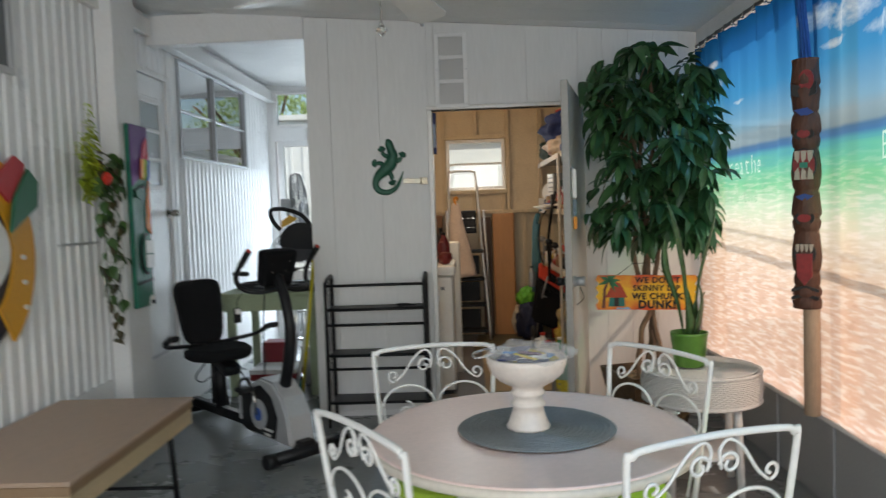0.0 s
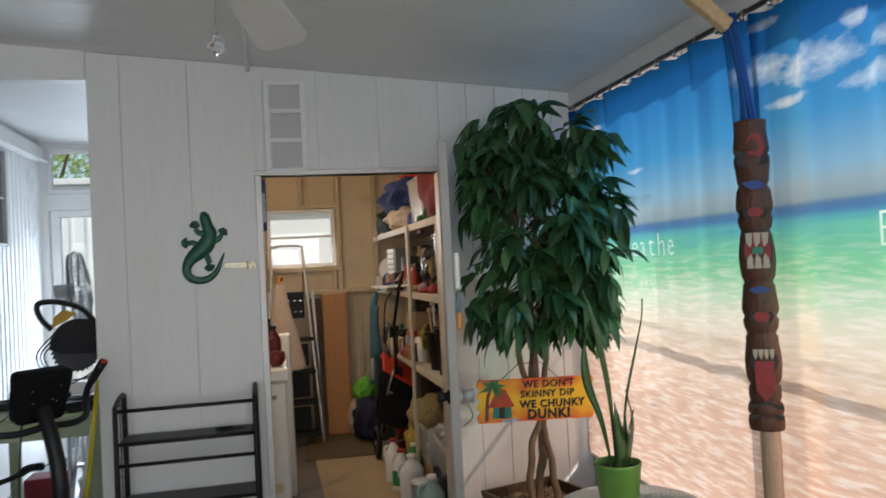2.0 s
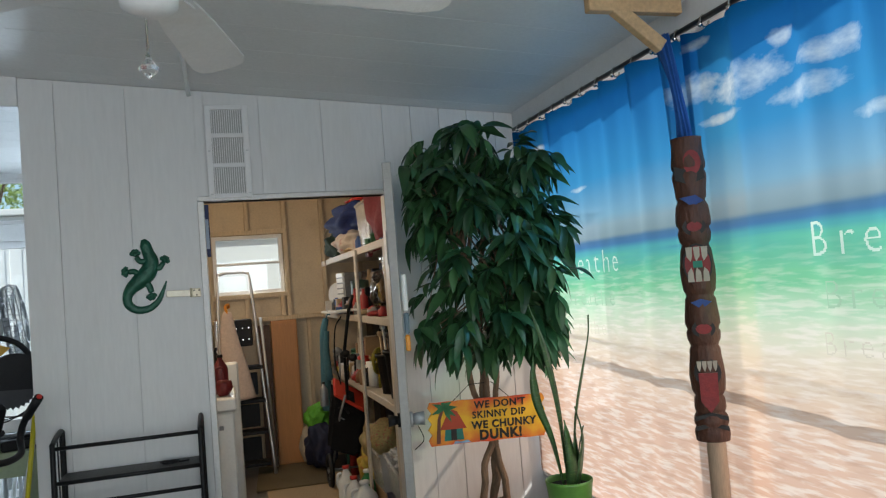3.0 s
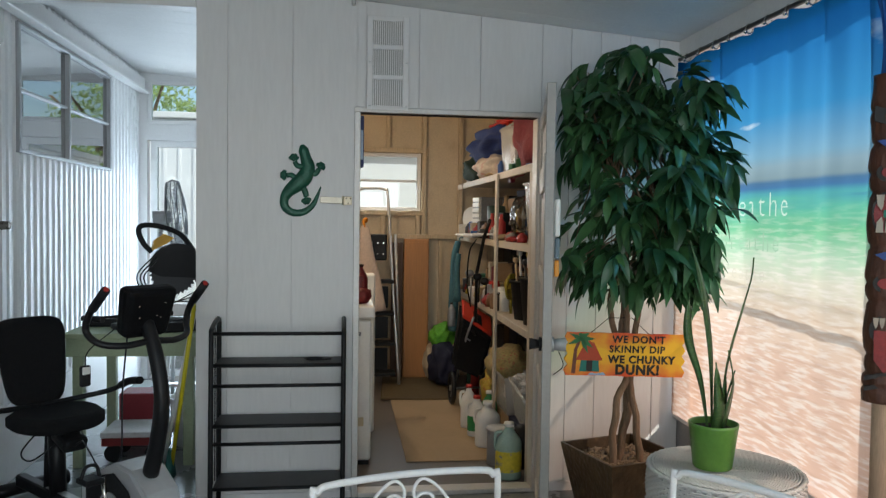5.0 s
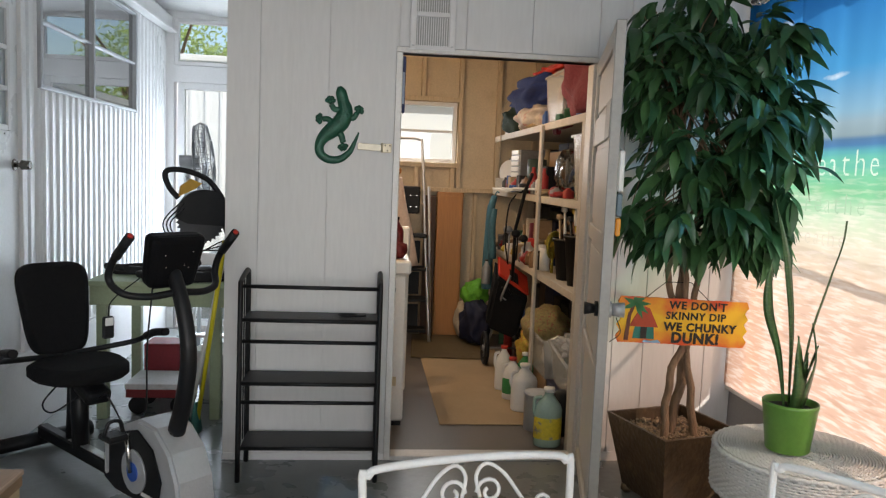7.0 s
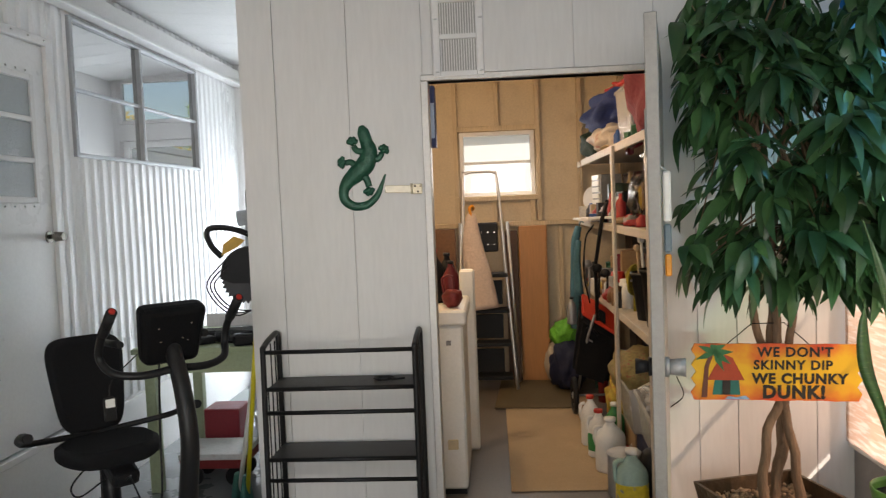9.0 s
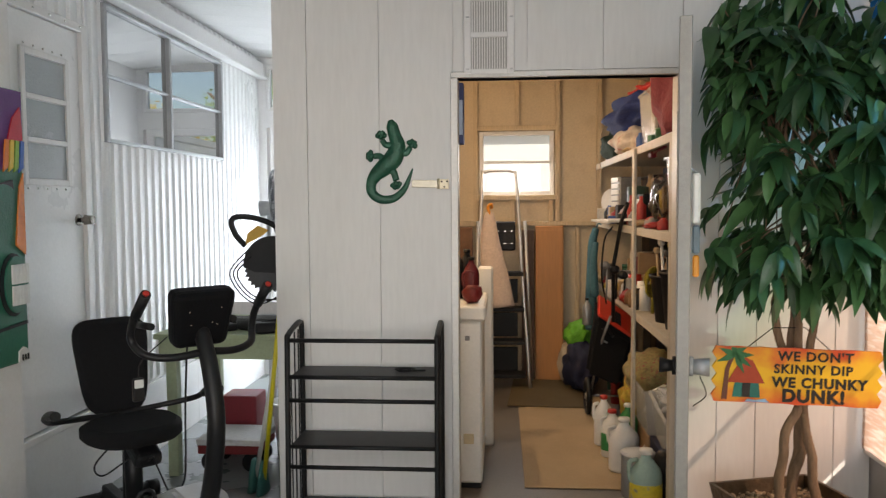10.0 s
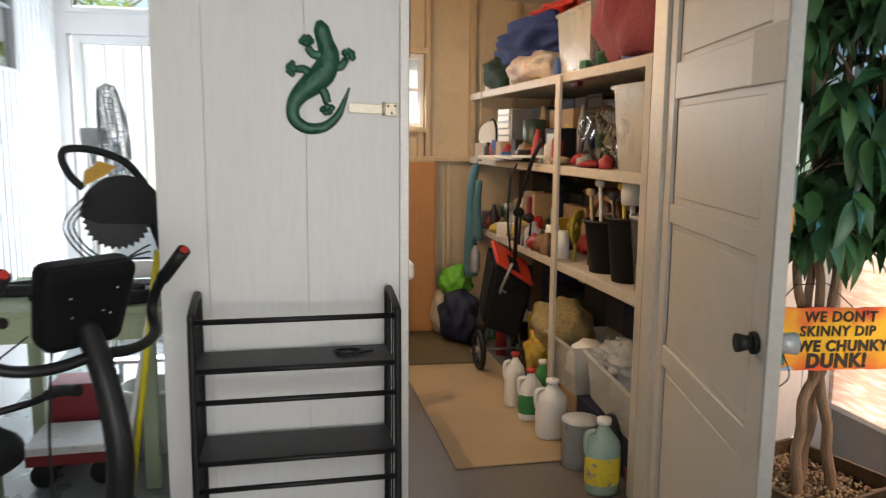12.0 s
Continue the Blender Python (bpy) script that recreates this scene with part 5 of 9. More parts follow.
    decal("hut_door", [(0.10, -0.084), (0.128, -0.084), (0.128, -0.03), (0.10, -0.03)], ink, 0.003)
    decal("palm_trunk", [(0.025, -0.095), (0.045, -0.095), (0.05, 0.02), (0.07, 0.075), (0.055, 0.075), (0.035, 0.02)], brown, 0.001)
    for ang in (10, 55, 100, 150, 195, -30, -60):
        ca, sa = math.cos(radians(ang)), math.sin(radians(ang))
        shape = []
        for u, v in ((0, -0.006), (0.03, -0.011), (0.07, 0.0), (0.03, 0.011), (0, 0.006)):
            shape.append((min(max(0.07 + u * ca - v * sa, 0.002), 0.2), min(0.075 + u * sa + v * ca - abs(u) * 0.15, 0.104)))
        decal("palm_frond", shape, green2, 0.0025)
    decal("surf", [(0.11, -0.102), (0.20, -0.102), (0.185, -0.088), (0.15, -0.094), (0.12, -0.09)], blue2, 0.001)
    bm2 = bmx()
    tube(bm2, [tuple(a + Vector((0.12, 0.005, 0.10))), (1.0, 4.70, 1.04), (1.12, 4.70, 1.04), tuple(a + Vector((0.42, 0.005, 0.09)))], 0.002, 5)
    part("hanging_wire", bm2, M_BLACK, th)


sign()

# ---- wicker table with the snake plant ----
WT = Vector((1.115, 3.735, 0))
def wicker_table():
    th = thing("wicker_side_table", tuple(WT), "round white painted wicker side table with woven skirt and shelf", "side table")
    R, zt = 0.27, 0.605
    bm = bmx()
    lathe(bm, [(0.0, zt - 0.008), (R - 0.012, zt - 0.008), (R - 0.012, zt - 0.02), (0, zt - 0.02)], 40, tuple(WT))
    top = part("tabletop", bm, M_WICKER, th)
    bm = bmx()
    nr = 28
    for k in range(1, nr):
        r = R * k / nr
        n = max(16, int(r * 2 * math.pi / 0.012) // 2 * 2)
        pts = [(WT.x + r * math.cos(2 * math.pi * i / n), WT.y + r * math.sin(2 * math.pi * i / n), zt - 0.004 + 0.0022 * (1 if (i + k) % 2 else -1)) for i in range(n + 1)]
        tube(bm, pts, 0.0042, 4, cap=False)
    part("weave", bm, M_WICKER, top, "spiral of woven strands", kind="stuff")
    bm = bmx()
    n = 96
    for ring in range(17):
        z = zt - 0.012 - ring * 0.0088
        rr = R * (1.0 + 0.035 * math.sin(ring / 16 * math.pi)) + (0.004 if ring in (0, 16) else 0)
        pts = [(WT.x + (rr + 0.004 * (1 if (i + ring) % 2 else -1)) * math.cos(2 * math.pi * i / n), WT.y + (rr + 0.004 * (1 if (i + ring) % 2 else -1)) * math.sin(2 * math.pi * i / n), z) for i in range(n + 1)]
        tube(bm, pts, 0.0052 if ring not in (0, 16) else 0.009, 5, cap=False)
    part("skirt", bm, M_WICKER, th, "woven wicker apron", kind="stuff")
    for k in range(4):
        a = radians(35 + 90 * k)
        bm = bmx()
        tube(bm, [(WT.x + 0.20 * math.cos(a), WT.y + 0.20 * math.sin(a), 0.59), (WT.x + 0.225 * math.cos(a), WT.y + 0.225 * math.sin(a), 0.0)], 0.021, 10, 0.017)
        part("leg", bm, M_WICKER, th)
    bm = bmx()
    lathe(bm, [(0, 0.19), (0.20, 0.19), (0.205, 0.20), (0.20, 0.212), (0, 0.212)], 32, tuple(WT))
    part("shelf", bm, M_WICKER, th)


wicker_table()


def snake_plant():
    P = Vector((1.056, 3.715, 0.613))
    th = thing("potted_snake_plant", tuple(P), "snake plant with tall spiky leaves in a green pot", "potted plant")
    bm = bmx()
    lathe(bm, [(0, 0), (0.066, 0), (0.070, 0.004), (0.088, 0.150), (0.090, 0.156), (0.090, 0.166), (0.086, 0.167), (0.083, 0.156), (0.079, 0.12), (0, 0.12)], 32, tuple(P))
    part("pot", bm, M_GREENPOT, th)
    bm = bmx()
    lathe(bm, [(0, 0.152), (0.05, 0.149), (0.082, 0.142), (0.079, 0.122), (0, 0.122)], 20, tuple(P))
    part("soil", bm, M_SOIL, th)
    mt = mat("snake_leaf", (0.045, 0.105, 0.03), 0.4, vary=0.5, grain=14, stain=30, stretch=(0.6, 0.6, 3), bump=0.1, dirt=(0.26, 0.30, 0.08, 0.5))
    for pts, w in ((((0.02, 0, 0.13), (0.042, -0.01, 0.38), (0.088, -0.02, 0.58), (0.122, -0.02, 0.70), (0.130, -0.02, 0.78)), 0.0095),
                   (((0.0, 0.01, 0.13), (-0.012, 0.01, 0.40), (-0.038, 0.015, 0.60), (-0.062, 0.02, 0.72), (-0.10, 0.02, 0.84)), 0.0095),
                   (((-0.02, 0.0, 0.13), (-0.055, 0.0, 0.32), (-0.102, 0.0, 0.46), (-0.112, 0, 0.56), (-0.105, 0, 0.645)), 0.0095),
                   (((0.02, -0.02, 0.13), (0.042, -0.03, 0.24), (0.055, -0.035, 0.33), (0.036, -0.03, 0.44)), 0.018),
                   (((-0.01, -0.03, 0.13), (-0.006, -0.05, 0.22), (-0.012, -0.05, 0.30), (-0.022, -0.05, 0.40)), 0.017),
                   (((0.03, 0.0, 0.13), (0.036, -0.01, 0.20), (0.05, -0.01, 0.28), (0.075, -0.01, 0.36)), 0.017),
                   (((0.0, -0.01, 0.13), (0.01, -0.03, 0.21), (0.02, -0.03, 0.28), (0.03, -0.03, 0.34)), 0.018)):
        bm = bmx()
        c = curve(pts, 5)
        rows = []
        for i, p in enumerate(c):
            u = i / (len(c) - 1)
            ww = w * ((0.45 + 1.5 * math.sin(math.pi * u ** 1.3) ** 1.2) if w < 0.012 else (0.5 + 0.9 * math.sin(math.pi * min(u * 0.8 + 0.15, 1)))) * (1 if u < 0.85 else max((1 - u) / 0.15, 0.04))
            tw = 0.8 * u + pts[0][0] * 20
            sx, sy = math.cos(tw) * ww, math.sin(tw) * ww
            nx, ny = -math.sin(tw) * 0.004, math.cos(tw) * 0.004
            q = P + p
            rows.append([bm.verts.new((q.x - sx, q.y - sy, q.z)), bm.verts.new((q.x + nx, q.y + ny, q.z)), bm.verts.new((q.x + sx, q.y + sy, q.z)), bm.verts.new((q.x - nx * 0.5, q.y - ny * 0.5, q.z))])
        for a, b in zip(rows, rows[1:]):
            for k in range(4):
                bm.faces.new((a[k], b[k], b[(k + 1) % 4], a[(k + 1) % 4])).smooth = True
        part("leaf", bm, mt, th)


snake_plant()

# ---- round table, bowl, chairs ----
TB = Vector((0.17, 2.33, 0))
TBZ = 0.73
def round_table():
    th = thing("round_table", tuple(TB), "round table with a pinkish top and cream edge", "table")
    bm = bmx()
    lathe(bm, [(0, TBZ - 0.004), (0.475, TBZ - 0.004), (0.49, TBZ - 0.0), (0.496, TBZ - 0.004), (0.49, TBZ - 0.008), (0, TBZ - 0.008)], 72, tuple(TB))
    part("tabletop", bm, M_PINK, th)
    bm = bmx()
    lathe(bm, [(0.0, TBZ - 0.009), (0.499, TBZ - 0.007), (0.505, TBZ - 0.012), (0.505, TBZ - 0.028), (0.497, TBZ - 0.034), (0, TBZ - 0.034)], 72, tuple(TB))
    part("edge_band", bm, M_EDGE, th, "cream rounded edge")
    for k in range(4):
        a = radians(45 + 90 * k)
        bm = bmx()
        tube(bm, curve([(TB.x + 0.33 * math.cos(a), TB.y + 0.33 * math.sin(a), TBZ - 0.035), (TB.x + 0.26 * math.cos(a), TB.y + 0.26 * math.sin(a), 0.4), (TB.x + 0.36 * math.cos(a), TB.y + 0.36 * math.sin(a), 0.0)], 6), 0.016, 8)
        part("leg", bm, M_IRON, th)
    bm = bmx()
    tube(bm, [(TB.x + 0.27 * math.cos(2 * math.pi * k / 32), TB.y + 0.27 * math.sin(2 * math.pi * k / 32), 0.42) for k in range(33)], 0.009, 6)
    part("brace_ring", bm, M_IRON, th)


round_table()
bm = bmx()
lathe(bm, [(0, 0.0005), (0.24, 0.0005), (0.245, 0.003), (0.24, 0.006), (0, 0.006)], 56, (0.19, 2.345, TBZ))
pm = solo("placemat", bm, M_MAT, (0.19, 2.345, TBZ), "round grey woven placemat on the table", "placemat")
bm = bmx()
for k in range(1, 16):
    r = 0.24 * k / 16
    tube(bm, [(0.19 + r * math.cos(2 * math.pi * i / 40), 2.345 + r * math.sin(2 * math.pi * i / 40), TBZ + 0.006) for i in range(41)], 0.0035, 4, cap=False)
part("weave", bm, M_MAT, pm, kind="stuff")

BW = Vector((0.165, 2.33, TBZ + 0.0075))
def pedestal_bowl():
    th = thing("pedestal_bowl", tuple(BW), "white ceramic pedestal bowl on the placemat", "bowl")
    bm = bmx()
    lathe(bm, [(0, 0.0), (0.064, 0.0), (0.068, 0.008), (0.060, 0.022), (0.050, 0.05), (0.046, 0.066), (0.054, 0.072), (0.054, 0.080), (0.046, 0.086), (0.045, 0.10), (0.052, 0.105), (0.053, 0.114),
               (0.047, 0.12), (0.05, 0.132), (0.085, 0.15), (0.112, 0.175), (0.122, 0.205), (0.124, 0.222), (0.118, 0.226), (0.113, 0.215), (0.10, 0.185), (0.07, 0.165), (0, 0.16)], 40, tuple(BW))
    part("bowl", bm, M_CERAMIC, th)


pedestal_bowl()
rb = random.Random(21)
pal = [mat("packet_" + n, c, 0.35, vary=0.15, stain=20) for n, c in (("yellow", (0.65, 0.48, 0.04)), ("blue", (0.10, 0.28, 0.62)), ("plum", (0.13, 0.05, 0.11)), ("white", (0.7, 0.7, 0.7)), ("navy", (0.03, 0.05, 0.16)))]
for k in range(15):
    bm = bmx()
    a, r = rb.uniform(0, 6.28), rb.uniform(0.0, 0.07)
    c = (BW.x + r * math.cos(a), BW.y + r * math.sin(a), BW.z + 0.196 + 0.0028 * k)
    box(bm, (0, 0, 0), (0.115, 0.07, 0.007), None, 0.002)
    bmesh.ops.transform(bm, matrix=Matrix.Translation(c) @ Euler((rb.uniform(-0.25, 0.25), rb.uniform(-0.25, 0.25), rb.uniform(0, 3.1))).to_matrix().to_4x4(), verts=bm.verts)
    solo("packet", bm, pal[k % 5], c, "small glossy printed packet lying in the bowl", "packet", "packets in the bowl")


bm = bmx()
blob(bm, (BW.x + 0.01, BW.y, BW.z + 0.232), (0.130, 0.112, 0.036), 0.35, 2.4, 4, 3.3)
tube(bm, curve([(BW.x - 0.10, BW.y - 0.05, BW.z + 0.245), (BW.x - 0.15, BW.y - 0.07, BW.z + 0.235), (BW.x - 0.165, BW.y - 0.03, BW.z + 0.24), (BW.x - 0.12, BW.y + 0.0, BW.z + 0.25)], 5), 0.004, 6)
solo("clear_plastic_bag", bm, mat("thin_clear_plastic", (0.85, 0.86, 0.88), 0.15, vary=0.05, bump=0.5, bump_scale=30, alpha=0.22), (BW.x, BW.y, BW.z + 0.2), "crumpled clear plastic bag lying over the packets", "plastic bag")


def scroll(cx, cz, r0, turns, start, sgn, n=18):
    """A flat spiral in the plane of a chair back."""
    return [(cx + r0 * (1 - 0.72 * i / n) * math.cos(start + sgn * turns * 2 * math.pi * i / n), 0, cz + r0 * (1 - 0.72 * i / n) * math.sin(start + sgn * turns * 2 * math.pi * i / n)) for i in range(n + 1)]


def iron_chair():
    """A wrought iron garden chair that faces -y: back in the plane y = 0.2."""
    th = thing("garden_chair", (0, 0, 0), "white wrought iron garden chair with scrollwork back and lime cushion", "chair", "chairs round the table")
    Y, top, W = 0.20, 0.895, 0.23
    lean = lambda z: Y + max(z - 0.43, 0) * 0.12

    def P(pts):
        return [(p[0], lean(p[2]), p[2]) for p in pts]
    bm = bmx()
    rc = 0.045
    frame_pts = [(-W + 0.03, 0, 0.43), (-W, 0, top - rc), (-W + 0.012, 0, top - 0.014), (-W + rc, 0, top), (0, 0, top + 0.008), (W - rc, 0, top), (W - 0.012, 0, top - 0.014), (W, 0, top - rc), (W - 0.03, 0, 0.43)]
    tube(bm, P(curve(frame_pts, 5)), 0.0088, 8)
    part("back_frame", bm, M_IRON, th, world_space=False)
    for s in (-1, 1):
        bm = bmx()
        tube(bm, P(curve([(s * 0.02, 0, top - 0.075), (s * 0.012, 0, top - 0.03), (s * 0.035, 0, top - 0.006), (s * 0.075, 0, top - 0.03), (s * 0.12, 0, top - 0.09), (s * 0.155, 0, top - 0.12)], 5)), 0.0043, 6)
        part("scroll", bm, M_IRON, th, world_space=False)
        bm = bmx()
        tube(bm, P(scroll(s * 0.042, top - 0.065, 0.030, 1.15, math.pi if s > 0 else 0, -s)), 0.0043, 6)
        part("scroll", bm, M_IRON, th, world_space=False)
        bm = bmx()
        tube(bm, P(scroll(s * 0.160, top - 0.098, 0.024, 1.0, -math.pi / 2, s)), 0.0043, 6)
        part("scroll", bm, M_IRON, th, world_space=False)
        bm = bmx()
        tube(bm, P([(s * (0.105 + 0.098 * math.cos(a)), 0, 0.685 + 0.075 * math.sin(a)) for a in (math.pi * k / 14 for k in range(15))]), 0.0048, 6)
        tube(bm, P([(s * 0.007, 0, 0.685), (s * 0.03, 0, 0.435)]), 0.0048, 6)
        tube(bm, P([(s * 0.203, 0, 0.685), (s * 0.17, 0, 0.435)]), 0.0048, 6)
        part("arch", bm, M_IRON, th, world_space=False)
        bm = bmx()
        tube(bm, P(scroll(s * 0.115, 0.665, 0.036, 1.2, math.pi / 2, s)), 0.0043, 6)
        part("scroll", bm, M_IRON, th, world_space=False)
    bm = bmx()
    n = 36
    tube(bm, [(0.21 * math.cos(2 * math.pi * k / n), 0.20 * math.sin(2 * math.pi * k / n), 0.43) for k in range(n + 1)], 0.009, 7)
    for k in range(-4, 5):
        x = 0.045 * k
        yy = 0.20 * math.sqrt(max(0, 1 - (x / 0.21) ** 2))
        tube(bm, [(x, -yy, 0.43), (x, yy, 0.43)], 0.004, 5)
    part("seat_frame", bm, M_IRON, th, world_space=False)
    bm = bmx()
    lathe(bm, [(0, 0.440), (0.17, 0.440), (0.195, 0.452), (0.195, 0.468), (0.17, 0.482), (0.0, 0.488)], 32)
    part("cushion", bm, M_LIME, th, "lime green round cushion", world_space=False)
    for sx in (-1, 1):
        for sy in (-1, 1):
            bm = bmx()
            tube(bm, curve([(sx * 0.16, sy * 0.14, 0.43), (sx * 0.175, sy * 0.16, 0.25), (sx * 0.20, sy * 0.19, 0.0)], 5), 0.0095, 7)
            part("leg", bm, M_IRON, th, world_space=False)
    return th


chair = iron_chair()


def chair_pose(bx, by, facing):
    """The chair with the middle of its back at bx, by; it faces the given way (degrees, 0 = -y)."""
    return pose(bx, by, 0, 0, 0, facing) @ pose(0, -0.256, 0)


chair.matrix_basis = chair_pose(-0.149, 2.875, 11.5)
for bx, by, f in ((0.65, 2.684, -56), (-0.294, 1.826, 125.6), (0.534, 1.68, 201.5)):
    copy_thing(chair, chair_pose(bx, by, f))

# ---- things on and by the shed wall ----
def rack():
    th = thing("shoe_rack", (-0.63, 5.03, 0), "black metal shelf rack with three shelves against the wall", "rack")
    L, R = -0.955, -0.305
    fy = lambda z: 4.905 + 0.03 * z
    for x in (L, R):
        bm = bmx()
        tube(bm, curve([(x, 5.17, 0), (x, 5.17, 0.5), (x, 5.17, 0.93), (x, 5.155, 0.975), (x, 5.11, 0.985), (x, fy(0.95) + 0.012, 0.955), (x, fy(0.9), 0.9), (x, fy(0.45), 0.45), (x, fy(0), 0.0)], 4), 0.0125, 8)
        side = part("side_frame", bm, M_BLACK, th)
        for k in range(1, 4):
            y = fy(0.5) + (5.17 - fy(0.5)) * k / 4
            bm = bmx()
            tube(bm, [(x, y, 0.16), (x, y, 0.955 if k > 1 else 0.77)], 0.0035, 5)
            part("side_rod", bm, M_BLACK, side)
    for z in (0.935, 0.675, 0.385):
        bm = bmx()
        tube(bm, [(L, fy(z), z), (R, fy(z), z)], 0.0095, 8)
        part("rail", bm, M_BLACK, th)
    for z in (0.765, 0.462, 0.15):
        bm = bmx()
        span(bm, (L + 0.006, fy(z) + 0.004, z), (R - 0.006, 5.163, z + 0.012), 0.003)
        sh = part("shelf", bm, mat("dark_grey_shelf_board", (0.03, 0.03, 0.033), 0.5, vary=0.2), th)
        bm = bmx()
        tube(bm, [(L, fy(z), z + 0.012), (R, fy(z), z + 0.012)], 0.0095, 8)
        part("shelf_rail", bm, M_BLACK, sh)


rack()
bm = bmx()
tube(bm, [(-0.46 + (0.035 + 0.006 * k) * math.cos(a), 5.06 + 0.028 * math.sin(a), 0.782 + 0.003 * k) for k in range(3) for a in (2 * math.pi * i / 16 for i in range(16))], 0.003, 5)
tube(bm, [(-0.43, 5.05, 0.782), (-0.37, 5.07, 0.781)], 0.004, 5)
solo("coiled_cable", bm, M_BLACK, (-0.46, 5.06, 0.777), "small coil of black cable on the top shelf", "cable")


def gecko():
    def W(px, py):
        return Vector((-0.648 + (px - 830) * 0.00179, 0, 1.904 - (py - 335) * 0.00185))
    bm = bmx()

    def limb(pts, radii, lift=0.0):
        c = curve([W(*p) for p in pts], 5)
        n = len(c)
        rings = []
        for i, p in enumerate(c):
            u = i / (n - 1) * (len(radii) - 1)
            k = min(int(u), len(radii) - 2)
            r = (radii[k] + (radii[k + 1] - radii[k]) * (u - k)) * 0.00182
            d = (c[min(i + 1, n - 1)] - c[max(i - 1, 0)]).normalized()
            sd = Vector((d.z, 0, -d.x))
            ring = []
            for a in (math.pi * q / 8 for q in range(9)):
                ring.append(bm.verts.new(Vector((p.x, 5.194 - lift - r * 0.55 * math.sin(a), p.z)) + sd * r * math.cos(a)))
            rings.append(ring)
        for a, b in zip(rings, rings[1:]):
            for k in range(8):
                bm.faces.new((a[k], a[k + 1], b[k + 1], b[k])).smooth = True
            bm.faces.new((a[0], b[0], b[8], a[8]))
        bm.faces.new(rings[0])
        bm.faces.new(rings[-1][::-1])
    limb([(893, 336), (898, 350), (905, 375), (912, 400), (900, 430), (876, 452), (855, 470), (843, 492), (846, 515), (868, 530), (900, 528), (926, 508), (940, 480), (950, 455)],
         [6, 15, 16, 20, 24, 22, 17, 13, 12, 11, 10, 8, 5, 2])
    limb([(900, 398), (882, 396), (872, 384)], [9, 8, 7], 0.002)
    limb([(915, 408), (932, 418), (944, 404)], [9, 8, 7], 0.002)
    limb([(882, 440), (866, 424), (850, 424)], [10, 8, 7], 0.002)
    limb([(880, 452), (900, 462), (908, 484)], [11, 9, 8], 0.002)
    for fx, fy_, a0 in ((870, 376, 90), (948, 398, 60), (845, 423, 180), (907, 492, 280)):
        c = W(fx, fy_)
        blob(bm, (c.x, 5.189, c.z), (0.016, 0.006, 0.016), 0.05, 2, 1)
        for k in range(4):
            a = radians(a0 - 75 + 50 * k)
            c = W(fx + 9 * math.cos(a), fy_ - 9 * math.sin(a))
            blob(bm, (c.x, 5.189, c.z), (0.0135, 0.006, 0.0135), 0.05, 2, 1)
    solo("gecko_wall_ornament", bm, M_GECKO, (-0.53, 5.194, 1.53), "green painted metal gecko hung on the white wall", "wall ornament")


gecko()
hasp = thing("hasp", (-0.35, 5.19, 1.6), "cream painted hinged hasp on the wall", "hasp")
bm = bmx()
box(bm, (-0.375, 5.188, 1.612), (0.125, 0.006, 0.034), Matrix.Rotation(radians(2), 3, "Y"), 0.002)
part("strap", bm, mat("cream_metal", (0.66, 0.60, 0.48), 0.4, metal=0.3), hasp)
bm = bmx()
box(bm, (-0.291, 5.186, 1.610), (0.045, 0.009, 0.045), None, 0.002)
tube(bm, [(-0.315, 5.182, 1.588), (-0.315, 5.182, 1.635)], 0.006, 8)
plate_h = part("hinge_plate", bm, mat("cream_metal_worn", (0.60, 0.52, 0.38), 0.4, metal=0.4), hasp)
bm = bmx()
for dx, dz in ((-0.012, 0.012), (0.012, 0.012), (0.0, -0.012)):
    box(bm, (-0.288 + dx, 5.180, 1.610 + dz), (0.007, 0.004, 0.007), None, 0.001)
part("screws", bm, M_BLACK, plate_h)

vent = thing("wall_vent", (-0.085, 5.19, 2.10), "white painted wall vent with three ribbed grilles", "vent")
bm = bmx()
for lo, hi in (((-0.195, 2.10), (-0.165, 2.595)), ((-0.002, 2.10), (0.028, 2.595))):
    span(bm, (lo[0], 5.178, lo[1]), (hi[0], 5.1945, hi[1]), 0.002)
for z in (2.10, 2.262, 2.422, 2.572):
    span(bm, (-0.165, 5.178, z), (-0.002, 5.1945, z + 0.023), 0.002)
part("frame", bm, M_WHITE, vent)
for z in (2.123, 2.285, 2.445):
    bm = bmx()
    span(bm, (-0.165, 5.1925, z), (-0.002, 5.1945, z + (0.139 if z < 2.2 else 0.137 if z < 2.4 else 0.127)))
    bk = part("grille_backing", bm, mat("vent_shadow", (0.45, 0.44, 0.42), 0.7), vent)
    for k in range(15):
        x = -0.162 + 0.0112 * k
        bm = bmx()
        span(bm, (x, 5.183, z), (x + 0.005, 5.192, z + (0.139 if z < 2.2 else 0.137 if z < 2.4 else 0.127)))
        part("slat", bm, M_WHITE, bk)
bm = bmx()
for x, z in ((-0.18, 2.12), (0.015, 2.12), (-0.18, 2.35), (0.015, 2.35)):
    box(bm, (x, 5.174, z), (0.014, 0.008, 0.006), None, 0.002)
part("screws", bm, M_ALU, vent)

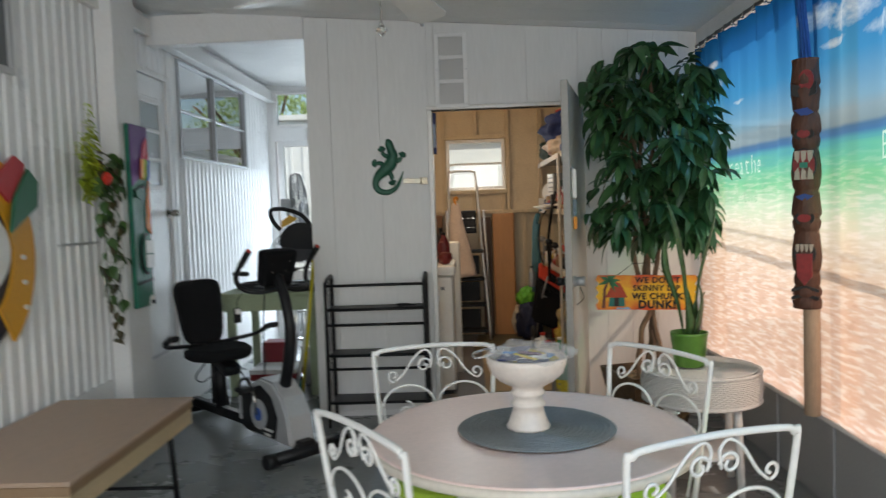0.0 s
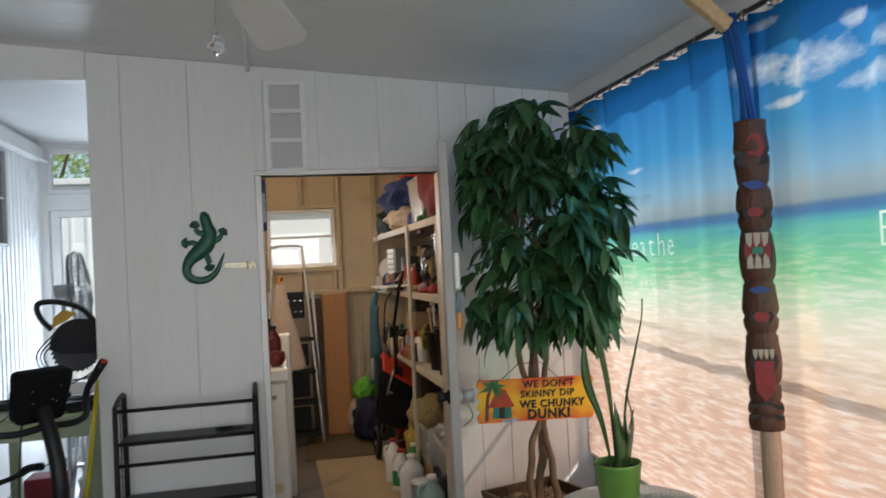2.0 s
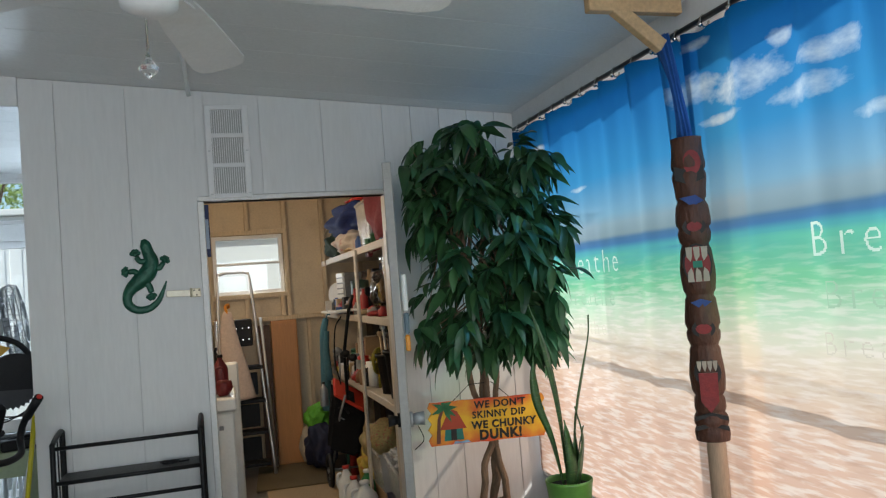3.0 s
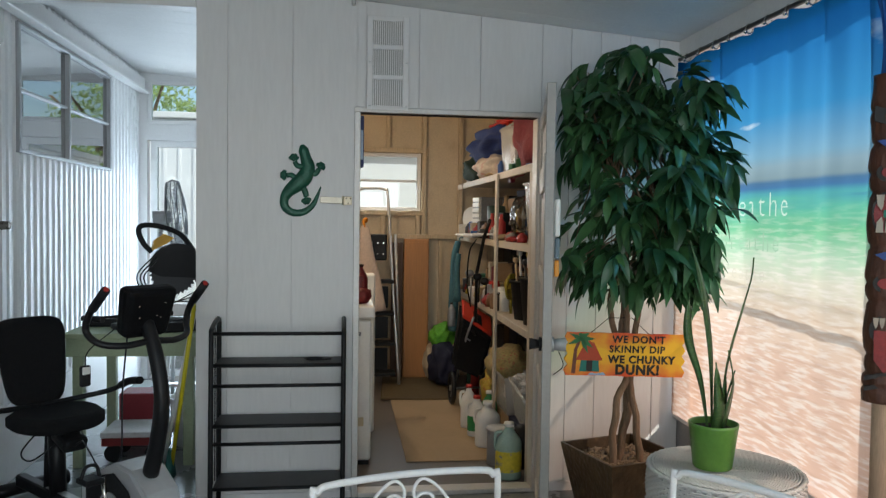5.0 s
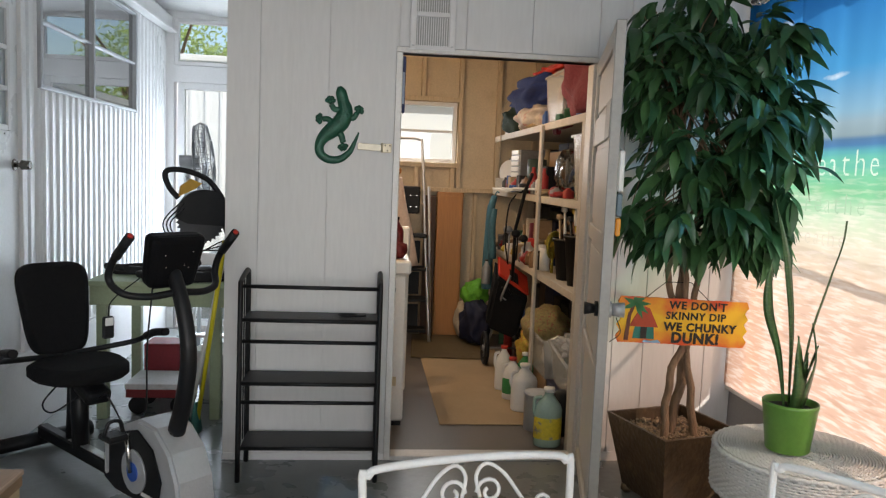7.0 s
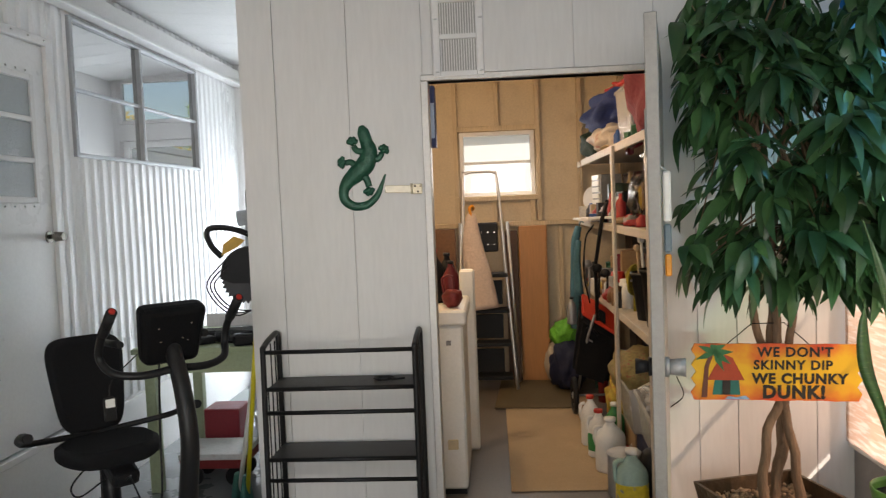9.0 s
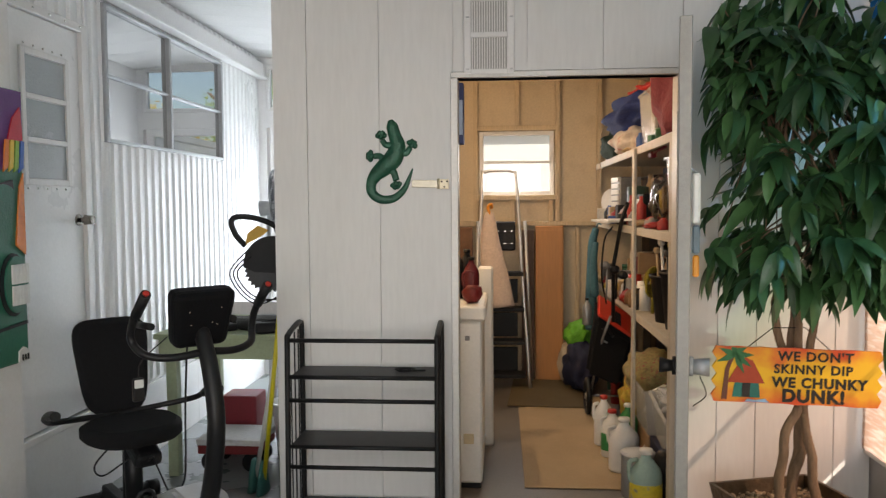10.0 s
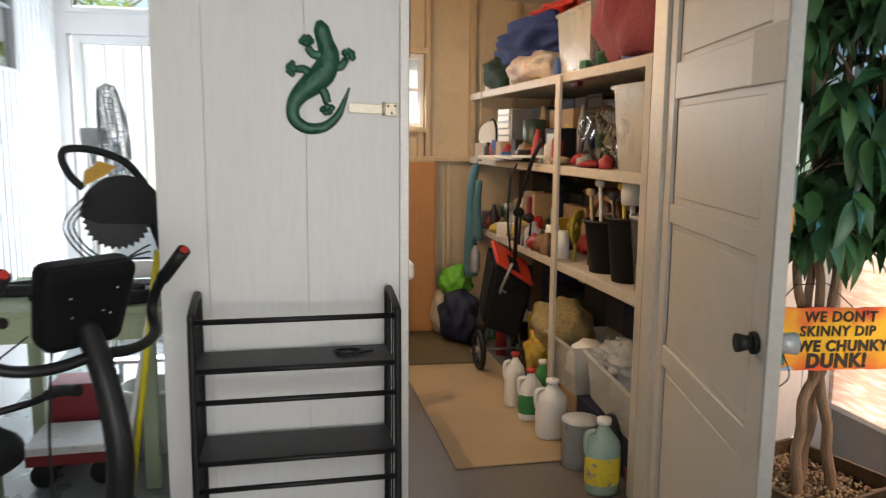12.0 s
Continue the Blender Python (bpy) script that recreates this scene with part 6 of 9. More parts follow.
# open shed door
def shed_door():
    h, e = Vector((0.777, 5.165, 0)), Vector((0.542, 4.165, 0))
    d = (e - h).normalized()
    n = Vector((d.y, -d.x, 0))            # towards the opening
    if n.x > 0:
        n = -n
    ang = math.atan2(d.y, d.x)
    L = (e - h).length
    th = thing("shed_door", tuple(h + d * L / 2 + Vector((0, 0, 0.04))), "beige panelled metal shed door standing open", "door")
    rot = Matrix.Rotation(ang, 3, "Z")

    def b(bm, s0, s1, z0, z1, t0, t1, bev=0.003):
        c = h + d * (s0 + s1) / 2 + n * (t0 + t1) / 2 + Vector((0, 0, (z0 + z1) / 2))
        box(bm, c, (abs(s1 - s0), abs(t1 - t0), z1 - z0), rot, bev)
    bm = bmx()
    b(bm, 0.0, L, 0.04, 2.085, -0.016, 0.004, 0.002)
    leaf = part("door_leaf", bm, M_SHEDDOOR, th)
    zs = (0.04, 0.11, 0.66, 0.74, 1.21, 1.28, 1.66, 1.79, 2.01, 2.085)
    bm = bmx()
    b(bm, 0.0, 0.075, 0.04, 2.085, 0.0042, 0.022)
    b(bm, L - 0.10, L, 0.04, 2.085, 0.0042, 0.022)
    part("stile", bm, M_SHEDDOOR, leaf)
    for k in (0, 2, 4, 6, 8):
        bm = bmx()
        b(bm, 0.075, L - 0.10, zs[k], zs[k + 1], 0.0042, 0.019)
        part("rail", bm, M_SHEDDOOR, leaf)
    for k in (1, 3, 5, 7):
        bm = bmx()
        b(bm, 0.10, L - 0.125, zs[k] + 0.025, zs[k + 1] - 0.025, 0.0042, 0.010, 0.004)
        part("panel", bm, M_SHEDDOOR, leaf)
    bm = bmx()
    b(bm, L - 0.003, L + 0.010, 0.035, 2.09, -0.017, 0.0225, 0.003)
    part("edge_channel", bm, M_EDGECH, th, "dull metal edge channel")
    bm = bmx()
    b(bm, L - 0.20, L + 0.013, 1.655, 1.80, 0.0225, 0.027, 0.002)
    part("strike_plate", bm, M_EDGECH, th, "dull metal plate")
    c = h + d * (L - 0.06) + Vector((0, 0, 0.99))
    bm = bmx()
    tube(bm, [tuple(c + n * 0.022), tuple(c + n * 0.035)], 0.03, 14)
    tube(bm, [tuple(c + n * 0.035), tuple(c + n * 0.075)], 0.018, 12, 0.026)
    part("inner_knob", bm, M_PLASTIC, th, "dark knob")
    bm = bmx()
    tube(bm, [tuple(c - n * 0.016), tuple(c - n * 0.03)], 0.032, 14)
    tube(bm, [tuple(c - n * 0.03), tuple(c - n * 0.08)], 0.024, 14, 0.030)
    part("outer_knob", bm, M_DULLALU, th, "dull metal knob")
    bm = bmx()
    tube(bm, curve([tuple(c - n * 0.05 + Vector((0, 0, -0.03))), tuple(c - n * 0.07 + Vector((0, 0, -0.09))), tuple(c - n * 0.03 + Vector((0, 0, -0.13)))], 5), 0.002, 5)
    part("key_string", bm, M_BLACK, th, "thin dark string")
    for z in (0.3, 1.1, 1.9):
        bm = bmx()
        tube(bm, [(h.x + 0.004, h.y + 0.005, z), (h.x + 0.004, h.y + 0.005, z + 0.09)], 0.009, 8)
        part("hinge", bm, M_ALU, th)
    # long-handled brush on the outside
    q = h + d * (L - 0.05) - n * 0.034
    br = thing("hanging_brush", (q.x, q.y, 1.28), "white and blue plastic brush hanging on the door's outside", "brush")
    bm = bmx()
    box(bm, (q.x, q.y, 1.53), (0.024, 0.024, 0.16), rot, 0.006)
    part("head", bm, M_WHITEPL, br)
    bm = bmx()
    box(bm, (q.x, q.y, 1.40), (0.022, 0.022, 0.09), rot, 0.005)
    part("handle", bm, mat("teal_plastic", (0.13, 0.19, 0.23), 0.5), br)
    bm = bmx()
    box(bm, (q.x, q.y, 1.315), (0.02, 0.02, 0.07), rot, 0.005)
    part("tip", bm, M_ORANGE, br)
    bm = bmx()
    tube(bm, [(q.x, q.y, 1.61), tuple(q + n * 0.034 + Vector((0, 0, 1.64)))], 0.003, 6)
    part("hook", bm, M_ALU, br)


shed_door()

# ---- exercise bike ----
BO, BD, BN = Vector((-1.03, 4.36, 0)), Vector((0.7071, -0.7071, 0)), Vector((0.7071, 0.7071, 0))


def BP(u, v, z):
    u += 0.075 * max(0.0, 1.0 + u)
    return BO + BD * u + BN * v + Vector((0, 0, z))


def bike():
    th = thing("exercise_bike", tuple(BP(-0.6, 0, 0)), "black and silver recumbent exercise bike with display console", "exercise bike")
    BR = Matrix((BD, BN, Vector((0, 0, 1)))).transposed()

    def extrude_profile(pts, v0, v1, bev=0.0):
        bm = bmx()
        a = [bm.verts.new(BP(u, v0, z)) for u, z in pts]
        b = [bm.verts.new(BP(u, v1, z)) for u, z in pts]
        bm.faces.new(a)
        bm.faces.new(b[::-1])
        for i in range(len(a)):
            bm.faces.new((a[i], b[i], b[(i + 1) % len(a)], a[(i + 1) % len(a)]))
        bmesh.ops.recalc_face_normals(bm, faces=bm.faces)
        if bev:
            es = [e for e in bm.edges if e.calc_face_angle(0) > 0.9]
            bmesh.ops.bevel(bm, geom=es, offset=bev, segments=2, affect="EDGES")
        return bm

    shell = [(-0.04, 0.07), (-0.07, 0.24), (-0.12, 0.345), (-0.22, 0.425), (-0.34, 0.435), (-0.48, 0.37), (-0.57, 0.33), (-0.60, 0.30), (-0.60, 0.12), (-0.50, 0.07)]
    body = part("housing", extrude_profile(shell, -0.085, 0.085, 0.014), M_SILVER, th, "silver plastic housing")
    side = [(-0.19, 0.09), (-0.16, 0.22), (-0.22, 0.34), (-0.33, 0.395), (-0.47, 0.35), (-0.585, 0.315), (-0.585, 0.12), (-0.50, 0.09)]
    for v0, v1 in ((-0.094, -0.086), (0.086, 0.094)):
        part("side_panel", extrude_profile(side, v0, v1, 0.003), M_PLASTIC, body, "glossy black side panel")
    for s in (-1, 1):
        bm = bmx()
        c = BP(-0.345, s * 0.095, 0.215)
        tube(bm, [tuple(c), tuple(c + BN * s * 0.008)], 0.092, 28)
        disc = part("crank_cover", bm, M_SILVER, body, "round silver crank cover")
        bm = bmx()
        tube(bm, [tuple(c + BN * s * 0.0085), tuple(c + BN * s * 0.014)], 0.04, 20)
        part("crank_hub", bm, mat("blue_hub", (0.03, 0.10, 0.40), 0.35), disc, "blue hub cap")
        bm = bmx()
        e = BP(-0.345 - s * -0.02, s * 0.118, 0.215 - s * 0.0) + Vector((0, 0, 0.16 if s < 0 else -0.15))
        tube(bm, [tuple(c + BN * s * 0.018), tuple(e)], 0.011, 8)
        part("crank_arm", bm, M_CHROME, body, "chrome crank arm")
        bm = bmx()
        box(bm, e + BN * s * 0.055, (0.10, 0.085, 0.028), BR, 0.008)
        pedal = part("pedal", bm, M_PLASTIC, th)
        bm = bmx()
        tube(bm, curve([tuple(e + BN * s * 0.015 + Vector((0, 0, 0.01))), tuple(e + BN * s * 0.03 + Vector((0, 0, 0.06))), tuple(e + BN * s * 0.075 + Vector((0, 0, 0.062))), tuple(e + BN * s * 0.098 + Vector((0, 0, 0.01)))], 4), 0.008, 6)
        part("strap", bm, M_PLASTIC, pedal)
    bm = bmx()
    for k, w in enumerate((0.10, 0.07)):
        box(bm, BP(-0.25 - 0.01 * k, -0.0955, 0.135 - 0.03 * k), (w, 0.002, 0.016), BR, 0.0)
    part("maker_mark", bm, M_WHITEPL, body, "pale lettering bars")
    bm = bmx()
    box(bm, BP(-0.555, -0.0955, 0.22), (0.022, 0.004, 0.15), BR, 0.008)
    box(bm, BP(-0.555, -0.0975, 0.22), (0.012, 0.003, 0.13), BR, 0.005)
    part("side_slot", bm, M_SILVER, body, "upright silver trim")
    # frame
    for u, half, name in ((0.0, 0.25, "front_foot"), (-1.42, 0.24, "rear_foot")):
        bm = bmx()
        tube(bm, [tuple(BP(u, -half, 0.045)), tuple(BP(u, half, 0.045))], 0.036, 12)
        ft = part(name, bm, M_BLACK, th)
        for s in (-1, 1):
            bm = bmx()
            tube(bm, [tuple(BP(u, s * (half - 0.03), 0.042)), tuple(BP(u, s * (half + 0.025), 0.042))], 0.042, 12)
            part("end_cap", bm, M_PLASTIC, ft)
    bm = bmx()
    box(bm, BP(-0.985, 0, 0.10), (0.80, 0.055, 0.065), BR, 0.008)
    part("main_rail", bm, M_BLACK, th)
    bm = bmx()
    box(bm, BP(-0.03, 0, 0.075), (0.10, 0.10, 0.06), BR, 0.008)
    part("front_bracket", bm, M_BLACK, th)
    bm = bmx()
    box(bm, BP(-0.86, 0, 0.1345), (0.42, 0.04, 0.004), BR, 0.001)
    part("slide_rail", bm, M_ALU, th, "silver slide strip")
    bm = bmx()
    tube(bm, [tuple(BP(-0.97, 0, 0.12)), tuple(BP(-0.99, 0, 0.46))], 0.04, 10)
    tube(bm, [tuple(BP(-1.08, 0, 0.12)), tuple(BP(-1.06, 0, 0.46))], 0.02, 8)
    part("seat_post", bm, M_BLACK, th)
    bm = bmx()
    box(bm, BP(-0.90, 0.02, 0.41), (0.16, 0.12, 0.07), BR @ Matrix.Rotation(radians(20), 3, "Y"), 0.02, 2)
    part("seat_adjuster", bm, M_PLASTIC, th)

    def cushion(outline, bulge):
        bm = bmx()
        rings = []
        for t, inset in ((0, 0.02), (0.25, 0.0), (0.75, 0.0), (1.0, 0.025)):
            rings.append([bm.verts.new(outline(a, inset, t)) for a in (2 * math.pi * k / 40 for k in range(40))])
        for a, b in zip(rings, rings[1:]):
            for k in range(40):
                bm.faces.new((a[k], a[(k + 1) % 40], b[(k + 1) % 40], b[k])).smooth = True
        bm.faces.new(rings[0][::-1])
        bm.faces.new(rings[-1])
        return bm

    def sq(a, p):
        c, s = math.cos(a), math.sin(a)
        return math.copysign(abs(c) ** p, c), math.copysign(abs(s) ** p, s)

    def seat_outline(a, inset, t):
        x, y = sq(a, 0.62)
        return BP(-0.965 + x * (0.185 - inset), y * (0.215 - 0.04 * max(x, 0) - inset), 0.465 + 0.075 * t)
    part("seat", cushion(seat_outline, 0.02), M_FABRIC, th, "black padded seat")

    def back_outline(a, inset, t):
        x, y = sq(a, 0.42)
        z = 0.757 + y * (0.222 - inset)
        return BP(-1.16 - (z - 0.56) * 0.22 - 0.055 + 0.06 * t, x * (0.160 - inset + 0.022 * y), z)
    part("backrest", cushion(back_outline, 0.02), M_FABRIC, th, "black padded backrest")
    bm = bmx()
    tube(bm, curve([tuple(BP(-1.05, 0, 0.45)), tuple(BP(-1.18, 0, 0.46)), tuple(BP(-1.23, 0, 0.60)), tuple(BP(-1.27, 0, 0.78))], 5), 0.018, 8)
    part("back_bracket", bm, M_BLACK, th)
    for s in (-1, 1):
        bm = bmx()
        tube(bm, curve([tuple(BP(-1.17, 0, 0.53)), tuple(BP(-1.14, s * 0.2, 0.545)), tuple(BP(-1.06, s * 0.33, 0.575)), tuple(BP(-0.95, s * 0.355, 0.63)), tuple(BP(-0.84, s * 0.355, 0.655))], 6), 0.014, 8)
        arm = part("side_handle", bm, M_BLACK, th)
        bm = bmx()
        tube(bm, curve([tuple(BP(-1.0, s * 0.352, 0.605)), tuple(BP(-0.93, s * 0.355, 0.637)), tuple(BP(-0.83, s * 0.355, 0.656))], 5), 0.020, 10)
        part("grip", bm, M_PLASTIC, arm)
    # mast, console, handlebars
    bm = bmx()
    tube(bm, curve([tuple(BP(-0.20, 0, 0.40)), tuple(BP(-0.15, 0, 0.55)), tuple(BP(-0.12, 0, 0.74)), tuple(BP(-0.16, 0, 0.92)), tuple(BP(-0.23, 0, 1.06))], 6), 0.036, 12, 0.030)
    part("mast", bm, M_BLACK, th)
    con = bmx()
    box(con, (0, 0, 0), (0.085, 0.215, 0.225), None, 0.028, 3)
    for v in con.verts:
        v.co.y *= 1.06 + 0.9 * v.co.z
    bmesh.ops.transform(con, matrix=Matrix.Translation(BP(-0.235, 0, 1.105)) @ (BR @ Matrix.Rotation(radians(17), 3, "Y")).to_4x4(), verts=con.verts)
    console = part("console", con, M_CONSOLE, th, "black display console seen from behind")
    bm = bmx()
    for v, z in ((-0.06, 1.13), (0.06, 1.14), (-0.05, 1.08), (0.03, 1.085), (0.05, 1.075)):
        box(bm, BP(-0.193 + (z - 1.1) * 0.30, v, z), (0.005, 0.006, 0.006), BR, 0.0015)
    part("screws", bm, M_CHROME, console)
    for s in (-1, 1):
        bm = bmx()
        tube(bm, curve([tuple(BP(-0.19, 0, 0.98)), tuple(BP(-0.20, s * 0.12, 0.97)), tuple(BP(-0.24, s * 0.205, 0.985)), tuple(BP(-0.285, s * 0.235, 1.035)), tuple(BP(-0.255, s * 0.236, 1.11)), tuple(BP(-0.15, s * 0.231, 1.21))], 6), 0.0145, 9)
        bar = part("handlebar", bm, M_BLACK, th)
        bm = bmx()
        tube(bm, [tuple(BP(-0.235, s * 0.235, 1.13)), tuple(BP(-0.145, s * 0.231, 1.215))], 0.0185, 10)
        part("grip", bm, M_PLASTIC, bar)
        bm = bmx()
        tube(bm, [tuple(BP(-0.146, s * 0.231, 1.214)), tuple(BP(-0.141, s * 0.231, 1.219))], 0.011, 8)
        part("button", bm, M_RED, bar, "small red end button")
        bm = bmx()
        tube(bm, [tuple(BP(-0.29, s * 0.16, 1.075)), tuple(BP(-0.42, s * 0.17, 1.07))], 0.014, 8)
        part("reach_grip", bm, M_PLASTIC, bar)
    bm = bmx()
    tube(bm, curve([tuple(BP(-0.30, -0.10, 1.03)), tuple(BP(-0.40, -0.16, 0.93)), tuple(BP(-0.41, -0.17, 0.86))], 4), 0.0025, 5)
    part("cord", bm, M_BLACK, th)
    bm = bmx()
    box(bm, BP(-0.41, -0.17, 0.82), (0.022, 0.045, 0.09), BR, 0.006)
    rem = part("clip", bm, M_PLASTIC, th, "small hanging clip")
    bm = bmx()
    box(bm, BP(-0.397, -0.172, 0.845), (0.003, 0.034, 0.032), BR, 0.002)
    part("clip_label", bm, M_WHITEPL, rem)
    for pts in (((-1.02, -0.06, 0.45), (-1.0, -0.16, 0.36), (-0.93, -0.15, 0.33), (-0.90, -0.05, 0.39)), ((-0.62, 0.02, 0.30), (-0.72, 0.0, 0.42), (-0.80, 0.02, 0.41), (-0.86, 0.0, 0.36)),
                ((-0.40, 0.02, 1.0), (-0.46, 0.03, 0.7), (-0.45, 0.02, 0.45), (-0.50, 0.02, 0.36))):
        bm = bmx()
        tube(bm, curve([tuple(BP(*p)) for p in pts], 6), 0.004, 6)
        part("cable", bm, M_BLACK, th)


bike()

# ---- left wall: carved board, hanging plant, toucan, box table ----
def mask_board():
    X = LEFT_X + 0.131
    th = thing("tiki_mask_board", (X, 4.62, 0.87), "tall carved tiki board painted green with rainbow top", "wall ornament")
    y0, y1, z0, z1 = 4.54, 4.79, 0.87, 2.0
    green = mat("tiki_green", (0.008, 0.14, 0.085), 0.4, vary=0.15, bump=0.2)
    cols = dict(purple=mat("tiki_purple", (0.13, 0.035, 0.20), 0.45), red=mat("tiki_red", (0.60, 0.025, 0.05), 0.45), orange=mat("tiki_orange", (0.75, 0.20, 0.03), 0.45), yellow=mat("tiki_yellow", (0.72, 0.50, 0.05), 0.45),
                blue=mat("tiki_blue", (0.03, 0.12, 0.45), 0.45), lime=mat("tiki_lime", (0.22, 0.42, 0.05), 0.45), black=M_BLACK, white=M_WHITEPL)
    bm = bmx()
    span(bm, (X, y0, z0), (X + 0.03, y1, z1), 0.008)
    board = part("board", bm, green, th)

    def decal(name, shape, material, lift=0.0):
        bm2 = bmx()
        # outline is in (y, z)
        plate(bm2, [(a, b) for a, b in shape], 0.006, Matrix(((0, 0, 1, X + 0.0302 + lift), (1, 0, 0, 0), (0, 1, 0, 0), (0, 0, 0, 1))))
        part(name, bm2, material, board)
    W = y1 - y0
    Y = lambda f: y0 + W * f
    decal("top_band", [(Y(0.02), 1.62), (Y(0.98), 1.74), (Y(0.98), 1.995), (Y(0.02), 1.995)], cols["purple"])
    decal("feather", [(Y(0.45), 1.68), (Y(0.75), 1.70), (Y(0.95), 1.80), (Y(0.90), 1.93), (Y(0.7), 1.88), (Y(0.55), 1.78)], cols["red"], 0.0065)
    for k, c in enumerate(("orange", "yellow", "lime", "blue")):
        decal("rainbow_stripe", [(Y(0.40 + 0.13 * k), 1.66), (Y(0.52 + 0.13 * k), 1.68), (Y(0.56 + 0.13 * k), 1.79), (Y(0.47 + 0.13 * k), 1.79)], cols[c], 0.013)
    decal("beak", [(Y(0.72), 1.36), (Y(0.97), 1.32), (Y(0.97), 1.66), (Y(0.85), 1.60)], cols["orange"], 0.001)
    decal("brow", [(Y(0.1), 1.55), (Y(0.7), 1.59), (Y(0.68), 1.63), (Y(0.1), 1.60)], cols["black"], 0.001)
    decal("eye", [(Y(0.4) + 0.07 * math.cos(a), 1.575 + 0.035 * math.sin(a)) for a in (2 * math.pi * k / 16 for k in range(16))], green, 0.008)
    decal("mouth", [(Y(0.62) + 0.085 * math.cos(a), 1.20 + 0.13 * math.sin(a)) for a in (2 * math.pi * k / 20 for k in range(20))], cols["black"], 0.001)
    decal("lip", [(Y(0.66) + 0.075 * math.cos(a), 1.20 + 0.118 * math.sin(a)) for a in (2 * math.pi * k / 20 for k in range(20))], green, 0.0072)
    for k in range(5):
        for s in range(2):
            za, zb = 1.115 + s * 0.088, 1.195 + s * 0.088
            decal("tooth", [(Y(0.52) + 0.022 * k, za), (Y(0.52) + 0.022 * k + 0.019, za), (Y(0.52) + 0.022 * k + 0.019, zb), (Y(0.52) + 0.022 * k, zb)], cols["white"], 0.0135)
    decal("chin_line", [(Y(0.05), 1.015), (Y(0.95), 1.03), (Y(0.95), 1.042), (Y(0.05), 1.027)], cols["black"], 0.001)
    decal("foot", [(Y(0.68), z0 + 0.005), (Y(0.97), z0 + 0.005), (Y(0.95), z0 + 0.05), (Y(0.82), z0 + 0.065), (Y(0.70), z0 + 0.05)], cols["white"], 0.001)
    for k in range(3):
        decal("toe_line", [(Y(0.75 + 0.07 * k), z0 + 0.01), (Y(0.765 + 0.07 * k), z0 + 0.01), (Y(0.765 + 0.07 * k), z0 + 0.035), (Y(0.75 + 0.07 * k), z0 + 0.035)], cols["black"], 0.0075)


mask_board()


